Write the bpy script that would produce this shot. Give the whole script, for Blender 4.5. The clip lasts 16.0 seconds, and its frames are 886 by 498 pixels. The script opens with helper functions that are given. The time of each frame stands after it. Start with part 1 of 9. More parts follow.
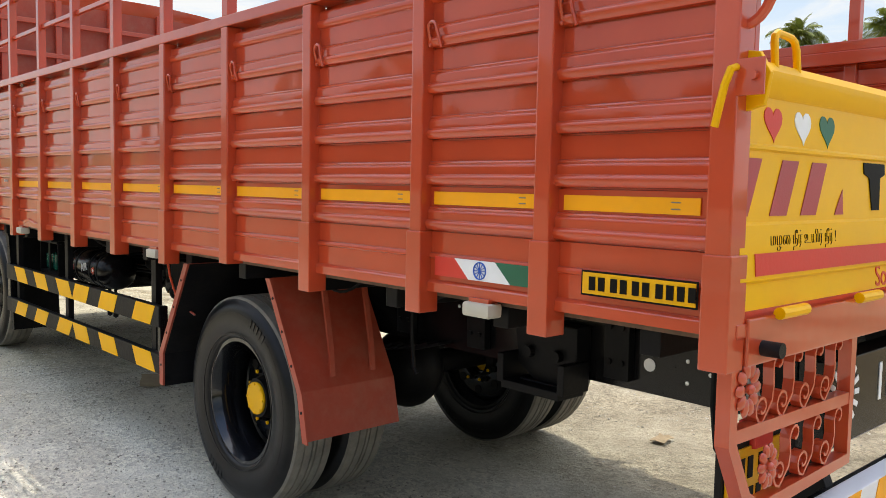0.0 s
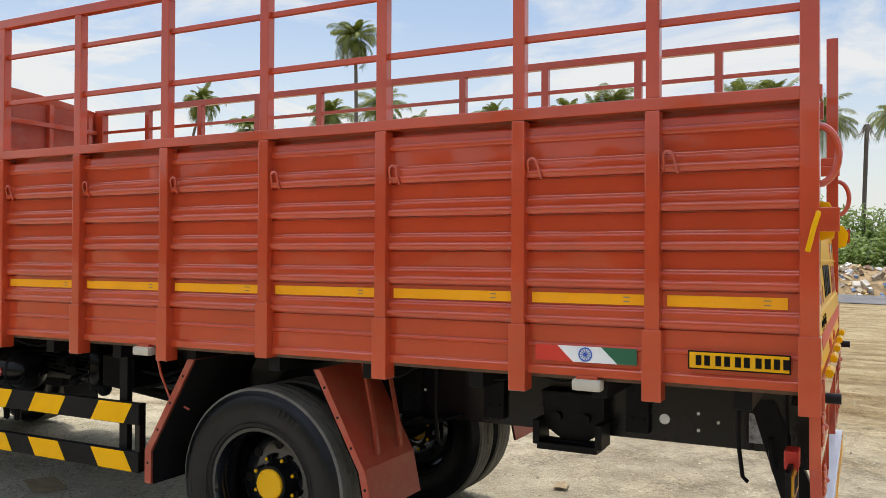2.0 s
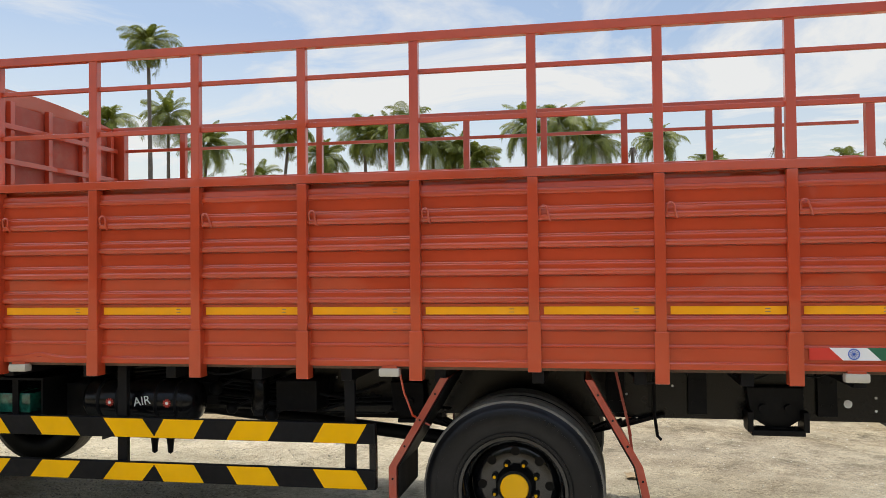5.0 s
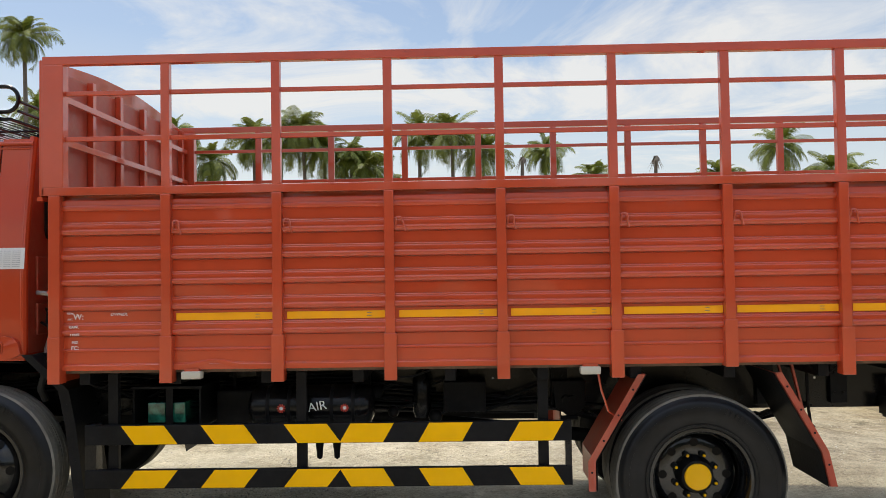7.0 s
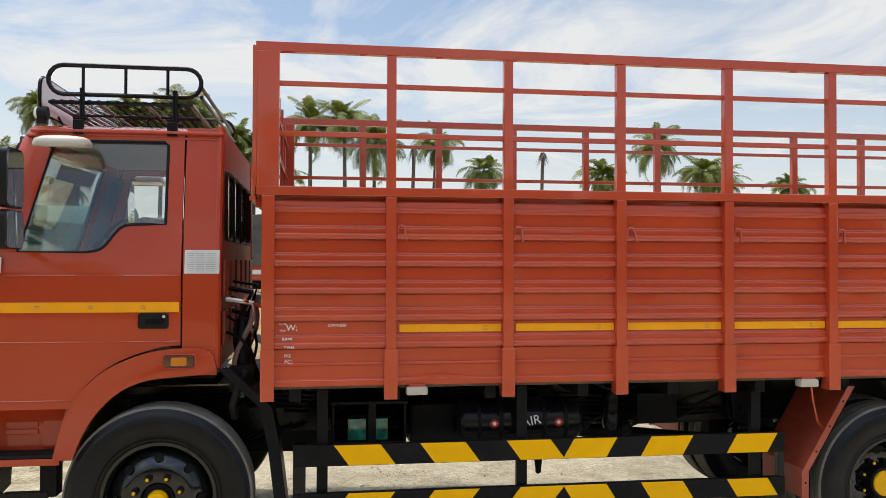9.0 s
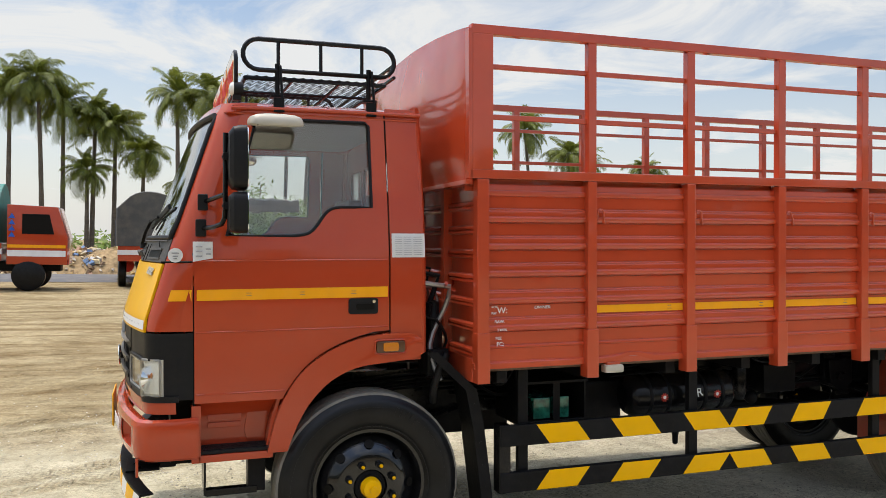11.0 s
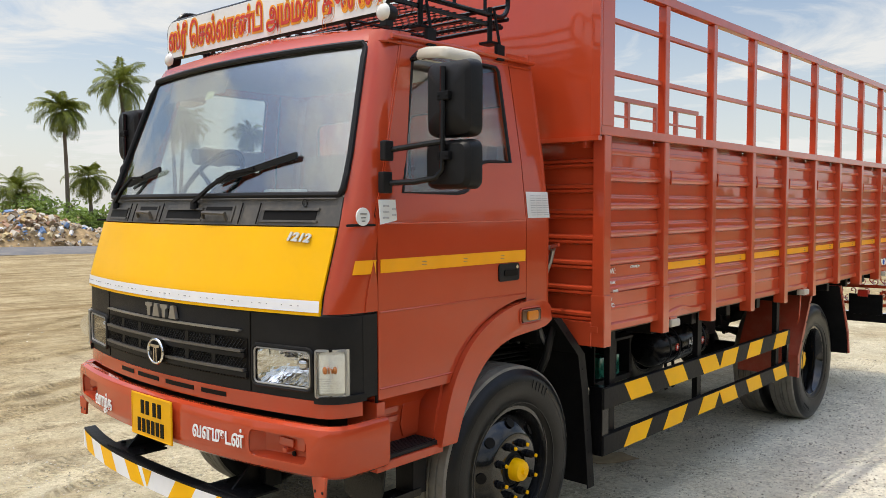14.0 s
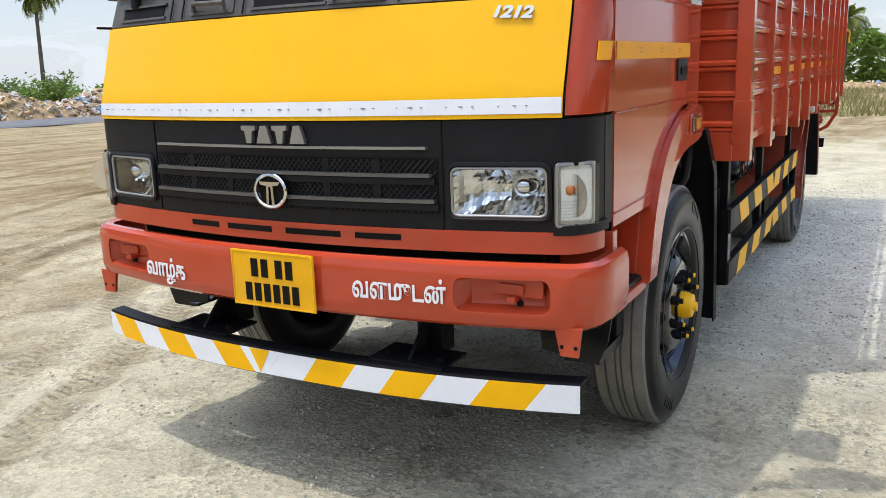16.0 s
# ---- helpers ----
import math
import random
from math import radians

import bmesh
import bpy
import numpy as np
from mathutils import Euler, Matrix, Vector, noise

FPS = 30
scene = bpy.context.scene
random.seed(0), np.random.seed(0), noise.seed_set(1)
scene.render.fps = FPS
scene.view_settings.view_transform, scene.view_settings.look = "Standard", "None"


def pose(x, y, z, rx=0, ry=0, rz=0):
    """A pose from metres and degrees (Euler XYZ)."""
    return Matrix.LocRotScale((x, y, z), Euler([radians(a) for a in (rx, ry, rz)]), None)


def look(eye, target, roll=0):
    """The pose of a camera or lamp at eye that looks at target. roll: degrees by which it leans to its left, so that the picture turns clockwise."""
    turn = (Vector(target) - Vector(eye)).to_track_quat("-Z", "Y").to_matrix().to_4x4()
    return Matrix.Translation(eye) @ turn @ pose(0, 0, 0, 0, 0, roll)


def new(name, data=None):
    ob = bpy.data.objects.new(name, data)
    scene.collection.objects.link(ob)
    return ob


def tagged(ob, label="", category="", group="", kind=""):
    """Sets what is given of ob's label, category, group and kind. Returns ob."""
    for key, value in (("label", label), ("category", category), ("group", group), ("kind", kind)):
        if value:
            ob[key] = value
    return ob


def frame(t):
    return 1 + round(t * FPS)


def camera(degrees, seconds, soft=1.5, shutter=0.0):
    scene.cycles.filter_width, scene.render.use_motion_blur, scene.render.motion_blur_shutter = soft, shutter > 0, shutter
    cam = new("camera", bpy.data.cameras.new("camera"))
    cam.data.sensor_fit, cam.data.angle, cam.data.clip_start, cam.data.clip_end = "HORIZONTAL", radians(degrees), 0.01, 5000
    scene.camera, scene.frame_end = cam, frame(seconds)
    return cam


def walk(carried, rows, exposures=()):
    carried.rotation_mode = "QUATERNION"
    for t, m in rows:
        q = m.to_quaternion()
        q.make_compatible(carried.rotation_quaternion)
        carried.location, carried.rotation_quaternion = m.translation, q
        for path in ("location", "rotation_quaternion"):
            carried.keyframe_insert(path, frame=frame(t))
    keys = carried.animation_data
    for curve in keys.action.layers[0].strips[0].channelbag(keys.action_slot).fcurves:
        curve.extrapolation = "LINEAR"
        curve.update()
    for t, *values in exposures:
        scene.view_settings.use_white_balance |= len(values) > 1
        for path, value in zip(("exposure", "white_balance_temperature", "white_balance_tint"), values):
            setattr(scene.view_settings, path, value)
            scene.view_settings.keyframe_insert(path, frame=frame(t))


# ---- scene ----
EXPO, SKY, SUN_POWER = 0.04, 0.150, 2.05
CLOUD = (5.3, 5.55, 5.85, 1)
RED_BODY, RED_CABC = (0.50, 0.060, 0.020), (0.45, 0.056, 0.020)
KELVIN = 6950
HIGH_SKY = 2.9
cam = camera(56.5, 16.0, 0.5)
# K: metres per unit of the truck's own frame; RAKE: how the truck stands on the ground (nose slightly low)
K = 1.04
RAKE = pose(0, 0, 0.056 * K, -1.25, 0, 0)
PATH = [
    (0, (-2.761, -0.668, 1.438), (-1.412, 0.800, 1.287), 1.10),
    (0.5, (-3.087, -0.529, 1.465), (-1.587, 0.788, 1.355), 1.01),
    (1, (-3.384, -0.328, 1.507), (-1.748, 0.819, 1.444), 0.51),
    (1.5, (-3.754, -0.143, 1.549), (-2.029, 0.867, 1.544), 0.60),
    (2, (-4.016, 0.084, 1.553), (-2.235, 0.992, 1.572), 0.28),
    (2.5, (-4.264, 0.406, 1.589), (-2.440, 1.225, 1.622), -0.01),
    (3, (-4.580, 0.715, 1.605), (-2.729, 1.473, 1.632), -0.30),
    (3.2, (-4.673, 0.835, 1.586), (-2.813, 1.570, 1.611), -0.19),
    (5.3, (-5.311, 2.402, 1.623), (-3.338, 2.725, 1.677), -0.71),
    (5.5, (-5.383, 2.578, 1.630), (-3.406, 2.879, 1.688), -0.69),
    (6, (-5.456, 3.007, 1.605), (-3.474, 3.267, 1.672), -0.39),
    (6.5, (-5.482, 3.461, 1.598), (-3.490, 3.624, 1.677), -0.49),
    (7, (-5.523, 3.869, 1.614), (-3.524, 3.918, 1.674), -0.89),
    (7.5, (-5.433, 4.314, 1.688), (-3.434, 4.265, 1.708), -0.93),
    (8, (-5.416, 4.824, 1.677), (-3.421, 4.689, 1.704), -0.43),
    (8.5, (-5.372, 5.311, 1.683), (-3.383, 5.102, 1.700), 0.17),
    (9, (-5.257, 5.818, 1.741), (-3.279, 5.528, 1.772), 0.17),
    (9.5, (-5.222, 6.283, 1.764), (-3.261, 5.890, 1.788), 0.23),
    (10, (-5.089, 6.753, 1.753), (-3.152, 6.254, 1.743), 0.11),
    (10.2, (-5.052, 6.914, 1.777), (-3.122, 6.390, 1.755), 0.04),
    (12.3, (-4.385, 8.680, 1.721), (-2.670, 7.653, 1.682), 0.37),
    (12.5, (-4.248, 8.823, 1.736), (-2.582, 7.718, 1.674), 0.50),
    (13, (-3.912, 9.137, 1.748), (-2.360, 7.877, 1.667), 0.21),
    (13.5, (-3.590, 9.409, 1.778), (-2.146, 8.030, 1.674), 0.13),
    (14, (-3.165, 9.555, 1.736), (-1.835, 8.065, 1.630), -0.05),
    (14.5, (-2.781, 9.717, 1.670), (-1.557, 8.139, 1.577), -0.78),
    (15, (-2.461, 9.835, 1.604), (-1.280, 8.234, 1.399), -1.21),
    (15.5, (-2.030, 9.809, 1.553), (-0.956, 8.149, 1.259), -1.57),
    (16, (-1.669, 9.738, 1.482), (-0.719, 8.032, 1.050), -2.03),
]
walk(cam, [(t, RAKE @ look(Vector(eye) * K, Vector(target) * K, roll)) for t, eye, target, roll in PATH], [(0.0, EXPO + 0.20, KELVIN + 50, 10), (1.5, EXPO + 0.06, KELVIN, 10), (3.0, EXPO, KELVIN + 100, 10), (10.0, EXPO, KELVIN + 50, 10), (13.5, EXPO, KELVIN + 200, 10), (14.5, EXPO, KELVIN + 100, 10), (15.0, EXPO, KELVIN + 100, 10), (16.0, EXPO + 0.08, KELVIN - 700, 10)])

# ---- sky and sun ----
SUN = Vector((0.222, 0.205, 1.0)).normalized()
world = bpy.data.worlds.new("sky")
scene.world = world
world.use_nodes = True
wn, wl = world.node_tree.nodes, world.node_tree.links
wn.clear()
w_out = wn.new("ShaderNodeOutputWorld")
w_bg = wn.new("ShaderNodeBackground")
w_sky = wn.new("ShaderNodeTexSky")
w_sky.sky_type = "NISHITA"
w_sky.sun_disc = False
w_sky.sun_elevation = math.asin(SUN.z)
w_sky.sun_rotation = math.atan2(SUN.x, SUN.y)
w_sky.altitude = 10
w_sky.air_density, w_sky.dust_density, w_sky.ozone_density = 1.0, 1.6, 1.2
w_tc = wn.new("ShaderNodeTexCoord")
w_sep = wn.new("ShaderNodeSeparateXYZ")
wl.new(w_tc.outputs["Generated"], w_sep.inputs[0])
# flat cloud layer: direction divided by its height
w_hi = wn.new("ShaderNodeMath"); w_hi.operation = "MAXIMUM"; w_hi.inputs[1].default_value = 0.04
wl.new(w_sep.outputs["Z"], w_hi.inputs[0])
w_add = wn.new("ShaderNodeMath"); w_add.operation = "ADD"; w_add.inputs[1].default_value = 0.12
wl.new(w_hi.outputs[0], w_add.inputs[0])
w_div = wn.new("ShaderNodeVectorMath"); w_div.operation = "DIVIDE"
w_cmb = wn.new("ShaderNodeCombineXYZ")
for k in range(3):
    wl.new(w_add.outputs[0], w_cmb.inputs[k])
wl.new(w_tc.outputs["Generated"], w_div.inputs[0])
wl.new(w_cmb.outputs[0], w_div.inputs[1])
w_n1 = wn.new("ShaderNodeTexNoise"); w_n1.inputs["Scale"].default_value = 1.15; w_n1.inputs["Detail"].default_value = 9; w_n1.inputs["Roughness"].default_value = 0.62
w_n1.inputs["Distortion"].default_value = 0.7
wl.new(w_div.outputs[0], w_n1.inputs["Vector"])
w_r1 = wn.new("ShaderNodeValToRGB")
w_r1.color_ramp.elements[0].position, w_r1.color_ramp.elements[1].position = 0.43, 0.60
wl.new(w_n1.outputs["Fac"], w_r1.inputs[0])
# haze that thickens towards the horizon
w_hz = wn.new("ShaderNodeMapRange"); w_hz.inputs["From Min"].default_value = 0.0; w_hz.inputs["From Max"].default_value = 0.27
w_hz.inputs["To Min"].default_value = 0.80; w_hz.inputs["To Max"].default_value = 0.0
wl.new(w_sep.outputs["Z"], w_hz.inputs["Value"])
w_mx = wn.new("ShaderNodeMath"); w_mx.operation = "MULTIPLY"; w_mx.inputs[1].default_value = 0.92
wl.new(w_r1.outputs[0], w_mx.inputs[0])
w_mm = wn.new("ShaderNodeMath"); w_mm.operation = "MAXIMUM"
wl.new(w_mx.outputs[0], w_mm.inputs[0]); wl.new(w_hz.outputs[0], w_mm.inputs[1])
w_mix = wn.new("ShaderNodeMix"); w_mix.data_type = "RGBA"
w_mix.inputs["B"].default_value = CLOUD
wl.new(w_mm.outputs[0], w_mix.inputs["Factor"])
wl.new(w_sky.outputs[0], w_mix.inputs["A"])
# sky above the view brightened by HIGH_SKY, added as fill light
w_top = wn.new("ShaderNodeMapRange"); w_top.interpolation_type = "SMOOTHSTEP"
w_top.inputs["From Min"].default_value, w_top.inputs["From Max"].default_value, w_top.inputs["To Min"].default_value, w_top.inputs["To Max"].default_value = 0.38, 0.80, 1.0, HIGH_SKY
wl.new(w_sep.outputs["Z"], w_top.inputs["Value"])
w_scl = wn.new("ShaderNodeVectorMath"); w_scl.operation = "SCALE"
wl.new(w_mix.outputs["Result"], w_scl.inputs[0]); wl.new(w_top.outputs[0], w_scl.inputs["Scale"])
wl.new(w_scl.outputs[0], w_bg.inputs["Color"])
w_bg.inputs["Strength"].default_value = SKY
wl.new(w_bg.outputs[0], w_out.inputs["Surface"])

sun_data = bpy.data.lights.new("sun", "SUN")
sun_data.energy, sun_data.angle, sun_data.color = SUN_POWER, radians(0.6), (1.0, 0.96, 0.88)
sun = new("sun", sun_data)
sun.matrix_world = look(SUN * 50, (0, 0, 0))

# ---- materials ----
def mat(name, col, rough=0.5, metal=0.0, var=0.15, scale=4.0, bump=0.1, bscale=90.0, coat=0.0, dust=0.0, dustcol=(0.42, 0.34, 0.23), spec=0.5, streak=(1, 1, 1)):
    """Paint, metal, rubber or plastic: colour with patches and grain, uneven gloss, fine relief and dust."""
    m = bpy.data.materials.new(name)
    m.use_nodes = True
    n, l = m.node_tree.nodes, m.node_tree.links
    p = n["Principled BSDF"]
    tc, mp = n.new("ShaderNodeTexCoord"), n.new("ShaderNodeMapping")
    mp.inputs["Scale"].default_value = streak
    l.new(tc.outputs["Object"], mp.inputs["Vector"])
    big, fine = n.new("ShaderNodeTexNoise"), n.new("ShaderNodeTexNoise")
    big.inputs["Scale"].default_value, big.inputs["Detail"].default_value, big.inputs["Roughness"].default_value = scale, 6, 0.6
    fine.inputs["Scale"].default_value, fine.inputs["Detail"].default_value = bscale, 4
    l.new(mp.outputs[0], big.inputs["Vector"])
    l.new(tc.outputs["Object"], fine.inputs["Vector"])
    ramp = n.new("ShaderNodeValToRGB")
    ramp.color_ramp.elements[0].position, ramp.color_ramp.elements[1].position = 0.3, 0.72
    ramp.color_ramp.elements[0].color = (*[c * (1 - var) for c in col], 1)
    ramp.color_ramp.elements[1].color = (*[min(1, c * (1 + var)) for c in col], 1)
    l.new(big.outputs["Fac"], ramp.inputs[0])
    out = ramp.outputs[0]
    if dust:
        d = n.new("ShaderNodeTexNoise")
        d.inputs["Scale"].default_value, d.inputs["Detail"].default_value, d.inputs["Roughness"].default_value = scale * 2.3, 8, 0.7
        l.new(mp.outputs[0], d.inputs["Vector"])
        dr = n.new("ShaderNodeMapRange")
        dr.inputs["From Min"].default_value, dr.inputs["From Max"].default_value = 0.45, 0.8
        dr.inputs["To Min"].default_value, dr.inputs["To Max"].default_value = 0.0, dust
        l.new(d.outputs["Fac"], dr.inputs["Value"])
        mx = n.new("ShaderNodeMix"); mx.data_type = "RGBA"
        mx.inputs["B"].default_value = (*dustcol, 1)
        l.new(dr.outputs[0], mx.inputs["Factor"]); l.new(out, mx.inputs["A"])
        out = mx.outputs["Result"]
    l.new(out, p.inputs["Base Color"])
    rr = n.new("ShaderNodeMapRange")
    rr.inputs["To Min"].default_value, rr.inputs["To Max"].default_value = max(0.02, rough * 0.75), min(1, rough * 1.3)
    l.new(big.outputs["Fac"], rr.inputs["Value"]); l.new(rr.outputs[0], p.inputs["Roughness"])
    p.inputs["Metallic"].default_value = metal
    p.inputs["Specular IOR Level"].default_value = spec
    p.inputs["Coat Weight"].default_value, p.inputs["Coat Roughness"].default_value = coat, 0.05
    if bump:
        b = n.new("ShaderNodeBump")
        b.inputs["Strength"].default_value, b.inputs["Distance"].default_value = bump, 0.004
        l.new(fine.outputs["Fac"], b.inputs["Height"]); l.new(b.outputs[0], p.inputs["Normal"])
    return m


def wavy(m, amount, scale):
    """Slow dents of beaten sheet metal, added to a paint's relief."""
    n, l = m.node_tree.nodes, m.node_tree.links
    p = n["Principled BSDF"]
    old = p.inputs["Normal"].links[0].from_socket
    t, tc, b = n.new("ShaderNodeTexNoise"), n.new("ShaderNodeTexCoord"), n.new("ShaderNodeBump")
    t.inputs["Scale"].default_value, t.inputs["Detail"].default_value = scale, 2
    l.new(tc.outputs["Object"], t.inputs["Vector"])
    b.inputs["Strength"].default_value, b.inputs["Distance"].default_value = amount, 0.05
    l.new(t.outputs["Fac"], b.inputs["Height"]); l.new(old, b.inputs["Normal"]); l.new(b.outputs[0], p.inputs["Normal"])
    return m


def glass(name, tint, gloss=0.04):
    """Thin pane: tinted see-through, with mirror gloss that rises at a glancing angle."""
    m = bpy.data.materials.new(name)
    m.use_nodes = True
    n, l = m.node_tree.nodes, m.node_tree.links
    n.remove(n["Principled BSDF"])
    tr, gl, mx, lw = n.new("ShaderNodeBsdfTransparent"), n.new("ShaderNodeBsdfGlossy"), n.new("ShaderNodeMixShader"), n.new("ShaderNodeLayerWeight")
    tr.inputs["Color"].default_value = (*tint, 1)
    gl.inputs["Roughness"].default_value = 0.02
    lw.inputs["Blend"].default_value = 0.5
    pw = n.new("ShaderNodeMath"); pw.operation = "POWER"; pw.inputs[1].default_value = 4.0
    mu = n.new("ShaderNodeMath"); mu.operation = "MULTIPLY_ADD"; mu.inputs[1].default_value, mu.inputs[2].default_value = 0.9, gloss; mu.use_clamp = True
    l.new(lw.outputs["Facing"], pw.inputs[0]); l.new(pw.outputs[0], mu.inputs[0]); l.new(mu.outputs[0], mx.inputs[0])
    l.new(tr.outputs[0], mx.inputs[1]); l.new(gl.outputs[0], mx.inputs[2])
    l.new(mx.outputs[0], n["Material Output"].inputs["Surface"])
    return m


RED = wavy(mat("red_oxide_enamel", RED_BODY, 0.30, var=0.10, scale=2.5, bump=0.02, bscale=45, coat=1.0, dust=0.02, spec=0.3), 0.08, 5)
RED_RIB = wavy(mat("red_glossy_pressed_sheet", RED_BODY, 0.34, var=0.10, scale=2.5, bump=0.012, bscale=30, coat=1.0, dust=0.0, spec=0.15), 0.04, 4)
RED_CAB = wavy(mat("red_cab_enamel", RED_CABC, 0.13, var=0.05, scale=1.6, bump=0.008, bscale=60, coat=0.5, dust=0.02, spec=0.25), 0.03, 2.5)
RED_SHEET = wavy(mat("red_beaten_sheet", RED_BODY, 0.15, var=0.08, scale=2.0, bump=0.02, bscale=40, coat=0.6, dust=0.03), 0.40, 2.2)
RED_DUSTY = mat("red_dusty_enamel", (0.36, 0.050, 0.024), 0.42, var=0.2, scale=3, bump=0.12, dust=0.20)
YELLOW = wavy(mat("yellow_enamel", (0.86, 0.45, 0.003), 0.30, var=0.05, scale=2, bump=0.03, coat=0.10, spec=0.15, dust=0.05), 0.05, 3)
YTAPE = mat("yellow_reflective_tape", (0.93, 0.39, 0.012), 0.34, spec=0.2, var=0.05, scale=6, bump=0.12, bscale=260, dust=0.08)
YGUARD = mat("yellow_guard_tape", (0.90, 0.46, 0.003), 0.40, spec=0.12, var=0.05, scale=6, bump=0.08, bscale=260, dust=0.03)
YDARK = mat("yellow_plate_paint", (0.80, 0.40, 0.006), 0.35, spec=0.2, var=0.10, scale=5, bump=0.05, dust=0.12)
WTAPE = mat("white_reflective_tape", (0.78, 0.78, 0.80), 0.32, var=0.04, scale=8, bump=0.15, bscale=260, dust=0.06)
WHITE = mat("white_paint", (0.80, 0.80, 0.79), 0.4, var=0.06, dust=0.10)
CREAM = mat("cream_plastic", (0.50, 0.46, 0.375), 0.45, var=0.08, dust=0.15)
REDTAPE = mat("red_tape", (0.40, 0.05, 0.05), 0.4, var=0.1, bump=0.1, bscale=220)
BRIGHTRED = mat("bright_red_paint", (0.62, 0.035, 0.02), 0.4, var=0.1)
GREENP = mat("green_paint", (0.01, 0.12, 0.06), 0.4, var=0.1)
BLUEP = mat("blue_paint", (0.01, 0.09, 0.45), 0.4, var=0.1)
ORANGEP = mat("orange_paint", (0.88, 0.38, 0.02), 0.4, var=0.1)
BLACK = mat("black_enamel", (0.005, 0.005, 0.006), 0.22, var=0.3, scale=5, bump=0.10, bscale=70, dust=0.01, spec=0.25)
RIMBLACK = mat("glossy_rim_black", (0.006, 0.0065, 0.008), 0.16, var=0.2, scale=5, bump=0.03, bscale=60, coat=0.5, dust=0.0, spec=0.3)
BLACKDULL = mat("black_chassis_paint", (0.007, 0.007, 0.008), 0.45, var=0.35, scale=6, bump=0.25, bscale=50, dust=0.015, spec=0.12)
PLASTIC = mat("black_textured_plastic", (0.009, 0.009, 0.010), 0.45, var=0.15, scale=5, bump=0.15, bscale=350, dust=0.015, spec=0.2)
GREYPLAST = mat("grey_cowl_plastic", (0.055, 0.052, 0.048), 0.55, var=0.15, scale=5, bump=0.15, bscale=300, dust=0.18)
RUBBER = mat("tyre_rubber", (0.0085, 0.0085, 0.009), 0.33, var=0.4, scale=7, bump=0.12, bscale=120, dust=0.02, dustcol=(0.24, 0.21, 0.17), spec=0.22)
TREAD = mat("dusty_tyre_tread", (0.165, 0.152, 0.126), 0.85, var=0.3, scale=9, bump=0.3, bscale=90, dust=0.35, dustcol=(0.30, 0.26, 0.20))
MESHM = mat("dark_wire_mesh", (0.02, 0.02, 0.02), 0.5, var=0.2)
CHROME = mat("chrome", (0.75, 0.75, 0.76), 0.10, 1.0, var=0.04, bump=0.0)
SATIN = mat("satin_metal_trim", (0.36, 0.35, 0.33), 0.35, 0.8, var=0.08, bump=0.05)
BARSATIN = mat("dark_satin_trim", (0.13, 0.125, 0.12), 0.32, 0.5, var=0.12, bump=0.05)
SILVER = mat("silver_paint", (0.62, 0.62, 0.60), 0.35, 0.3, var=0.05, bump=0.05)
STEEL = mat("bare_steel", (0.35, 0.35, 0.36), 0.4, 0.9, var=0.2, dust=0.2)
REFLECTOR = mat("lamp_reflector", (0.86, 0.87, 0.88), 0.14, 1.0, var=0.05, scale=25, bump=0.04, bscale=60)
CORNERREF = mat("fluted_lamp_reflector", (0.93, 0.91, 0.84), 0.22, 0.45, var=0.10, scale=60, bump=0.6, bscale=75)
AMBER = mat("amber_lens", (0.60, 0.19, 0.014), 0.20, var=0.1, bump=0.3, bscale=160, coat=0.25, spec=0.25)
AMBERDARK = mat("brown_lamp_surround", (0.085, 0.030, 0.010), 0.22, var=0.15, coat=0.4)
AMBERBULB = mat("amber_bulb", (0.50, 0.15, 0.03), 0.15, var=0.2, coat=0.6)
WHITELENS = mat("clear_white_lens", (0.75, 0.74, 0.70), 0.18, var=0.08, bump=0.35, bscale=150, coat=0.6)
BATTERY = mat("green_battery_case", (0.015, 0.15, 0.10), 0.15, var=0.7, scale=22, coat=0.6)
PAPER = mat("white_sticker_paper", (0.72, 0.72, 0.70), 0.5, var=0.04)
INK = mat("grey_ink", (0.16, 0.16, 0.17), 0.6, var=0.2)
INKPALE = mat("faded_ink", (0.40, 0.40, 0.41), 0.6, var=0.3, scale=60)
# lettering black, also the painted shade in slots, openings and holes
INK_AND_SHADE = mat("black_lettering_and_shade", (0.008, 0.007, 0.006), 0.5, var=0.1, spec=0.1)
DASH = mat("grey_dashboard_vinyl", (0.30, 0.30, 0.285), 0.6, var=0.1, dust=0.2)
SEATM = mat("brown_seat_rexine", (0.20, 0.07, 0.05), 0.5, var=0.2)
PILLAR = mat("dark_grey_pillar_trim", (0.045, 0.048, 0.055), 0.6, var=0.1, bump=0.1, bscale=200)
CABIN = mat("grey_cabin_lining", (0.22, 0.22, 0.215), 0.8, var=0.1)
WOODF = mat("grey_plank_floor", (0.14, 0.09, 0.06), 0.8, var=0.3, scale=3, streak=(1, 8, 1), bump=0.3)
SCREEN = glass("windscreen_glass", (0.84, 0.89, 0.87), 0.25)
PANE = glass("tinted_side_glass", (0.96, 0.975, 0.97), 0.09)
LENS = glass("clear_lamp_glass", (0.95, 0.96, 0.97), 0.04)
MIRROR = mat("mirror_glass", (0.85, 0.87, 0.88), 0.02, 1.0, var=0.0, bump=0.0)
TARP_GREEN = mat("green_tarpaulin", (0.02, 0.17, 0.14), 0.6, var=0.3, scale=1.2, bump=0.4, bscale=6, dust=0.15)
TARP_GREY = mat("grey_tarpaulin", (0.07, 0.072, 0.07), 0.7, var=0.2, scale=1.0, bump=0.4, bscale=5, dust=0.2)
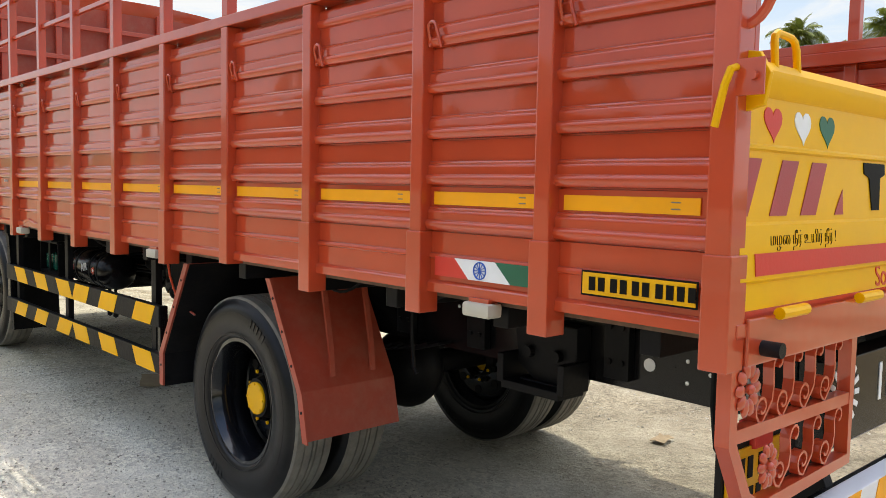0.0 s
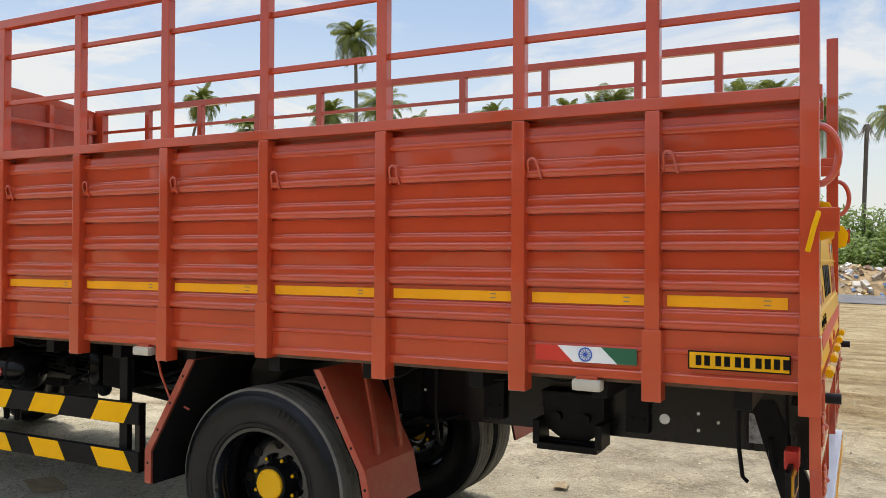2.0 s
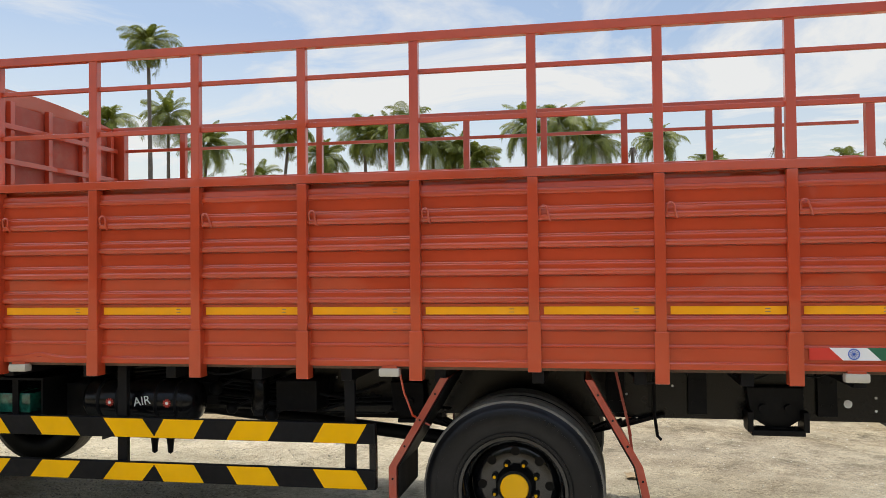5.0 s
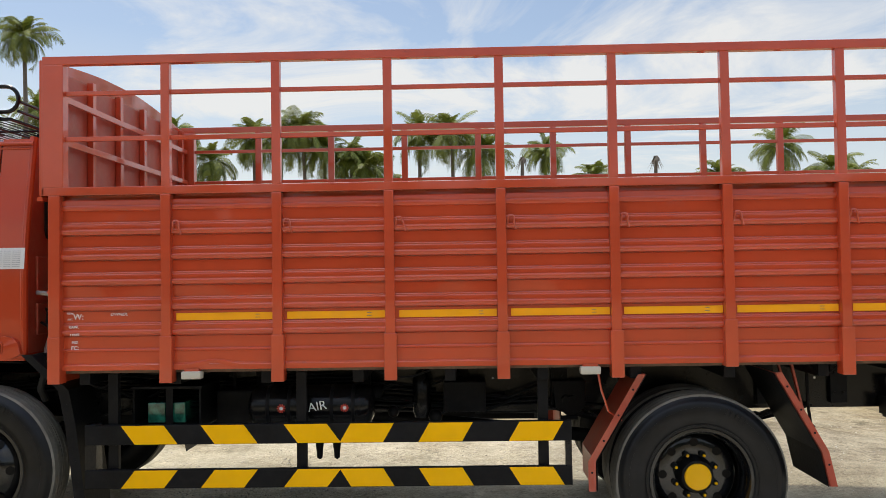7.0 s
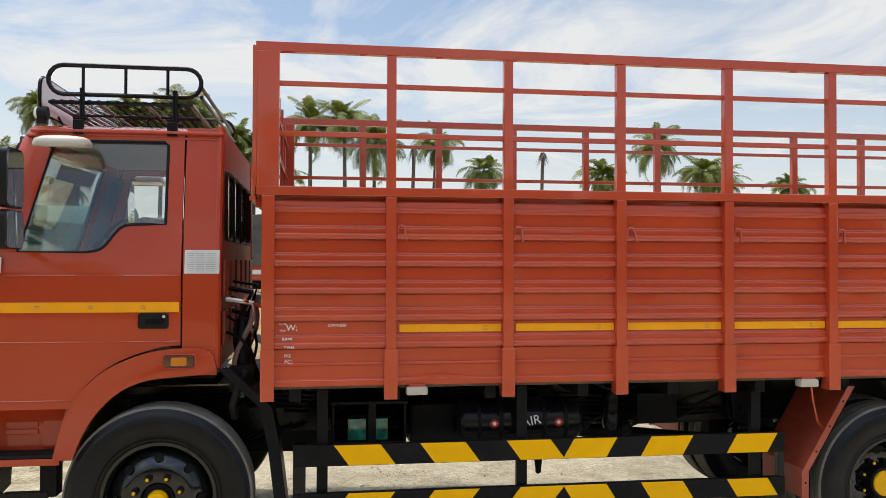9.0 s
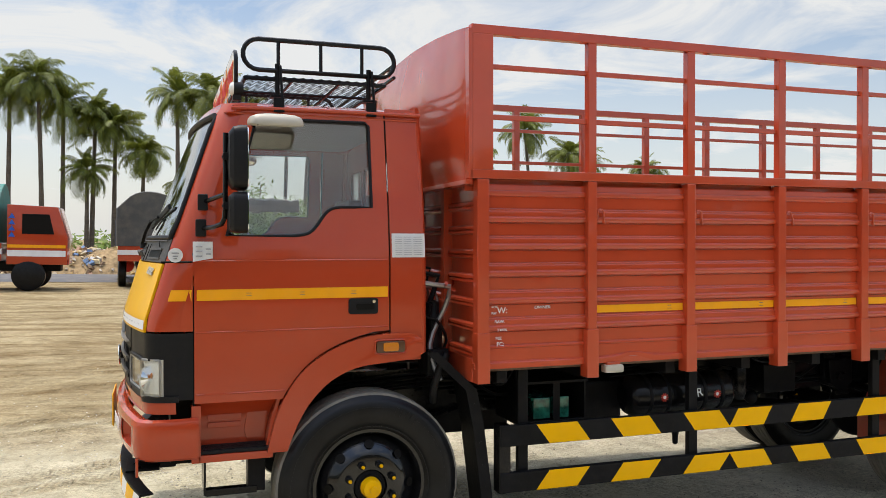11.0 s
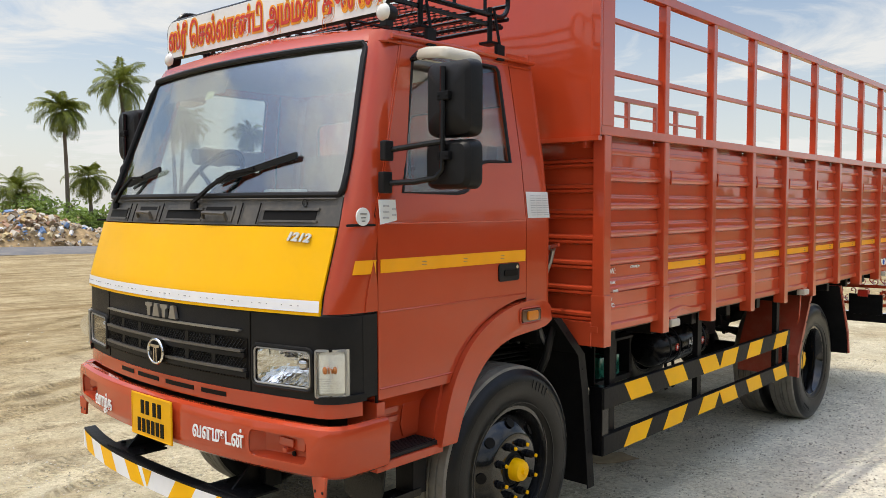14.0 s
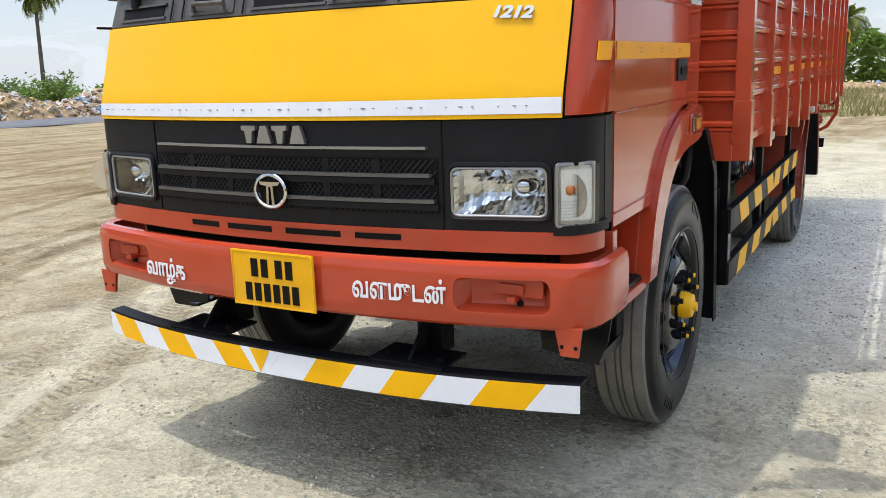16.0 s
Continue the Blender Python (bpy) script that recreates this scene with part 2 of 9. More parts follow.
ASPHALT = mat("worn_asphalt", (0.11, 0.11, 0.115), 0.85, var=0.2, scale=0.6, bump=0.4, bscale=40, dust=0.5, dustcol=(0.34, 0.29, 0.21))
BARK = mat("palm_bark", (0.13, 0.105, 0.08), 0.9, var=0.35, scale=3, streak=(1, 1, 4), bump=0.6, bscale=14)


def foliage(name, dark, light, rough=0.55, share=0.3):
    m = bpy.data.materials.new(name)
    m.use_nodes = True
    n, l = m.node_tree.nodes, m.node_tree.links
    p = n["Principled BSDF"]
    geo, ramp, tc, nz = n.new("ShaderNodeNewGeometry"), n.new("ShaderNodeValToRGB"), n.new("ShaderNodeTexCoord"), n.new("ShaderNodeTexNoise")
    nz.inputs["Scale"].default_value = 1.3
    l.new(tc.outputs["Object"], nz.inputs["Vector"])
    ad = n.new("ShaderNodeMath"); ad.operation = "ADD"
    sc = n.new("ShaderNodeMath"); sc.operation = "MULTIPLY"; sc.inputs[1].default_value = 0.55
    l.new(geo.outputs["Random Per Island"], sc.inputs[0])
    l.new(sc.outputs[0], ad.inputs[0])
    s2 = n.new("ShaderNodeMath"); s2.operation = "MULTIPLY"; s2.inputs[1].default_value = 0.5
    l.new(nz.outputs["Fac"], s2.inputs[0]); l.new(s2.outputs[0], ad.inputs[1])
    ramp.color_ramp.elements[0].color, ramp.color_ramp.elements[1].color = (*dark, 1), (*light, 1)
    l.new(ad.outputs[0], ramp.inputs[0]); l.new(ramp.outputs[0], p.inputs["Base Color"])
    p.inputs["Roughness"].default_value = rough
    tl, mx = n.new("ShaderNodeBsdfTranslucent"), n.new("ShaderNodeMixShader")
    l.new(ramp.outputs[0], tl.inputs["Color"]); mx.inputs[0].default_value = share
    l.new(p.outputs[0], mx.inputs[1]); l.new(tl.outputs[0], mx.inputs[2])
    l.new(mx.outputs[0], n["Material Output"].inputs["Surface"])
    return m


FROND = foliage("palm_frond", (0.010, 0.026, 0.004), (0.29, 0.335, 0.045), share=0.25)
LEAF = foliage("bush_leaf", (0.05, 0.10, 0.016), (0.30, 0.42, 0.075))
TREE = foliage("tree_leaf", (0.014, 0.032, 0.006), (0.11, 0.15, 0.028))
GRASS = foliage("dry_grass", (0.16, 0.15, 0.045), (0.36, 0.31, 0.12), 0.8)


def scrap_material():
    """Rubbish: every scrap its own colour."""
    m = bpy.data.materials.new("mixed_rubbish")
    m.use_nodes = True
    n, l = m.node_tree.nodes, m.node_tree.links
    p = n["Principled BSDF"]
    geo, ramp = n.new("ShaderNodeNewGeometry"), n.new("ShaderNodeValToRGB")
    ramp.color_ramp.interpolation = "CONSTANT"
    cols = [(0.55, 0.50, 0.42), (0.30, 0.22, 0.14), (0.46, 0.38, 0.26), (0.18, 0.115, 0.065), (0.68, 0.67, 0.65), (0.45, 0.27, 0.18), (0.15, 0.24, 0.40), (0.58, 0.46, 0.26), (0.36, 0.28, 0.19), (0.50, 0.35, 0.16), (0.36, 0.29, 0.21), (0.60, 0.54, 0.45)]
    while len(ramp.color_ramp.elements) < len(cols):
        ramp.color_ramp.elements.new(0.5)
    for k, c in enumerate(cols):
        ramp.color_ramp.elements[k].position = k / len(cols)
        ramp.color_ramp.elements[k].color = (*c, 1)
    l.new(geo.outputs["Random Per Island"], ramp.inputs[0]); l.new(ramp.outputs[0], p.inputs["Base Color"])
    p.inputs["Roughness"].default_value = 0.8
    return m


SCRAP = scrap_material()
SOIL = mat("straw_and_soil", (0.34, 0.24, 0.13), 0.95, var=0.5, scale=3, bump=0.9, bscale=9, spec=0.1)


def stone_material():
    m = bpy.data.materials.new("gravel_stones")
    m.use_nodes = True
    n, l = m.node_tree.nodes, m.node_tree.links
    p = n["Principled BSDF"]
    geo, ramp = n.new("ShaderNodeNewGeometry"), n.new("ShaderNodeValToRGB")
    ramp.color_ramp.elements[0].color, ramp.color_ramp.elements[1].color = (0.19, 0.175, 0.135, 1), (0.62, 0.58, 0.47, 1)
    l.new(geo.outputs["Random Per Island"], ramp.inputs[0]); l.new(ramp.outputs[0], p.inputs["Base Color"])
    p.inputs["Roughness"].default_value = 0.9
    return m


STONE = stone_material()


def sand_material():
    """Sandy yard: tan sand, grey gravelly patches, wheel tracks and grit."""
    m = bpy.data.materials.new("sandy_yard")
    m.use_nodes = True
    n, l = m.node_tree.nodes, m.node_tree.links
    p = n["Principled BSDF"]
    tc = n.new("ShaderNodeTexCoord")

    def noise_tex(scale, detail=6, rough=0.6, vec=None, dist=0.0):
        t = n.new("ShaderNodeTexNoise")
        t.inputs["Scale"].default_value, t.inputs["Detail"].default_value, t.inputs["Roughness"].default_value, t.inputs["Distortion"].default_value = scale, detail, rough, dist
        l.new(vec or tc.outputs["Object"], t.inputs["Vector"])
        return t.outputs["Fac"]

    def ramp2(fac, a, b, lo, hi):
        r = n.new("ShaderNodeValToRGB")
        r.color_ramp.elements[0].position, r.color_ramp.elements[1].position = lo, hi
        r.color_ramp.elements[0].color, r.color_ramp.elements[1].color = a, b
        l.new(fac, r.inputs[0])
        return r.outputs[0]

    def blend(fac, a, b, mode="MIX"):
        x = n.new("ShaderNodeMix"); x.data_type = "RGBA"; x.blend_type = mode
        if isinstance(fac, float):
            x.inputs["Factor"].default_value = fac
        else:
            l.new(fac, x.inputs["Factor"])
        l.new(a, x.inputs["A"]); l.new(b, x.inputs["B"])
        return x.outputs["Result"]

    sep = n.new("ShaderNodeSeparateXYZ"); l.new(tc.outputs["Object"], sep.inputs[0])

    def calc(op, a, b=0.0, c=0.0, clamp=False):
        x = n.new("ShaderNodeMath"); x.operation = op; x.use_clamp = clamp
        for k, v in enumerate((a, b, c)):
            if isinstance(v, float):
                x.inputs[k].default_value = v
            else:
                l.new(v, x.inputs[k])
        return x.outputs[0]

    # three soils: pale trodden dust, tan loose sand further out, grey grit round the standing
    dx, dy = calc("ADD", sep.outputs["X"], -1.5), calc("ADD", sep.outputs["Y"], -3.0)
    far = calc("SQRT", calc("ADD", calc("MULTIPLY", dx, dx), calc("MULTIPLY", dy, dy)))
    big = noise_tex(0.22, 6, 0.6, None, 0.6)
    tan_f = calc("ADD", calc("MULTIPLY_ADD", far, 0.105, -0.50), calc("ADD", calc("MULTIPLY_ADD", big, 3.0, -1.5), calc("MULTIPLY_ADD", sep.outputs["X"], 0.45, -0.65, True)), 0.0, True)
    grit_f = calc("SUBTRACT", calc("MULTIPLY_ADD", calc("ABSOLUTE", calc("ADD", sep.outputs["X"], -0.9)), -0.5, 1.15), calc("MULTIPLY_ADD", noise_tex(0.6, 7, 0.65), 2.4, -1.2), 0.0, True)
    near_f = calc("MULTIPLY_ADD", far, -0.16, 1.75, True)
    dust = ramp2(noise_tex(1.3, 8, 0.65), (0.45, 0.408, 0.292, 1), (0.67, 0.622, 0.462, 1), 0.3, 0.72)
    sand = ramp2(noise_tex(0.8, 8, 0.65, None, 0.4), (0.27, 0.212, 0.120, 1), (0.42, 0.352, 0.222, 1), 0.3, 0.72)
    grit = ramp2(noise_tex(2.6, 8, 0.7), (0.34, 0.311, 0.228, 1), (0.58, 0.536, 0.412, 1), 0.3, 0.7)
    col = blend(tan_f, dust, sand)
    ahead = calc("MULTIPLY_ADD", sep.outputs["Y"], -0.4, 3.0, True)
    col = blend(calc("MULTIPLY", calc("MULTIPLY", grit_f, near_f), ahead), col, grit)
    # greyer trodden earth beyond the tail
    qx, qy = calc("ADD", sep.outputs["X"], -2.6), calc("ADD", sep.outputs["Y"], -0.9)
    tail = calc("MULTIPLY_ADD", calc("SQRT", calc("ADD", calc("MULTIPLY", qx, qx), calc("MULTIPLY", qy, qy))), -0.45, 1.6)
    col = blend(calc("ADD", tail, calc("MULTIPLY_ADD", noise_tex(0.8, 6, 0.6), 1.4, -0.9), 0.0, True), col, ramp2(noise_tex(2.1, 8, 0.7), (0.22, 0.19, 0.135, 1), (0.47, 0.415, 0.30, 1), 0.3, 0.7))
    # long brown ruts in the loose sand
    mp = n.new("ShaderNodeMapping"); mp.inputs["Scale"].default_value = (1.0, 0.24, 1.0); mp.inputs["Rotation"].default_value = (0, 0, 0.30)
    l.new(tc.outputs["Object"], mp.inputs["Vector"])
    ruts = ramp2(noise_tex(1.1, 9, 0.72, mp.outputs[0], 0.9), (1.12, 1.12, 1.10, 1), (0.58, 0.47, 0.34, 1), 0.44, 0.62)
    col = blend(calc("MULTIPLY", tan_f, 0.80), col, ruts, "MULTIPLY")
    # pale dust beside the rear wheels, its colour raised to lift the truck's shade
    px, py = calc("ADD", sep.outputs["X"], 2.2), calc("ADD", sep.outputs["Y"], -2.7)
    pale_d = calc("SQRT", calc("ADD", calc("MULTIPLY", px, px), calc("MULTIPLY", calc("MULTIPLY", py, py), 0.5)))
    pale = ramp2(noise_tex(1.8, 7, 0.6), (0.64, 0.612, 0.510, 1), (0.80, 0.770, 0.660, 1), 0.3, 0.7)
    col = blend(calc("ADD", calc("MULTIPLY_ADD", pale_d, -0.6, 1.75), calc("MULTIPLY_ADD", noise_tex(0.7, 6, 0.6), 1.6, -0.8), 0.0, True), col, pale)
    # grit grains
    vor = n.new("ShaderNodeTexVoronoi"); vor.inputs["Scale"].default_value = 46
    l.new(tc.outputs["Object"], vor.inputs["Vector"])
    speck = ramp2(vor.outputs["Color"], (0.22, 0.215, 0.205, 1), (1.25, 1.23, 1.18, 1), 0.10, 0.66)
    clump = calc("MULTIPLY_ADD", noise_tex(1.7, 7, 0.7, None, 0.5), 4.0, -1.55, True)
    col = blend(calc("MULTIPLY", calc("MULTIPLY_ADD", near_f, 0.40, 0.12), calc("MULTIPLY_ADD", clump, 0.82, 0.18)), col, speck, "MULTIPLY")
    fine = n.new("ShaderNodeTexVoronoi"); fine.inputs["Scale"].default_value = 130
    l.new(tc.outputs["Object"], fine.inputs["Vector"])
    col = blend(calc("MULTIPLY_ADD", clump, 0.22, 0.16), col, ramp2(fine.outputs["Color"], (0.45, 0.43, 0.40, 1), (1.22, 1.20, 1.16, 1), 0.15, 0.75), "MULTIPLY")
    drift = ramp2(noise_tex(2.4, 9, 0.78, None, 0.6), (1, 1, 1, 1), (0.50, 0.49, 0.47, 1), 0.52, 0.66)
    col = blend(calc("MULTIPLY", near_f, calc("MAXIMUM", calc("MULTIPLY_ADD", sep.outputs["Y"], 0.20, -0.65, True), calc("MULTIPLY_ADD", sep.outputs["X"], 0.5, -0.2, True))), col, drift, "MULTIPLY")
    # damp and trodden blotches
    col = blend(calc("MULTIPLY_ADD", tan_f, 0.4, 0.45), col, ramp2(noise_tex(3.4, 9, 0.75, None, 0.8), (0.64, 0.60, 0.54, 1), (1.08, 1.07, 1.04, 1), 0.34, 0.60), "MULTIPLY")
    # tyre tracks: bands with cross ribs
    track, ribs = None, None
    worn = calc("MULTIPLY_ADD", noise_tex(5.0, 5, 0.7), 3.4, -1.1, True)
    jitter = calc("MULTIPLY", noise_tex(3.0, 3, 0.6), 7.0)
    wob = calc("MULTIPLY_ADD", noise_tex(0.12, 2, 0.5), 3.0, -1.5)
    for ang, off in ((22, 6.3), (22, 6.75), (20, 8.1), (31, 9.9), (33, 10.5), (29, 5.2), (32, 5.9)):
        ca, sa = math.cos(radians(ang)), math.sin(radians(ang))
        across = calc("ADD", calc("ADD", calc("MULTIPLY", sep.outputs["X"], ca), calc("MULTIPLY", sep.outputs["Y"], sa)), wob)
        along = calc("SUBTRACT", calc("MULTIPLY", sep.outputs["Y"], ca), calc("MULTIPLY", sep.outputs["X"], sa))
        side = calc("ABSOLUTE", calc("SUBTRACT", across, float(off)))
        band = calc("MULTIPLY_ADD", side, -16.0, 2.4, True)
        rib = calc("MULTIPLY", calc("MULTIPLY", band, worn), calc("MULTIPLY_ADD", calc("SINE", calc("ADD", calc("MULTIPLY_ADD", along, 95.0, calc("MULTIPLY", side, 60.0)), jitter)), 0.5, 0.5))
        track = band if track is None else calc("MAXIMUM", track, band)
        ribs = rib if ribs is None else calc("MAXIMUM", ribs, rib)
    broken = calc("MULTIPLY", track, calc("MULTIPLY_ADD", noise_tex(0.7, 5, 0.6), 5.0, -1.8, True))
    tr = calc("MULTIPLY", broken, calc("SUBTRACT", ribs, 0.9))
    shade = n.new("ShaderNodeMix"); shade.data_type = "RGBA"; shade.blend_type = "MULTIPLY"
    shade.inputs["B"].default_value = (0.80, 0.75, 0.67, 1)
    l.new(calc("MULTIPLY", broken, calc("SUBTRACT", 1.0, calc("MULTIPLY", ribs, 0.7))), shade.inputs["Factor"]); l.new(col, shade.inputs["A"])
    col = shade.outputs["Result"]
    l.new(col, p.inputs["Base Color"])
    p.inputs["Roughness"].default_value = 0.95
    p.inputs["Specular IOR Level"].default_value = 0.15
    b1, b2, b3 = n.new("ShaderNodeBump"), n.new("ShaderNodeBump"), n.new("ShaderNodeBump")
    b1.inputs["Strength"].default_value, b1.inputs["Distance"].default_value = 0.75, 0.026
    b2.inputs["Strength"].default_value, b2.inputs["Distance"].default_value = 0.45, 0.010
    b3.inputs["Strength"].default_value, b3.inputs["Distance"].default_value = 1.0, 0.03
    l.new(calc("ADD", noise_tex(7, 10, 0.74), calc("MULTIPLY", noise_tex(38, 7, 0.75), 0.7)), b1.inputs["Height"]); l.new(vor.outputs["Distance"], b2.inputs["Height"]); l.new(tr, b3.inputs["Height"])
    l.new(b3.outputs[0], b1.inputs["Normal"]); l.new(b1.outputs[0], b2.inputs["Normal"]); l.new(b2.outputs[0], p.inputs["Normal"])
    return m


SAND = sand_material()

# ---- shaping helpers (truck frame; part() scales to metres) ----
def box(bm, x0, x1, y0, y1, z0, z1, bevel=0.0):
    r = bmesh.ops.create_cube(bm, size=1)
    bmesh.ops.scale(bm, vec=(abs(x1 - x0), abs(y1 - y0), abs(z1 - z0)), verts=r["verts"])
    bmesh.ops.translate(bm, vec=((x0 + x1) / 2, (y0 + y1) / 2, (z0 + z1) / 2), verts=r["verts"])
    if bevel:
        es = list({e for v in r["verts"] for e in v.link_edges})
        bmesh.ops.bevel(bm, geom=es, offset=bevel, segments=2, affect="EDGES", profile=0.6)
    return bm


def tube(bm, pts, r, segs=8, closed=False, flat=None):
    """Sweeps a round (or, with flat=(w, h), rectangular) section along the points."""
    P = [Vector(p) for p in pts]
    n = len(P)
    rings = []
    up = None
    for k in range(n):
        a, b = P[(k - 1) % n if closed else max(k - 1, 0)], P[(k + 1) % n if closed else min(k + 1, n - 1)]
        d = (b - a).normalized()
        if up is None:
            up = d.orthogonal().normalized()
            if flat and abs(d.z) < 0.9:
                up = (Vector((0, 0, 1)) - d * d.z).normalized()
            elif flat:
                up = (Vector((0, 1, 0)) - d * d.y).normalized()
        up = (up - d * up.dot(d)).normalized()
        side = d.cross(up)
        if flat:
            w, h = flat
            ring = [P[k] + side * sx * w / 2 + up * sy * h / 2 for sx, sy in ((-1, -1), (1, -1), (1, 1), (-1, 1))]
        else:
            ring = [P[k] + (side * math.cos(2 * math.pi * i / segs) + up * math.sin(2 * math.pi * i / segs)) * r for i in range(segs)]
        rings.append([bm.verts.new(v) for v in ring])
    m = len(rings[0])
    for k in range(n if closed else n - 1):
        A, B = rings[k], rings[(k + 1) % n]
        for i in range(m):
            bm.faces.new((A[i], A[(i + 1) % m], B[(i + 1) % m], B[i]))
    if not closed:
        bm.faces.new(list(reversed(rings[0]))); bm.faces.new(rings[-1])
    return bm


def lathe(bm, prof, segs=40, axis="x", at=(0, 0, 0)):
    """Turns a profile of (offset along the axis, radius) round the axis."""
    rings = []
    for o, r in prof:
        ring = []
        for i in range(segs):
            a = 2 * math.pi * i / segs
            c, s = r * math.cos(a), r * math.sin(a)
            v = {"x": (o, c, s), "y": (c, o, s), "z": (c, s, o)}[axis]
            ring.append(bm.verts.new(Vector(v) + Vector(at)))
        rings.append(ring)
    for A, B in zip(rings, rings[1:]):
        for i in range(segs):
            bm.faces.new((A[i], A[(i + 1) % segs], B[(i + 1) % segs], B[i]))
    for R in (rings[0], rings[-1]):
        if (R[0].co - R[segs // 2].co).length > 1e-4:
            bm.faces.new(R)
    return bm


def prism(bm, poly, axis, a, b, bevel=0.0):
    """Extrudes a polygon given in the other two axes from a to b."""
    def put(u, v, w):
        return {"x": (w, u, v), "y": (u, w, v), "z": (u, v, w)}[axis]
    A, B = [bm.verts.new(put(u, v, a)) for u, v in poly], [bm.verts.new(put(u, v, b)) for u, v in poly]
    n = len(poly)
    fs = [bm.faces.new(A), bm.faces.new(list(reversed(B)))]
    for i in range(n):
        fs.append(bm.faces.new((A[i], B[i], B[(i + 1) % n], A[(i + 1) % n])))
    if bevel:
        es = list({e for f in fs[:2] for e in f.edges})
        bmesh.ops.bevel(bm, geom=es, offset=bevel, segments=2, affect="EDGES", profile=0.6)
    return bm


def thicken(bm, t, core=None):
    """Gives a sheet its thickness behind the side that faces away from core."""
    bm.normal_update()
    if core is not None and sum(f.normal.dot(f.calc_center_median() - Vector(core)) * f.calc_area() for f in bm.faces) < 0:
        bmesh.ops.reverse_faces(bm, faces=bm.faces[:])
        bm.normal_update()
    bmesh.ops.solidify(bm, geom=bm.faces[:], thickness=t)


def sheet(bm, outer, holes, fn, cuts=(), vcuts=(), thick=0.004, core=(0, 6.6, 1.6)):
    """A sheet cut to an outline with holes in a flat (u, v) plane, split along lines v = cuts, bent by fn(u, v) and thickened inwards."""
    t = bmesh.new()
    edges = []
    for loop in [outer, *holes]:
        vs = [t.verts.new((u, v, 0)) for u, v in loop]
        edges += [t.edges.new((vs[i], vs[(i + 1) % len(vs)])) for i in range(len(vs))]
    bmesh.ops.triangle_fill(t, use_beauty=True, use_dissolve=False, edges=edges, normal=(0, 0, 1))
    for c in cuts:
        bmesh.ops.bisect_plane(t, geom=t.verts[:] + t.edges[:] + t.faces[:], plane_co=(0, c, 0), plane_no=(0, 1, 0))
    for c in vcuts:
        bmesh.ops.bisect_plane(t, geom=t.verts[:] + t.edges[:] + t.faces[:], plane_co=(c, 0, 0), plane_no=(1, 0, 0))
    for v in t.verts:
        v.co = fn(v.co.x, v.co.y)
    bmesh.ops.recalc_face_normals(t, faces=t.faces[:])
    if sum(f.normal.dot(f.calc_center_median() - Vector(core)) * f.calc_area() for f in t.faces) < 0:
        bmesh.ops.reverse_faces(t, faces=t.faces[:])
    if thick:
        thicken(t, thick)
    join(bm, t)
    return bm


def join(bm, other, m=None):
    me = bpy.data.meshes.new("tmp")
    other.to_mesh(me); other.free()
    if m is not None:
        me.transform(m)
    bm.from_mesh(me)
    bpy.data.meshes.remove(me)


def arc(cx, cy, r, a0, a1, n):
    return [(cx + r * math.cos(radians(a0 + (a1 - a0) * i / n)), cy + r * math.sin(radians(a0 + (a1 - a0) * i / n))) for i in range(n + 1)]


def eased(line, times=2):
    """Rounds the corners of an open line, keeping its ends."""
    for _ in range(times):
        out = [line[0]]
        for (a, b), (c, d) in zip(line, line[1:]):
            out += [(a * 0.75 + c * 0.25, b * 0.75 + d * 0.25), (a * 0.25 + c * 0.75, b * 0.25 + d * 0.75)]
        line = out + [line[-1]]
    return line


def rounded(u0, u1, v0, v1, r, n=4):
    return arc(u1 - r, v1 - r, r, 0, 90, n) + arc(u0 + r, v1 - r, r, 90, 180, n) + arc(u0 + r, v0 + r, r, 180, 270, n) + arc(u1 - r, v0 + r, r, 270, 360, n)


def finish(bm, name, material, smooth=False, k=None):
    bmesh.ops.recalc_face_normals(bm, faces=bm.faces[:])
    if k is None:
        k = K
    bmesh.ops.scale(bm, vec=(k, k, k), verts=bm.verts[:])
    me = bpy.data.meshes.new(name)
    bm.to_mesh(me); bm.free()
    for mt in (material if isinstance(material, (list, tuple)) else [material]):
        me.materials.append(mt)
    if smooth:
        me.shade_smooth()
        me.set_sharp_from_angle(angle=radians(35))
    return me


def part(name, bm, material, parent, label="", smooth=False, m=None, k=None):
    """Links a bmesh (or a ready mesh) as one mesh object under a thing or a part."""
    me = bm if isinstance(bm, bpy.types.Mesh) else finish(bm, name, material, smooth, k)
    ob = new(name, me)
    ob.parent = parent
    if m is not None:
        ob.matrix_local = m
    if label:
        ob["label"] = label
    return ob


def at(x, y, z, rx=0, ry=0, rz=0):
    return pose(x * K, y * K, z * K, rx, ry, rz)


FACES = {"side": ((0, -1, 0), (0, 0, 1), (-1, 0, 0)), "front": ((-1, 0, 0), (0, 0, 1), (0, 1, 0)), "rear": ((1, 0, 0), (0, 0, 1), (0, -1, 0))}


def facing(side, x, y, z, spin=0.0, lean=0.0):
    """Pose of flat writing on a face: its x runs along the reading direction, its z out of the face."""
    a, b, c = (Vector(v) for v in FACES[side])
    m = Matrix((a, b, c)).transposed().to_4x4()
    return Matrix.Translation((x, y, z)) @ m @ pose(0, 0, 0, lean, 0, spin)


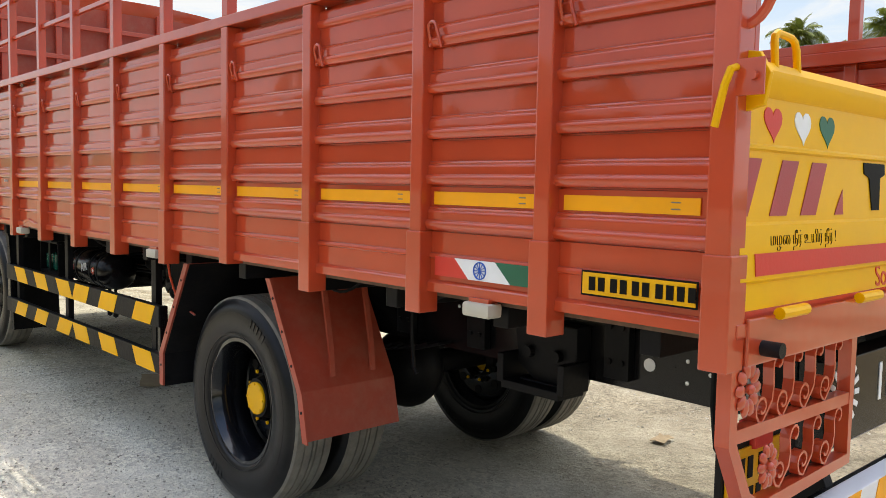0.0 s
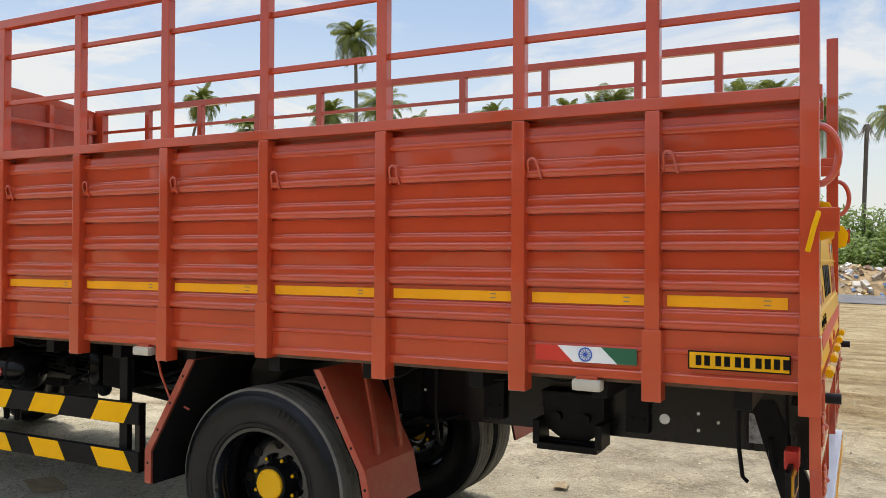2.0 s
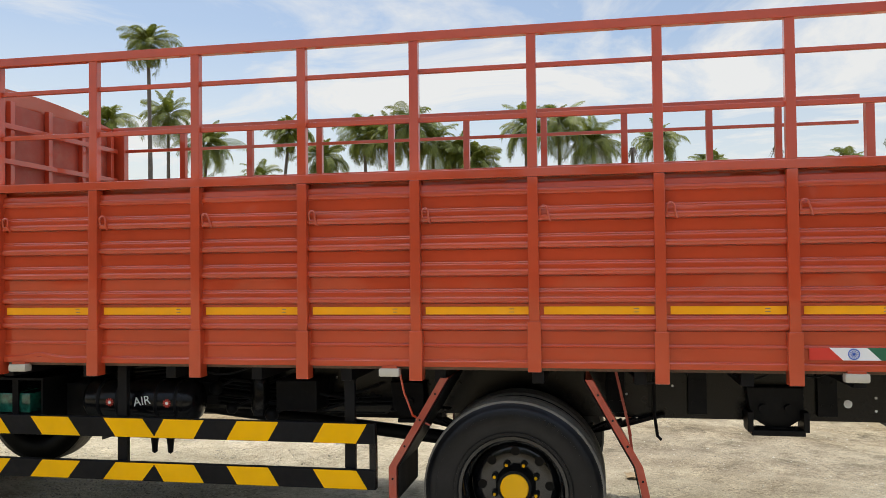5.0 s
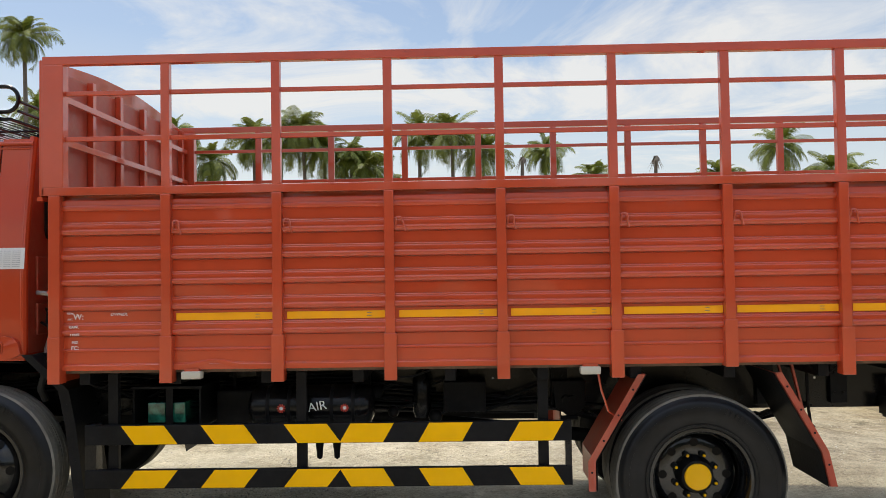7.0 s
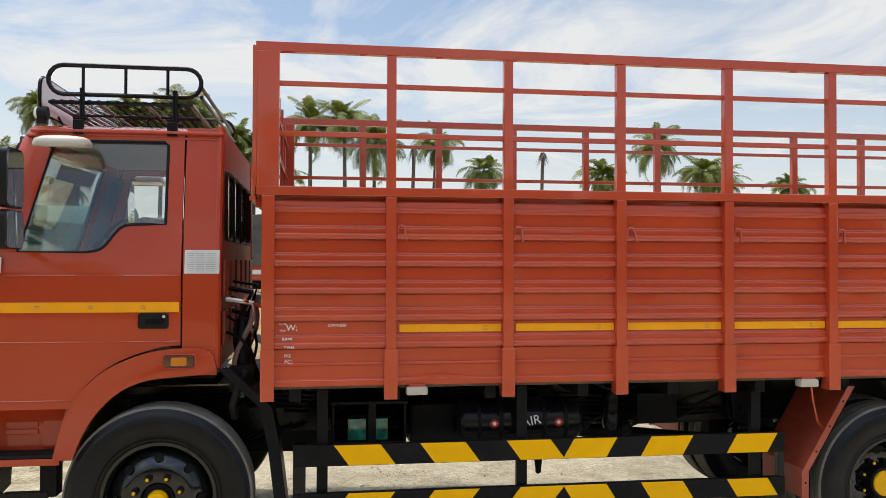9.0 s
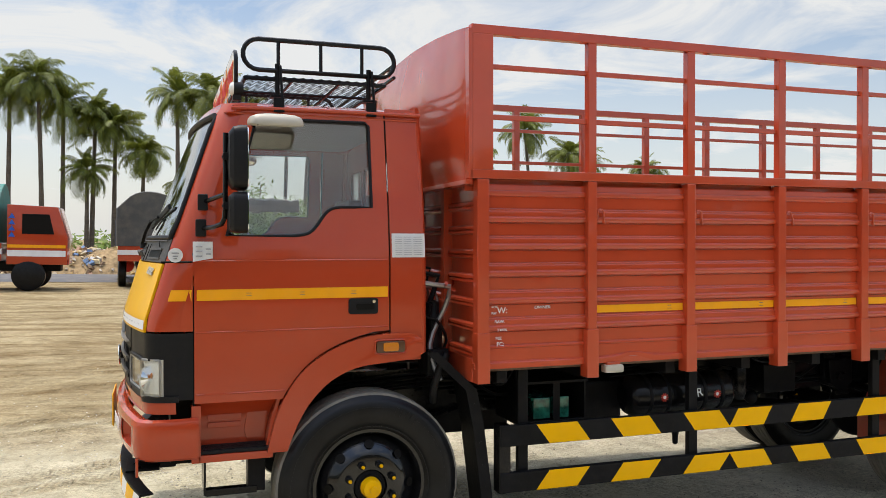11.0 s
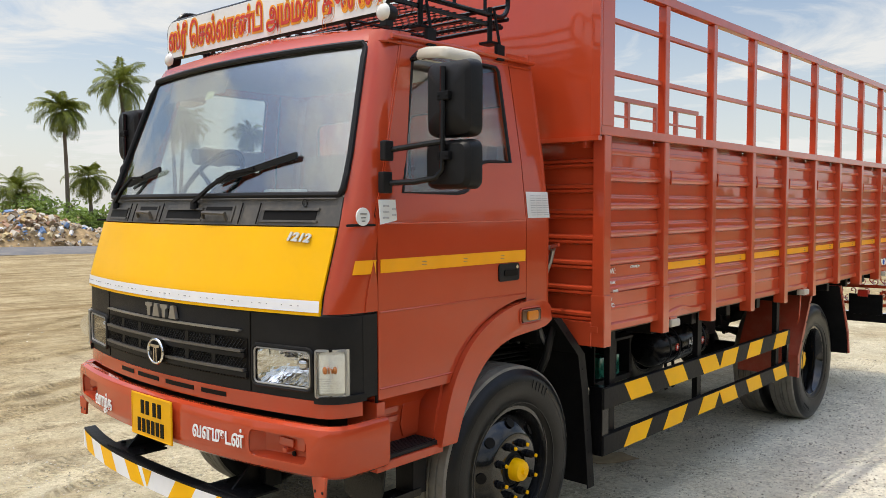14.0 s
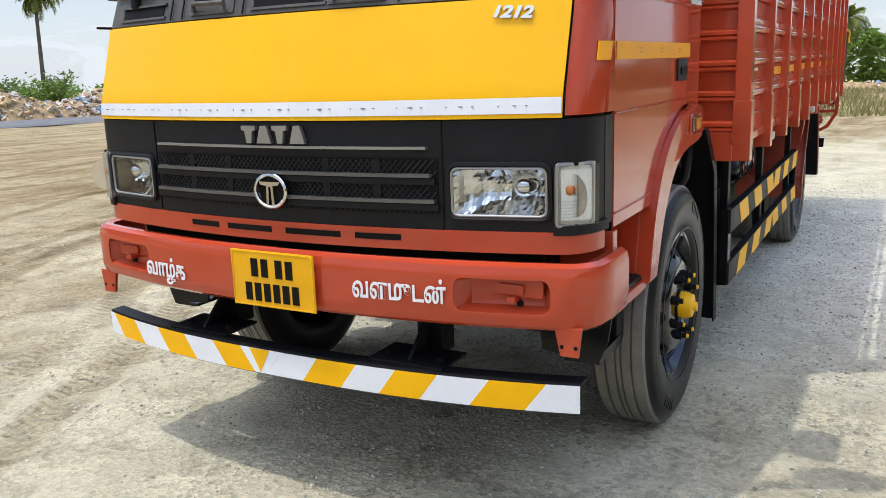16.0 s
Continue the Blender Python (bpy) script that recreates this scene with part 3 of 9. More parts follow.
def lettering(name, text, size, material, m, parent, label="", wide=1.0, shear=0.0, thick=0.0012, bold=0.0, k=None):
    """Flat raised letters in the built-in font."""
    cu = bpy.data.curves.new(name, "FONT")
    cu.body, cu.size, cu.extrude, cu.align_x, cu.align_y, cu.shear, cu.offset = text, size, thick, "CENTER", "CENTER", shear, bold
    cu.resolution_u = 4
    tmp = new("tmp", cu)
    dg = bpy.context.evaluated_depsgraph_get()
    me = bpy.data.meshes.new_from_object(tmp.evaluated_get(dg))
    bpy.data.objects.remove(tmp); bpy.data.curves.remove(cu)
    me.name = name
    me.transform(Matrix.Diagonal((wide, 1, 1, 1)))
    me.transform(m)
    kk = K if k is None else k
    me.transform(Matrix.Diagonal((kk, kk, kk, 1)))
    me.materials.clear(); me.materials.append(material)
    return part(name, me, None, parent, label)


def bars(name, words, height, material, m, parent, label=""):
    """Writing that is not spelt out: one bar per word, at (start, width) along the line."""
    if len(words) > 12:
        bm = bmesh.new()
        for u, v, w in words:
            t = bmesh.new()
            box(t, u, u + w, v - height / 2, v + height / 2, 0, 0.002)
            join(bm, t, m)
        return tagged(part(name, bm, material, parent, label), kind="stuff")
    for u, v, w in words:
        bm, t = bmesh.new(), bmesh.new()
        box(t, u, u + w, v - height / 2, v + height / 2, 0, 0.002)
        join(bm, t, m)
        part(name, bm, material, parent, label)


def empty(name, m, label, category, group="", kind=""):
    e = new(name)
    e.matrix_world = m
    e.empty_display_size = 0.3
    return tagged(e, label, category, group, kind)

# ---- the truck: load body ----
truck = empty("truck", RAKE, "red lorry with high railed load body and yellow bonnet", "truck")

POSTS = [6.082, 5.474, 4.871, 4.265, 3.664, 3.060, 2.460, 1.851, 1.245, 0.742, 0.235]
POSTS_FAR = [6.082, 5.512, 4.922, 4.328, 3.736, 3.135, 2.538, 1.940, 1.330, 0.850, 0.335]
Z_RAIL = [(2.797, 2.843), (2.634, 2.658), (2.386, 2.411)]


def rib_profile():
    """Pressed side sheet: per course a flat band, two rounded steps out and an undercut; (depth, height) from the top down."""
    p = [(-0.036, 2.096), (-0.036, 2.070), (0.002, 2.066), (0.005, 2.062), (0.006, 2.054), (0.0065, 2.034), (0.012, 2.031), (0.014, 2.026), (0.0145, 2.014), (0.012, 2.007), (0.010, 2.005), (0.001, 2.002), (0.001, 2.000)]
    for c in range(5):
        z = 2.001 - 0.1402 * c
        p += [(0.0, z - 0.0585), (0.0, z - 0.0600), (0.0065, z - 0.0625), (0.0088, z - 0.0660), (0.0078, z - 0.0690), (0.0080, z - 0.0702), (0.0120, z - 0.0728), (0.0138, z - 0.0765), (0.0140, z - 0.0800), (0.0138, z - 0.0985), (0.0138, z - 0.1005), (0.0200, z - 0.1035), (0.0238, z - 0.1075), (0.0248, z - 0.1120), (0.0246, z - 0.1190), (0.0205, z - 0.1270), (0.0180, z - 0.1310), (0.0165, z - 0.1325), (-0.0050, z - 0.1348), (-0.0055, z - 0.1380), (0.0010, z - 0.1395), (0.0010, z - 0.1402)]
    p += [(0.0, 1.240), (0.0, 1.238), (0.008, 1.235), (0.0105, 1.230), (0.010, 1.222), (0.003, 1.218), (0.003, 1.216), (0.003, 1.158), (0.003, 1.156), (0.012, 1.151), (0.016, 1.146), (0.016, 1.119)]
    return p


RIB = rib_profile()


def rib_x(z):
    """Outer face of the near side's sheet at height z."""
    for (d0, z0), (d1, z1) in zip(RIB, RIB[1:]):
        if z1 <= z <= z0:
            return -1.098 - (d1 + (d0 - d1) * (z - z1) / max(1e-6, z0 - z1))
    return -1.098



def pressed_panel(y0, y1, x, sign, rng, bent=False):
    """One bay of the pressed side sheet, slightly dented, with its inner face 3 mm behind; bent: its lower lip is pushed up."""
    bm = bmesh.new()
    cols = 25
    rows = []
    ph = rng.random() * 9
    for i in range(cols):
        u = i / (cols - 1)
        y = y0 + (y1 - y0) * u
        row = []
        for d, z in RIB:
            dent = 0.0030 * noise.noise(Vector((y * 2.3 + ph, z * 3.0, 1.0))) + 0.0012 * noise.noise(Vector((y * 7 + ph, z * 9, 4.0)))
            lift = 0.0
            if bent and z < 1.20:
                lift = 0.034 * math.exp(-((u - 0.58) / 0.16) ** 2) * (1.20 - z) / 0.08
            row.append(bm.verts.new((x + sign * (d + dent), y, z + lift)))
        rows.append(row)
    for A, B in zip(rows, rows[1:]):
        for i in range(len(RIB) - 1):
            bm.faces.new((A[i], A[i + 1], B[i + 1], B[i]))
    thicken(bm, 0.003, (0, (y0 + y1) / 2, 1.6))
    return bm


def build_side(sign):
    """One long side: rails, posts, pressed panels. sign -1: the side the camera sees."""
    rng = random.Random(5)
    X = lambda d: sign * d
    posts = POSTS if sign < 0 else POSTS_FAR
    tail = posts[-1] - 0.035
    frame_bm = bmesh.new()
    box(frame_bm, X(1.055), X(1.14), 0.20, 6.15, 2.090, 2.137, 0.004)
    side = part("side_wall", frame_bm, RED, truck, "red pressed-steel side with posts and rails")
    b = bmesh.new()
    box(b, X(1.06), X(1.112), 0.20, 6.12, 1.118, 1.150, 0.003)
    part("bottom_rail", b, RED, side)
    b = bmesh.new()
    box(b, X(1.040), X(1.0595), 0.20, 6.15, 2.030, 2.088, 0.003)
    part("backing_strip", b, RED, side)
    for z0, z1 in Z_RAIL:
        b = bmesh.new()
        d = 0.045 if z1 - z0 > 0.03 else 0.022
        if z0 == Z_RAIL[0][0]:
            box(b, X(1.14 - d), X(1.1405), tail, 6.145, z0, z1, 0.003)
        else:
            box(b, X(1.118 - d), X(1.118), tail + 0.01, 6.12, z0, z1, 0.003)
        part("top_rail", b, RED, side)
    for i, y in enumerate(posts):
        if i == 10:
            continue
        wide = 0.064 if i in (0, 10) else 0.053
        b = bmesh.new()
        box(b, X(1.075), X(1.141), y - wide / 2, y + wide / 2, 1.25, 2.089, 0.005)
        low = 0.068 if i < 10 else 0.082
        up6 = 0.050 if i == 6 and sign < 0 else 0.0
        box(b, X(1.070), X(1.147), y - low / 2, y + low / 2, 1.051 + up6, 1.302 + up6, 0.004)
        part("post", b, RED, side, smooth=False)
        b = bmesh.new()
        up = 0.048
        if i == 0:
            box(b, X(1.075), X(1.142), 6.03, 6.14, 2.136, 2.798, 0.004)
        else:
            box(b, X(1.092), X(1.137), y - up / 2, y + up / 2, 2.136, 2.798, 0.004)
        part("stake", b, RED, side)
    for i in range(10):
        a, b_ = posts[i] - 0.012, posts[i + 1] + 0.012
        part("panel", pressed_panel(b_, a, X(1.098), sign, rng, i == 1 and sign < 0), RED_RIB, side, smooth=True)
        # rope hook
        if i > 0 or sign > 0:
            b = bmesh.new()
            y = posts[i] - 0.036
            tl = 0.012 * (rng.random() - 0.5)
            arc = [(X(1.130), y - 0.017 + 0.017 * math.cos(math.pi * q / 6), 1.924 + 0.018 * math.sin(math.pi * q / 6)) for q in range(7)]
            tube(b, [(X(1.112), y + 0.002, 1.872), (X(1.126), y, 1.905)] + arc + [(X(1.130), y - 0.038 + tl, 1.900), (X(1.124), y - 0.047 + tl, 1.862)], 0.0054, 6)
            for yy in (y + 0.002, y - 0.043 + tl):
                bmesh.ops.create_uvsphere(b, u_segments=8, v_segments=6, radius=0.0070, matrix=Matrix.Translation((X(1.118), yy, 1.874)))
            part("rope_hook", b, RED, side, smooth=True)
    return side


near_side = build_side(-1)
build_side(1)

# yellow reflective tape, bay by bay, on the side that is seen
for i in range(1, 10):
    a, e = POSTS[i] - 0.046, POSTS[i + 1] + 0.030
    if i == 9:
        e += 0.04
    b = bmesh.new()
    box(b, -1.1035, -1.1000, e, a, 1.386, 1.426, 0.0)
    part("reflective_tape", b, YTAPE, near_side, "yellow reflective tape strip")
    b = bmesh.new()
    for dz in (0.008, -0.008):
        box(b, -1.1045, -1.1034, (a * 0.16 + e * 0.84) - 0.012, (a * 0.16 + e * 0.84) + 0.012, 1.405 + dz, 1.408 + dz)
    tagged(part("tape_mark", b, INK, near_side), kind="stuff")

# flag painted on the last bays, with a wheel in its middle
bays = [("flag_field", 1.182, 1.055, BRIGHTRED), ("flag_field", 1.065, 0.900, WHITE), ("flag_field", 0.915, 0.800, GREENP)]
for k, (nm, y1, y0, mt) in enumerate(bays):
    b = bmesh.new()
    s = 0.03
    poly = [(y1 + (s if k else 0.0), 1.228), (y0 + (s if k < 2 else 0), 1.228), (y0 - (s if k < 2 else 0), 1.170), (y1 - (s if k else 0), 1.170)]
    prism(b, poly, "x", -1.1110 - 0.0015 * (k == 1), -1.1095)
    part(nm, b, mt, near_side, ["red flag field", "white flag field", "green flag field"][k])
b = bmesh.new()
ring = [(-1.1140, 0.988 + 0.024 * math.cos(a), 1.199 + 0.024 * math.sin(a)) for a in [2 * math.pi * i / 24 for i in range(24)]]
tube(b, ring, 0.0022, 5, closed=True)
for i in range(12):
    a = math.pi * 2 * i / 12
    tube(b, [(-1.1140, 0.988, 1.199), (-1.1140, 0.988 + 0.023 * math.cos(a), 1.199 + 0.023 * math.sin(a))], 0.0013, 4)
part("flag_wheel", b, BLUEP, near_side, "blue spoked wheel emblem")

# side plate
b = bmesh.new()
box(b, -1.1165, -1.1145, 0.294, 0.622, 1.172, 1.236, 0.001)
plate = part("number_plate", b, INK_AND_SHADE, truck, "yellow plate with black border")
b = bmesh.new()
box(b, -1.1178, -1.1160, 0.299, 0.617, 1.177, 1.231)
part("plate_face", b, YDARK, plate, "yellow plate face")
bars("painted_mark", [(-0.138 + 0.0285 * k + 0.008 * (k > 1) + 0.006 * (k > 3) + 0.008 * (k > 5), 0, 0.019) for k in range(10) if k not in ()], 0.034, INK_AND_SHADE, facing("side", -1.1179, 0.458, 1.204), plate, "black marks")

# small white writing on the first bay
def clear_x(z):
    return min(rib_x(z + 0.004 * q) for q in range(-3, 4)) - 0.003


lettering("owner_text", "OWNER:", 0.022, WHITE, facing("side", clear_x(1.4238), 5.742, 1.4238), near_side, "small white hand-painted words", wide=1.1, shear=0.2)
lettering("weight_text", "W:", 0.045, WHITE, facing("side", clear_x(1.412), 5.965, 1.412), near_side)
lettering("weight_text", "ULW", 0.016, WHITE, facing("side", clear_x(1.432), 6.010, 1.432), near_side)
lettering("weight_text", "PAY", 0.016, WHITE, facing("side", clear_x(1.398), 6.010, 1.398), near_side)
lettering("weight_text", "RAW.", 0.022, WHITE, facing("side", clear_x(1.356), 5.985, 1.356), near_side)
lettering("weight_text", "TYRES.", 0.019, WHITE, facing("side", clear_x(1.314), 5.975, 1.314), near_side)
lettering("weight_text", "PBZ", 0.020, WHITE, facing("side", clear_x(1.270), 5.985, 1.270), near_side)
lettering("weight_text", "FC:", 0.030, WHITE, facing("side", clear_x(1.241), 5.98, 1.241), near_side)

# white marker lamps under the side
for y in (5.340, 3.203, 0.979):
    b = bmesh.new()
    box(b, -1.125, -1.085, y - 0.040, y + 0.040, 1.098, 1.122, 0.002)
    lamp = part("marker_lamp", b, RED, truck, "white marker lamp on a red bracket")
    b = bmesh.new()
    box(b, -1.140, -1.080, y - 0.054, y + 0.054, 1.068, 1.110, 0.010)
    part("lens", b, CREAM, lamp, "milky white lens", smooth=True)

# ---- front wall of the load body ----
def front_wall():
    bm = bmesh.new()
    box(bm, -1.075, 1.075, 6.075, 6.12, 1.05, 1.17, 0.004)
    box(bm, -1.075, 1.075, 6.075, 6.125, 2.060, 2.137, 0.004)
    wall = part("front_wall", bm, RED, truck, "ribbed red front wall of the load body")
    for x in (-0.62, 0.0, 0.62):
        b = bmesh.new()
        box(b, x - 0.025, x + 0.025, 6.07, 6.125, 1.165, 2.062, 0.003)
        part("post", b, RED, wall)
    b = bmesh.new()
    prof = []
    z = 2.060
    prof.append((0.0, z))
    for c in range(7):
        t = z - 0.128 * c
        prof += [(0.0, t - 0.075), (0.022, t - 0.085), (0.022, t - 0.098), (0.012, t - 0.103), (0.022, t - 0.108), (0.022, t - 0.118), (0.0, t - 0.128)]
    rows = []
    for x in (-1.075, -0.6, 0, 0.6, 1.075):
        rows.append([b.verts.new((x, 6.078 + d, zz)) for d, zz in prof])
    for A, B in zip(rows, rows[1:]):
        for i in range(len(prof) - 1):
            b.faces.new((A[i], A[i + 1], B[i + 1], B[i]))
    thicken(b, 0.004, (0, 3, 1.6))
    part("panel", b, RED, wall)
    # beaten sheet above, with an arched top and a rolled lip
    b = bmesh.new()
    top = [(1.14 - 2.28 * i / 24, 2.825 + 0.085 * (1 - (1 - 2 * i / 24) ** 2)) for i in range(25)]
    outer = [(-1.14, 2.075), (1.14, 2.075)] + top
    sheet(b, outer, [], lambda u, v: Vector((u, 6.150 + 0.035 * math.sin((v - 2.075) / 0.8 * math.pi) * max(0, 1 - abs(u) / 1.14) ** 0.5 + 0.006 * noise.noise(Vector((u * 3, v * 3, 2))), v)), [2.075 + 0.06 * i for i in range(1, 14)], [-1.0 + 0.2 * i for i in range(11)], 0.004)
    part("hood_sheet", b, RED_SHEET, wall, "glossy dented red sheet with arched top", smooth=True)
    b = bmesh.new()
    tube(b, [(-1.14, 6.158, 2.072), (1.14, 6.158, 2.072)], 0, flat=(0.03, 0.022))
    tube(b, [(-1.115, 6.150, 2.09), (-1.115, 6.150, 2.82)], 0, flat=(0.05, 0.02))
    part("edge_lip", b, RED, wall)
    # framed inner face of the hood
    b = bmesh.new()
    sheet(b, [(-1.07, 2.10), (1.07, 2.10), (1.07, 2.80), (-1.07, 2.80)], [], lambda u, v: Vector((u, 6.128 + 0.004 * noise.noise(Vector((u * 3, v * 3, 9))), v)), [2.10 + 0.1 * i for i in range(1, 7)], [-0.9 + 0.2 * i for i in range(10)], 0.003)
    part("inner_sheet", b, RED_DUSTY, wall, "dull red inner sheet of the hood", smooth=True)
    for x in (-1.0, -0.60, -0.20, 0.20, 0.60, 1.0):
        b = bmesh.new()
        box(b, x - 0.022, x + 0.022, 6.090, 6.127, 2.13, 2.80, 0.003)
        part("frame_bar", b, RED, wall)
    for z in (2.40, 2.64):
        b = bmesh.new()
        box(b, -1.06, 1.06, 6.078, 6.0895, z - 0.018, z + 0.018, 0.003)
        part("frame_bar", b, RED, wall)
    # small lever
    b = bmesh.new()
    tube(b, [(-0.80, 6.12, 1.50), (-0.84, 6.19, 1.52), (-0.93, 6.21, 1.545)], 0.010, 6)
    part("lever", b, RED, wall, smooth=True)


front_wall()

# ---- floor and its bearers ----
b = bmesh.new()
box(b, -1.07, 1.07, 0.23, 6.08, 1.100, 1.130)
floor_part = part("load_floor", b, WOODF, truck, "plank load floor")
for k in range(12):
    y = 0.45 + 0.5 * k
    b = bmesh.new()
    box(b, -1.06, 1.06, y - 0.03, y + 0.03, 1.035, 1.100, 0.004)
    part("bearer", b, BLACKDULL, floor_part)

# ---- tailgate ----
def tailgate():
    b = bmesh.new()
    box(b, -1.069, 1.069, 0.195, 0.262, 1.052, 1.160, 0.005)
    beam = part("rear_beam", b, RED, truck, "red rear crossbeam")
    for s in (-1, 1):
        b = bmesh.new()
        box(b, s * 1.075, s * 1.145, 0.208, 0.268, 1.06, 2.80, 0.005)
        box(b, s * 1.072, s * 1.148, 0.203, 0.272, 1.045, 1.302, 0.004)
        part("corner_post", b, RED, beam)
        # bent loop on the corner post
        b = bmesh.new()
        pts = [(s * 1.105, 0.216 - 0.062 * math.sin(radians(a)), 1.905 + 0.098 * math.cos(radians(a))) for a in range(0, 181, 15)]
        tube(b, pts, 0.012, 8)
        part("grab_loop", b, RED, beam, smooth=True)
        b = bmesh.new()
        box(b, s * 1.138, s * 1.1448, 0.150, 0.235, 1.649, 1.728, 0.002)
        tube(b, [(s * 1.141, 0.172, 1.69), (s * 1.156, 0.172, 1.69)], 0.011, 8)
        part("latch_bracket", b, RED, beam)
    for x in (-0.86, -0.40, 0.02, 0.43, 0.86):
        b = bmesh.new()
        tube(b, [(x - 0.068, 0.186, 1.163), (x + 0.068, 0.186, 1.163)], 0.0145, 10)
        part("hinge", b, YELLOW, beam, "yellow hinge barrel", smooth=True)
    # the gate itself: a pressed sheet with a rolled top
    prof = [(0.225, 1.172), (0.205, 1.176), (0.205, 1.235), (0.197, 1.242), (0.197, 1.365), (0.205, 1.372), (0.205, 1.531), (0.199, 1.536), (0.199, 1.543), (0.205, 1.549), (0.205, 1.655), (0.190, 1.672), (0.185, 1.715), (0.197, 1.735), (0.235, 1.738)]
    b = bmesh.new()
    rows = [[b.verts.new((x, y, z)) for y, z in prof] for x in (-1.085, -1.05, -0.5, 0, 0.5, 1.05, 1.085)]
    for A, B in zip(rows, rows[1:]):
        for i in range(len(prof) - 1):
            b.faces.new((A[i], B[i], B[i + 1], A[i + 1]))
    thicken(b, 0.012, (0, 3, 1.5))
    gate = part("tailgate", b, YELLOW, truck, "yellow pressed-steel tailgate with painted words", smooth=True)
    for s in (-1, 1):
        b = bmesh.new()
        x = s * 0.835
        pts = [(x - 0.058, 0.20, 1.70), (x - 0.058, 0.20, 1.785), (x - 0.054, 0.20, 1.800), (x - 0.040, 0.20, 1.809), (x + 0.028, 0.20, 1.806), (x + 0.046, 0.20, 1.798), (x + 0.055, 0.20, 1.780), (x + 0.058, 0.20, 1.70)]
        tube(b, pts, 0.0095, 10)
        part("lift_handle", b, YELLOW, gate, smooth=True)
        b = bmesh.new()
        prism(b, [(0.215, 1.60), (0.135, 1.622), (0.118, 1.690), (0.14, 1.735), (0.215, 1.748)], "x", s * 1.086, s * 1.070, 0.003)
        part("lug", b, YELLOW, gate)
        b = bmesh.new()
        tube(b, [(s * 1.125, 0.172, 1.700), (s * 1.150, 0.172, 1.694), (s * 1.155, 0.185, 1.66), (s * 1.152, 0.212, 1.575)], 0.0085, 8)
        part("latch_pin", b, YELLOW, gate, smooth=True)
        # hearts
        for j, (dx, mt) in enumerate(((-0.03, BRIGHTRED), (0.125, WHITE), (0.265, GREENP))):
            cx, cz, w = (-0.87 + dx) if s < 0 else (0.63 + dx), 1.601, 0.045
            poly = []
            for q in range(24):
                a = 2 * math.pi * q / 24
                poly.append((cx + w * math.sin(a) ** 3 * 1.0, cz + w * (0.81 * math.cos(a) - 0.31 * math.cos(2 * a) - 0.125 * math.cos(3 * a) - 0.06 * math.cos(4 * a))))
            b = bmesh.new()
            prism(b, poly, "y", 0.2030, 0.2047)
            part("heart", b, mt, gate, ["red painted heart", "white painted heart", "green painted heart"][j])
        # slanted warning stripes
        x0 = -1.055 if s < 0 else 0.50
        for j in range(4):
            a0 = x0 + 0.16 * j
            lo, hi = a0, min(a0 + 0.085, x0 + 0.535)
            sl = 0.075
            if j == 0:
                poly = [(a0, 1.385), (a0 + 0.02, 1.385), (a0 + 0.095, 1.515), (a0, 1.515)]
            elif j == 3:
                poly = [(a0, 1.385), (x0 + 0.535, 1.385), (x0 + 0.535, 1.45)]
            else:
                poly = [(lo - sl * 0.5, 1.385), (hi - sl * 0.5, 1.385), (hi + sl * 0.5, 1.515), (lo + sl * 0.5, 1.515)]
            b = bmesh.new()
            prism(b, poly, "y", 0.2025, 0.2042)
            part("warning_stripe", b, REDTAPE, gate, "dull red reflective stripe")
    b = bmesh.new()
    box(b, -1.02, 1.02, 0.1945, 0.1962, 1.252, 1.302)
    part("red_band", b, BRIGHTRED, gate, "red painted band")
    # row of plain dark blocks
    for x in (-0.30, 0.03):
        b = bmesh.new()
        prism(b, [(x - 0.026, 1.395), (x + 0.026, 1.395), (x + 0.040, 1.485), (x + 0.075, 1.495), (x + 0.075, 1.525), (x - 0.075, 1.525), (x - 0.075, 1.495), (x - 0.040, 1.485)], "y", 0.2018, 0.2042)
        part("dark_block", b, INK_AND_SHADE, gate, "large dark painted block")
    for x in (-0.135, 0.195):
        b = bmesh.new()
        prism(b, [(x - 0.066, 1.395), (x + 0.066, 1.395), (x + 0.030, 1.525), (x - 0.030, 1.525)], "y", 0.2018, 0.2042)
        part("dark_block", b, INK_AND_SHADE, gate, "large dark painted block")
    lettering("gate_text", "மழை நீர் உயிர் நீர் !", 0.042, INK_AND_SHADE, facing("rear", -0.764, 0.1965, 1.330), gate, "black hand-painted words", wide=0.86, bold=-0.0012)
    lettering("gate_text", "Sound", 0.085, BRIGHTRED, facing("rear", -0.20, 0.204, 1.208), gate, "red hand-painted words")
    lettering("gate_text", "Horn", 0.085, BRIGHTRED, facing("rear", 0.24, 0.204, 1.208), gate)
    # the gate leans a little into the body
    for ob in [gate, *gate.children]:
        if ob.type == "MESH":
            for v in ob.data.vertices:
                v.co.y += 0.075 * (v.co.z - 1.17 * K)
    return gate


tailgate()


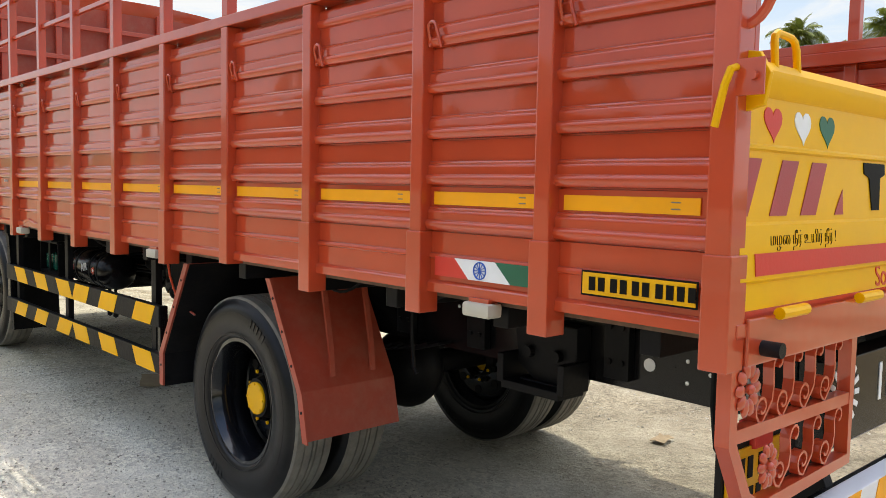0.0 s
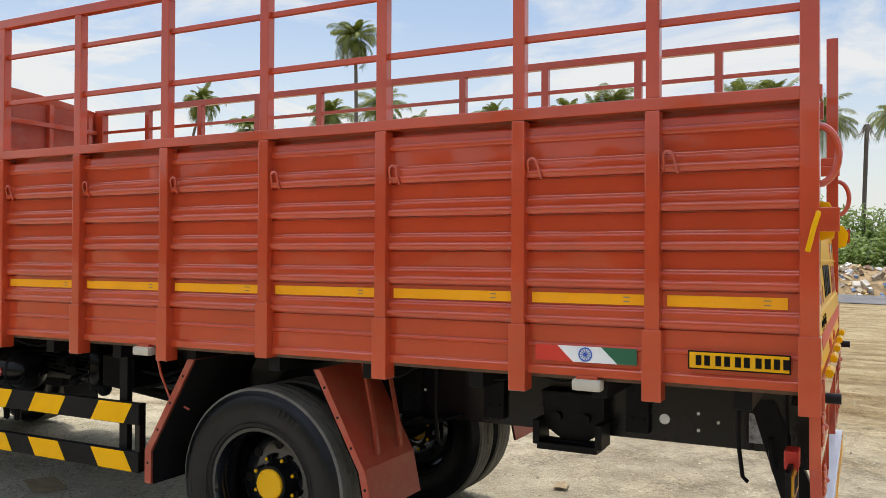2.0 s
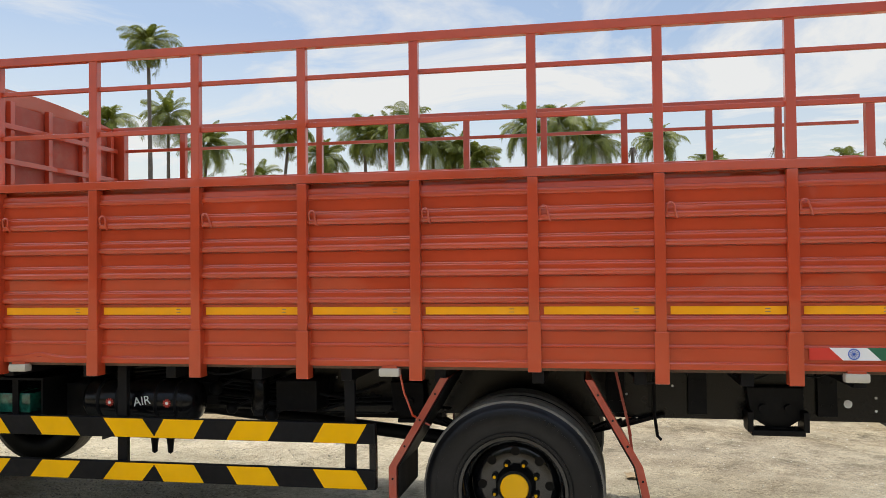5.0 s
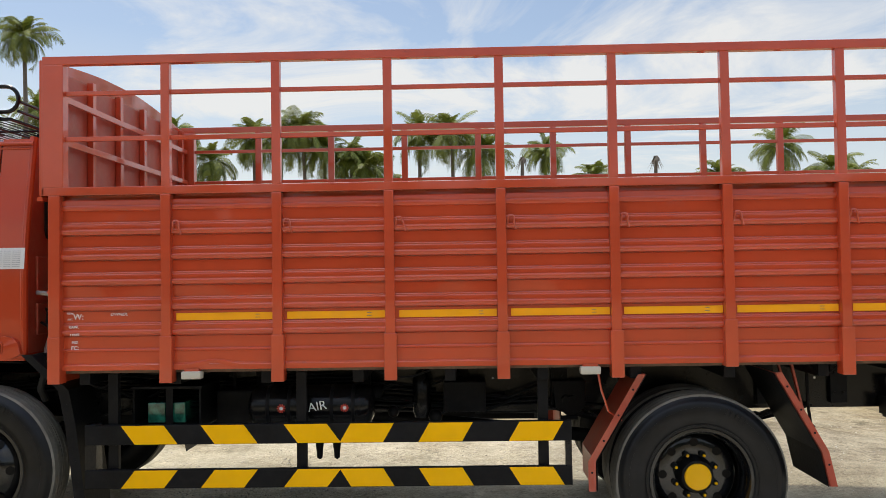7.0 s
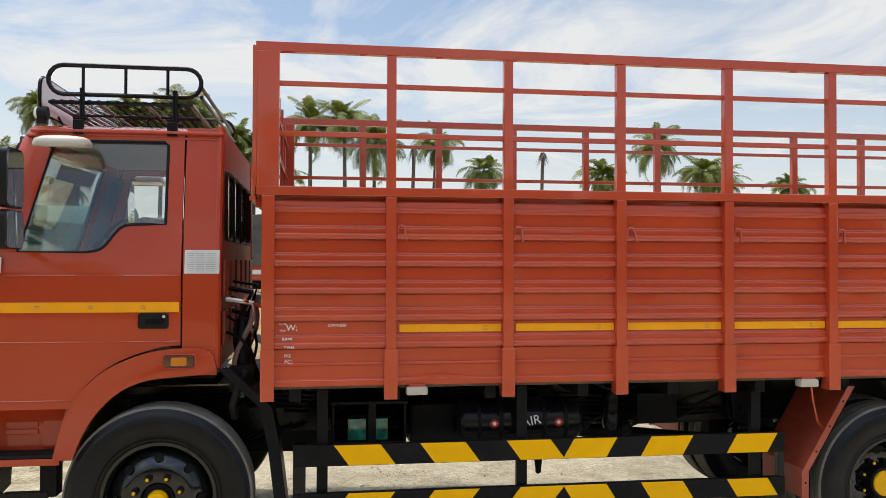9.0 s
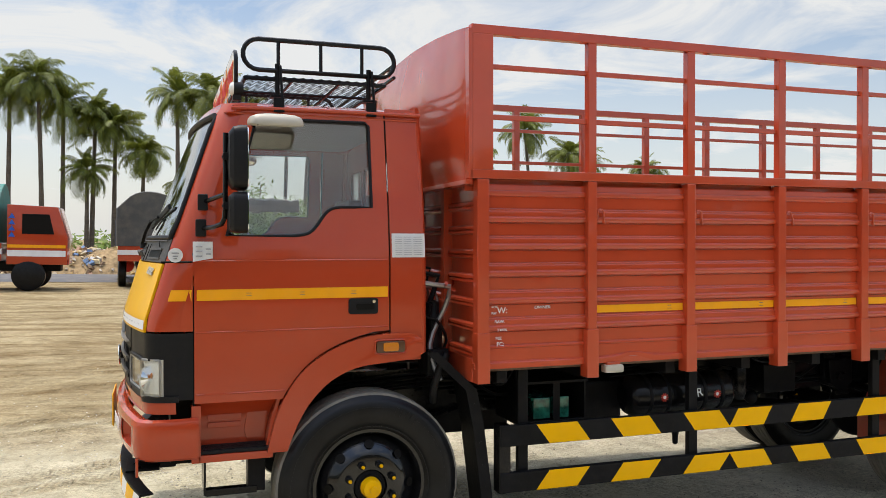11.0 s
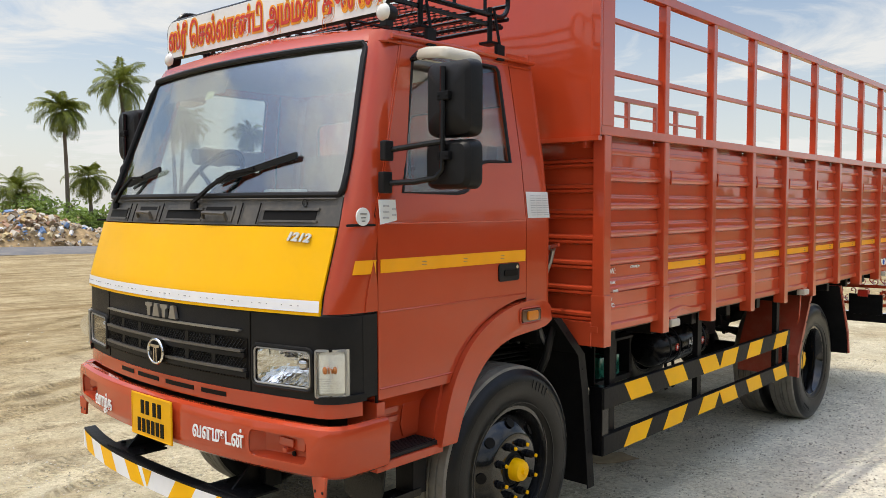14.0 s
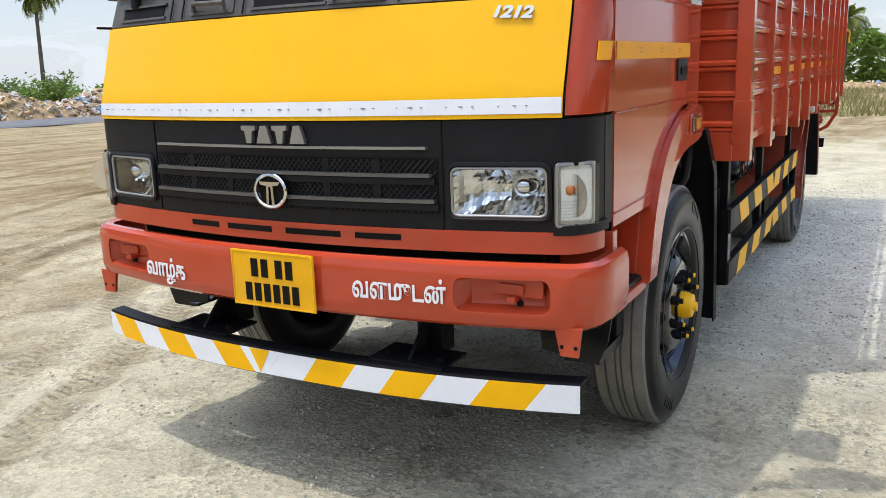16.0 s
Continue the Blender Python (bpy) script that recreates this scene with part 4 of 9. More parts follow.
# ---- scrolled iron grilles under the rear beam, crossmember, underrun bar ----
def scroll_grille(s):
    b = bmesh.new()
    y = 0.222
    X = lambda d: s * d
    rim = [(X(1.10), y, 1.06), (X(1.10), y, 0.88), (X(1.02), y, 0.74), (X(0.95), y, 0.70), (X(0.44), y, 0.715), (X(0.44), y, 1.06)]
    tube(b, rim, 0, flat=(0.035, 0.035))
    tube(b, [(X(1.09), y, 0.895), (X(0.45), y, 0.885)], 0, flat=(0.032, 0.032))
    g = part("scroll_grille", b, RED, truck, "red wrought-iron scroll grille with flowers")

    def scroll(cx, cz, h):
        pts = []
        for i in range(15):
            a = radians(-90 + 30 * i)
            r = 0.036 * (1 - i / 18)
            pts.append((cx - 0.035 + r * math.cos(math.pi - a), y, cz - h * 0.5 + 0.04 + r * math.sin(a)))
        low = list(reversed(pts))
        low += [(cx + 0.012, y, cz - h * 0.2), (cx + 0.018, y, cz), (cx + 0.014, y, cz + h * 0.25)]
        for i in range(9):
            a = radians(180 - 35 * i)
            r = 0.026 * (1 - i / 14)
            low.append((cx + 0.042 + r * math.cos(a), y, cz + h * 0.5 - 0.03 + r * math.sin(a)))
        bb = bmesh.new()
        tube(bb, [(p[0], p[1], p[2]) for p in low], 0, flat=(0.007, 0.026))
        return bb
    for j in range(4):
        part("scroll", scroll(X(0.92) + 0.12 * j if s < 0 else X(0.92) - 0.12 * j, 0.985, 0.17), RED, g)
    for j in range(3):
        part("scroll", scroll(X(0.80) + 0.13 * j if s < 0 else X(0.80) - 0.13 * j, 0.80, 0.15), RED, g)
    for cx, cz, r in ((1.045, 1.0, 0.036), (0.93, 0.80, 0.03)):
        b = bmesh.new()
        for i in range(10):
            a = 2 * math.pi * i / 10
            t = bmesh.new()
            bmesh.ops.create_uvsphere(t, u_segments=8, v_segments=5, radius=1)
            join(b, t, Matrix.Translation((X(cx) + r * math.cos(a), y - 0.02, cz + r * 1.25 * math.sin(a))) @ Matrix.Rotation(-a, 4, "Y") @ Matrix.Diagonal((r * 0.62, 0.008, r * 0.42, 1)))
        t = bmesh.new()
        bmesh.ops.create_uvsphere(t, u_segments=10, v_segments=6, radius=1)
        join(b, t, Matrix.Translation((X(cx), y - 0.025, cz)) @ Matrix.Diagonal((r * 0.35, 0.012, r * 0.35, 1)))
        part("iron_flower", b, RED, g, "red cast-iron flower", smooth=True)
    return g


for s in (-1, 1):
    scroll_grille(s)
b = bmesh.new()
prism(b, [(-0.46, 0.72), (0.46, 0.72), (0.46, 0.97), (-0.46, 0.97)], "y", 0.26, 0.34, 0.004)
cross = part("rear_crossmember", b, BLACK, truck, "black rear crossmember with painted motif")
lettering("model_text", "1109", 0.16, WHITE, facing("rear", 0.03, 0.2585, 0.862), cross, "white painted numbers", wide=0.85, bold=0.004)
for s in (-1, 1):
    b = bmesh.new()
    cx, cz = s * 0.345, 0.865
    for i in range(16):
        a = 2 * math.pi * i / 16
        t = bmesh.new()
        box(t, 0.072, 0.105, -0.0015, 0.0015, -0.008, 0.008, 0.0)
        join(b, t, Matrix.Translation((cx, 0.2575, cz)) @ Matrix.Rotation(a, 4, "Y"))
    part("petal_ring", b, WHITE, cross, "white petals of the painted motif")
    b = bmesh.new()
    lathe(b, [(0.2560, 0.001), (0.2560, 0.060), (0.2590, 0.060)], 28, "y", (cx, 0, cz))
    part("motif_disc", b, RED, cross)
    b = bmesh.new()
    lathe(b, [(0.2545, 0.001), (0.2545, 0.035), (0.2559, 0.035)], 24, "y", (cx, 0, cz))
    part("motif_centre", b, WHITE, cross)
    b = bmesh.new()
    lathe(b, [(0.2532, 0.001), (0.2532, 0.013), (0.2544, 0.013)], 16, "y", (cx, 0, cz))
    part("motif_dot", b, INK_AND_SHADE, cross)
    b = bmesh.new()
    tube(b, [(s * 1.0, 0.196, 1.089), (s * 1.0, 0.148, 1.089)], 0.018, 12)
    part("rubber_stop", b, PLASTIC, cross, "black rubber stop", smooth=True)
# underrun bar
b = bmesh.new()
box(b, -1.0, 1.0, 0.185, 0.245, 0.520, 0.620, 0.004)
under = part("underrun_bar", b, WTAPE, truck, "white bar with yellow slanted stripes")
b = bmesh.new()
box(b, -0.998, 0.998, 0.2455, 0.262, 0.522, 0.618, 0.003)
part("back_channel", b, BLACKDULL, under, "black back of the bar")
for i in range(9):
    x = -0.93 + 0.22 * i
    b = bmesh.new()
    prism(b, [(x - 0.02, 0.521), (x + 0.07, 0.521), (x + 0.11, 0.619), (x + 0.02, 0.619)], "y", 0.1825, 0.1842)
    part("yellow_stripe", b, YTAPE, under, "yellow slanted stripe")
for s in (-1, 1):
    b = bmesh.new()
    prism(b, [(0.25, 0.53), (0.25, 0.61), (0.40, 0.98), (0.50, 0.98), (0.36, 0.53)], "x", s * 0.42 - 0.025, s * 0.42 + 0.025, 0.003)
    part("bracket", b, BLACKDULL, under, "black bracket")
# rear number plate
b = bmesh.new()
box(b, -0.92, -0.63, 0.300, 0.306, 0.62, 0.80, 0.001)
rplate = part("rear_number_plate", b, YDARK, truck, "yellow rear plate with black marks")
b = bmesh.new()
box(b, -0.935, -0.615, 0.3065, 0.325, 0.605, 0.815, 0.003)
part("backing_board", b, BLACKDULL, rplate, "black board behind the plate")
bars("painted_mark", [(-0.085 + 0.042 * k + 0.014 * (k > 1), 0.038, 0.026) for k in range(4)] + [(-0.115 + 0.040 * k, -0.042, 0.025) for k in range(6)], 0.056, INK_AND_SHADE, facing("rear", -0.775, 0.2995, 0.71), rplate)
b = bmesh.new()
box(b, -0.80, -0.70, 0.29, 0.34, 0.79, 0.86, 0.008)
part("tail_lamp", b, BRIGHTRED, rplate, "red tail lamp")

# the load body is slightly narrower, its upper part slightly lower
def body_height(z):
    return lerp_line([(0.0, 0.0), (1.30, 1.30), (2.09, 2.069), (2.137, 2.113), (2.843, 2.828)], z)


def lerp_line(tab, v):
    for (a, p), (c, q) in zip(tab, tab[1:]):
        if v <= c:
            return p + (q - p) * (v - a) / (c - a)
    return tab[-1][1] + v - tab[-1][0]


rear_gate = next(o for o in truck.children if o.name == "tailgate")
skip = {rear_gate, *rear_gate.children_recursive}
reshaped = set()
for ob in truck.children_recursive:
    if ob in skip or ob.type != "MESH" or ob.data in reshaped or max(abs(v.co.x) for v in ob.data.vertices) < 1.0:
        continue
    reshaped.add(ob.data)
    for v in ob.data.vertices:
        v.co.x *= 0.984
        v.co.z = K * body_height(v.co.z / K)

# ---- chassis ----
b = bmesh.new()
for s in (-1, 1):
    prism(b, [(s * 0.44, 0.770), (s * 0.44, 1.035), (s * 0.37, 1.035), (s * 0.37, 1.027), (s * 0.432, 1.027), (s * 0.432, 0.778), (s * 0.37, 0.778), (s * 0.37, 0.770)], "y", 0.34, 7.45)
    if s < 0:
        chassis = part("chassis", b, BLACK, truck, "black steel ladder chassis")
    else:
        part("chassis_rail", b, BLACK, chassis)
    b = bmesh.new()
for y in (0.9, 1.7, 3.1, 4.3, 5.4, 6.4, 7.3):
    b = bmesh.new()
    box(b, -0.432, 0.432, y - 0.04, y + 0.04, 0.80, 1.0, 0.005)
    part("crossmember", b, BLACKDULL, chassis)
b = bmesh.new()
for y, z in ((0.84, 0.865), (0.62, 0.87), (0.70, 0.83), (0.70, 0.90), (1.75, 0.95), (2.0, 0.9), (3.7, 0.97), (4.0, 0.85)):
    r = 0.022 if (y, z) == (0.84, 0.865) else 0.007
    lathe(b, [(-0.4425, 0.0005), (-0.4425, r), (-0.4395, r)], 14, "x", (0, y, z))
tagged(part("paint_dots", b, WHITE, chassis, "white inspection dots"), kind="stuff")
b = bmesh.new()
box(b, -0.4425, -0.4400, 0.415, 0.50, 0.80, 0.92)
part("worn_label", b, mat("worn_grey_label", (0.35, 0.35, 0.36), 0.5, var=0.7, scale=30), chassis, "worn grey label")
# fallen hose under the rear
b = bmesh.new()
tube(b, [(-0.46, 0.42, 0.83), (-0.47, 0.41, 0.74), (-0.47, 0.40, 0.70)], 0.011, 6)
tube(b, [(-0.46, 0.36, 1.03), (-0.46, 0.355, 0.78)], 0.006, 6)
part("hose", b, BLACKDULL, chassis)
# body clamp and spring hanger
for y0, y1 in ((1.08, 1.37), (3.15, 3.35)):
    b = bmesh.new()
    prism(b, [(y0, 0.96), (y1, 0.96), (y1 - 0.02, 0.80), (y1 - 0.12, 0.735), (y0 + 0.10, 0.735), (y0, 0.80)], "x", -0.52, -0.44, 0.006)
    for yy in (y0 + 0.08, y1 - 0.08):
        lathe(b, [(-0.545, 0.001), (-0.545, 0.022), (-0.52, 0.022)], 10, "x", (0, yy, 0.85))
    tube(b, [(-0.53, y0 + 0.05, 0.74), (-0.53, y1 - 0.05, 0.74)], 0.014, 8)
    part("spring_hanger", b, BLACKDULL, chassis)
for s in (-1, 1):
    for cy, hl, zc in ((2.575, 0.78, 0.60), (6.63, 0.72, 0.62)):
        b = bmesh.new()
        for j in range(8):
            h = hl * (1 - 0.10 * j)
            pts = [(s * 0.47, cy - h + 2 * h * i / 8, zc + 0.012 * (8 - j) + 0.13 * (1 - (1 - 2 * i / 8) ** 2) * -1 + 0.10) for i in range(9)]
            tube(b, pts, 0, flat=(0.075, 0.011))
        box(b, s * 0.43, s * 0.51, cy - 0.06, cy + 0.06, zc - 0.06, zc + 0.12, 0.006)
        part("leaf_spring", b, BLACKDULL, chassis)
# axles, differential, propeller shaft
b = bmesh.new()
tube(b, [(-0.80, 2.592, 0.493), (0.80, 2.592, 0.493)], 0.065, 14)
t = bmesh.new(); bmesh.ops.create_uvsphere(t, u_segments=18, v_segments=12, radius=0.20)
join(b, t, Matrix.Translation((0, 2.592, 0.493)) @ Matrix.Diagonal((0.9, 1.0, 1.05, 1)))
tube(b, [(0, 2.75, 0.50), (0, 4.9, 0.72)], 0.045, 12)
part("rear_axle", b, BLACKDULL, chassis, smooth=True)
b = bmesh.new()
tube(b, [(-0.80, 6.63, 0.565), (-0.55, 6.63, 0.53), (0.55, 6.63, 0.53), (0.80, 6.63, 0.565)], 0.05, 10)
tube(b, [(-0.62, 6.42, 0.55), (0.62, 6.42, 0.55)], 0.022, 8)
part("front_axle", b, BLACKDULL, chassis, smooth=True)
b = bmesh.new()
box(b, -0.32, 0.32, 5.6, 6.35, 0.62, 1.10, 0.03)
box(b, -0.22, 0.22, 4.9, 5.6, 0.66, 0.98, 0.03)
part("engine_and_gearbox", b, BLACKDULL, chassis)
b = bmesh.new()
tube(b, [(-1.06, 3.16, 1.09), (-1.05, 3.14, 0.98), (-1.03, 3.10, 0.86), (-0.98, 3.02, 0.80)], 0.006, 6)
part("red_wire", b, RED, chassis, "thin red hanging wire", smooth=True)
for y0, y1, sag in ((2.02, 1.78, 0.075), (1.55, 1.28, 0.05), (1.22, 1.02, 0.035), (4.40, 4.00, 0.06), (6.02, 5.80, 0.10)):
    b = bmesh.new()
    tube(b, [(-0.98 + 0.10 * (k / 10), y0 + (y1 - y0) * k / 10, 1.105 - sag * math.sin(math.pi * k / 10)) for k in range(11)], 0.0055, 6)
    part("hanging_wire", b, BLACKDULL, chassis, smooth=True)
for y in (0.52, 1.86, 5.25):
    b = bmesh.new()
    tube(b, [(-0.60, y, 1.05), (-0.60, y, 0.82), (-0.60, y - 0.015, 0.70), (-0.60, y - 0.035, 0.68)], 0.009, 6)
    part("hanging_rod", b, BLACKDULL, chassis, smooth=True)
# open shackle frame behind the rear wheel
b = bmesh.new()
box(b, -0.60, -0.46, 1.07, 1.10, 0.735, 0.84, 0.004)
box(b, -0.60, -0.46, 1.35, 1.38, 0.735, 0.84, 0.004)
box(b, -0.60, -0.46, 1.09, 1.36, 0.715, 0.745, 0.004)
part("shackle_frame", b, BLACKDULL, chassis)
for y in (0.95, 1.62, 2.06, 3.30, 3.9, 4.5, 5.1):
    b = bmesh.new()
    box(b, -0.475, -0.441, y - 0.05, y + 0.05, 0.80, 1.05, 0.004)
    for dy, dz in ((-0.025, 0.86), (0.025, 0.86), (-0.025, 0.98), (0.025, 0.98)):
        lathe(b, [(-0.484, 0.001), (-0.484, 0.010), (-0.474, 0.010)], 6, "x", (0, y + dy, dz))
    part("bolted_bracket", b, BLACKDULL, chassis)
# air tank with painted word
b = bmesh.new()
lathe(b, [(-0.36, 0.001), (-0.355, 0.06), (-0.335, 0.10), (-0.31, 0.115), (0.31, 0.115), (0.335, 0.10), (0.355, 0.06), (0.36, 0.001)], 28, "y", (-0.80, 4.745, 0.875))
tank = part("air_tank", b, BLACK, truck, "glossy black air tank with painted word", smooth=True)
for y in (4.50, 4.62, 4.86, 4.98):
    b = bmesh.new()
    lathe(b, [(-0.010, 0.1165), (-0.008, 0.119), (0.008, 0.119), (0.010, 0.1165)], 28, "y", (-0.80, y, 0.875))
    part("strap", b, BLACKDULL, tank)
lettering("tank_text", "AIR", 0.070, WHITE, facing("side", -0.918, 4.698, 0.884, 10), tank, "white painted word")
for y in (4.90, 4.545):
    b = bmesh.new()
    for i in range(10):
        a = 2 * math.pi * i / 10
        t = bmesh.new(); box(t, -0.001, 0.001, 0.010, 0.024, -0.003, 0.003)
        join(b, t, Matrix.Translation((-0.9175, y, 0.875)) @ Matrix.Rotation(a, 4, "X"))
    part("painted_star", b, BRIGHTRED, tank, "red painted star")
    b = bmesh.new()
    lathe(b, [(-0.919, 0.0005), (-0.919, 0.010), (-0.915, 0.010)], 12, "x", (0, y, 0.875))
    part("painted_dot", b, WHITE, tank)
# battery box
b = bmesh.new()
box(b, -0.86, -0.50, 5.37, 5.76, 0.755, 0.785, 0.004)
for y in (5.375, 5.755):
    box(b, -0.86, -0.50, y - 0.006, y + 0.006, 0.76, 1.0, 0.002)
box(b, -0.87, -0.50, 5.36, 5.77, 0.985, 1.0, 0.003)
box(b, -0.862, -0.855, 5.53, 5.57, 0.78, 0.99)
batt = part("battery_box", b, BLACKDULL, truck, "black battery tray with green batteries")
for y0, y1 in ((5.465, 5.555), (5.580, 5.680)):
    b = bmesh.new()
    box(b, -0.845, -0.55, y0, y1, 0.79, 0.905, 0.008)
    part("battery", b, BATTERY, batt, "green translucent battery")
# filter pot, pipes, boxes on the rail
b = bmesh.new()
lathe(b, [(0.76, 0.001), (0.76, 0.04), (0.80, 0.055), (0.98, 0.055), (1.0, 0.045), (1.03, 0.03), (1.04, 0.001)], 20, "z", (-0.58, 4.13, 0))
filt = part("air_drier", b, BLACK, truck, "black air drier canister with pipes", smooth=True)
b = bmesh.new()
for k, (y, z) in enumerate(((4.30, 0.80), (4.05, 0.77), (3.92, 0.85), (4.40, 0.92))):
    t = bmesh.new(); bmesh.ops.create_uvsphere(t, u_segments=12, v_segments=8, radius=0.035 + 0.008 * (k % 2))
    join(b, t, Matrix.Translation((-0.60, y, z)))
    tube(b, [(-0.60, y, z), (-0.62, y - 0.12, z + 0.05), (-0.55, y - 0.30, z + 0.02), (-0.50, y - 0.50, z + 0.09)], 0.009, 6)
part("valve", b, BLACKDULL, filt, smooth=True)
for k in range(9):
    z = 0.80 + 0.025 * k
    y0 = 3.0 + 0.21 * k
    b = bmesh.new()
    tube(b, [(-0.455 - 0.012 * (k % 3), y0 + 0.30 * i, z + 0.02 * math.sin(i * 1.3 + k)) for i in range(9)], 0.006 + 0.002 * (k % 2), 5)
    part("pipe", b, BLACKDULL, chassis)
b = bmesh.new()
tube(b, [(-0.62, 1.55 + 0.022 * i, 1.10 - 0.055 * math.sin(math.pi * i / 12)) for i in range(13)], 0.006, 6)
part("hanging_wire", b, BLACKDULL, chassis)
b = bmesh.new()
tube(b, [(-0.66, 5.95 - 0.04 * i, 0.98 - 0.08 * math.sin(math.pi * i / 8)) for i in range(9)], 0.008, 6)
part("hanging_wire", b, BLACKDULL, chassis)
b = bmesh.new()
box(b, -0.66, -0.44, 3.75, 4.0, 0.80, 0.98, 0.01)
part("valve_box", b, BLACKDULL, chassis)
b = bmesh.new()
box(b, -0.70, -0.44, 5.05, 5.33, 0.72, 0.95, 0.015)
part("valve_box", b, BLACKDULL, chassis)
b = bmesh.new()
lathe(b, [(-0.20, 0.001), (-0.19, 0.13), (0.19, 0.13), (0.20, 0.001)], 22, "y", (-0.28, 3.62, 0.86))
part("brake_chamber", b, BLACKDULL, chassis)
b = bmesh.new()
box(b, 0.50, 1.0, 4.1, 5.3, 0.62, 1.0, 0.03)
part("fuel_tank", b, BLACKDULL, truck, "black fuel tank on the far rail")
for y in (4.72, 4.92):
    b = bmesh.new()
    lathe(b, [(0.555, 0.002), (0.565, 0.016), (0.60, 0.018), (0.645, 0.024), (0.655, 0.011), (0.78, 0.010)], 10, "z", (-0.75, y - 0.105 - (0.10 if y > 4.8 else 0), 0))
    part("drain_valve", b, BLACKDULL, tank, smooth=True)


# ---- wheels ----
def tyre_mesh(w, R):
    b = bmesh.new()
    h = w / 2
    prof = [(-h * 0.72, 0.277), (-h * 0.86, 0.290), (-h * 0.97, R - 0.13), (-h * 1.0, R - 0.095), (-h * 0.975, R - 0.055), (-h * 0.90, R - 0.034), (-h * 0.86, R - 0.031), (-h * 0.79, R - 0.014), (-h * 0.73, R - 0.003)]
    lathe(b, prof, 56)
    lathe(b, [(-o, r) for o, r in prof], 56)
    tr = []
    g = [-0.73, -0.44, -0.42, -0.385, -0.365, -0.12, -0.10, -0.065, -0.045]
    d = [0.003, 0.0, 0.010, 0.010, 0.0, 0.0, 0.010, 0.010, 0.0]
    for a, q in zip(g, d):
        tr.append((h * a, R - q))
    tr += [(-o, r) for o, r in reversed(tr)]
    n0 = len(b.faces)
    lathe(b, tr, 56)
    b.faces.index_update()
    for f in b.faces:
        if f.index >= n0 or math.hypot(f.calc_center_median().y, f.calc_center_median().z) > R - 0.010:
            f.material_index = 1
    # moulded rings on the flank
    for rr in (R - 0.165, R - 0.072):
        ring = [(-h * 0.975, rr * math.cos(a), rr * math.sin(a)) for a in [2 * math.pi * i / 48 for i in range(48)]]
        tube(b, ring, 0.003, 4, closed=True)
    # moulded marks on the flank
    for a0 in (20, 200):
        for q in range(5):
            t = bmesh.new()
            box(t, -h * 1.012, -h * 0.97, -0.006, 0.006, R - 0.098, R - 0.058, 0.0)
            join(b, t, Matrix.Rotation(radians(a0 + 4.2 * q), 4, "X"))
    # loops that close a lathe's end are no part of a tyre
    bad = [f for f in b.faces if len(f.verts) > 10]
    bmesh.ops.delete(b, geom=bad, context="FACES_ONLY")
    return finish(b, "tyre", [RUBBER, TREAD], True)


def rim_mesh(dish, w):
    """Steel disc wheel; dish: how far the disc lies inside the outer flange."""
    b = bmesh.new()
    h = w / 2
    rr = 0.276
    prof = [(-h * 0.74, rr + 0.010), (-h * 0.80, rr + 0.006), (-h * 0.80, rr - 0.010), (-h * 0.70, rr - 0.016), (-h * 0.55, rr - 0.024), (-h * 0.30, rr - 0.034), (0.2 * h, rr - 0.036), (h * 0.74, rr - 0.012)]
    lathe(b, prof, 48)
    o = -h * 0.80 + dish
    if dish < 0:
        # front: the disc bulges out past the flange
        disc = [(o + 0.085, 0.246), (o + 0.062, 0.241), (o + 0.050, 0.232), (o + 0.012, 0.180), (o + 0.003, 0.166), (o, 0.156), (o, 0.085), (o + 0.016, 0.078), (o + 0.020, 0.060)]
    else:
        disc = [(o + 0.035, rr - 0.036), (o + 0.010, rr - 0.055), (o - 0.004, rr - 0.085), (o, 0.125), (o + 0.004, 0.075)]
    lathe(b, disc, 48)
    bad = [f for f in b.faces if len(f.verts) > 10]
    bmesh.ops.delete(b, geom=bad, context="FACES_ONLY")
    return finish(b, "rim", RIMBLACK, True)


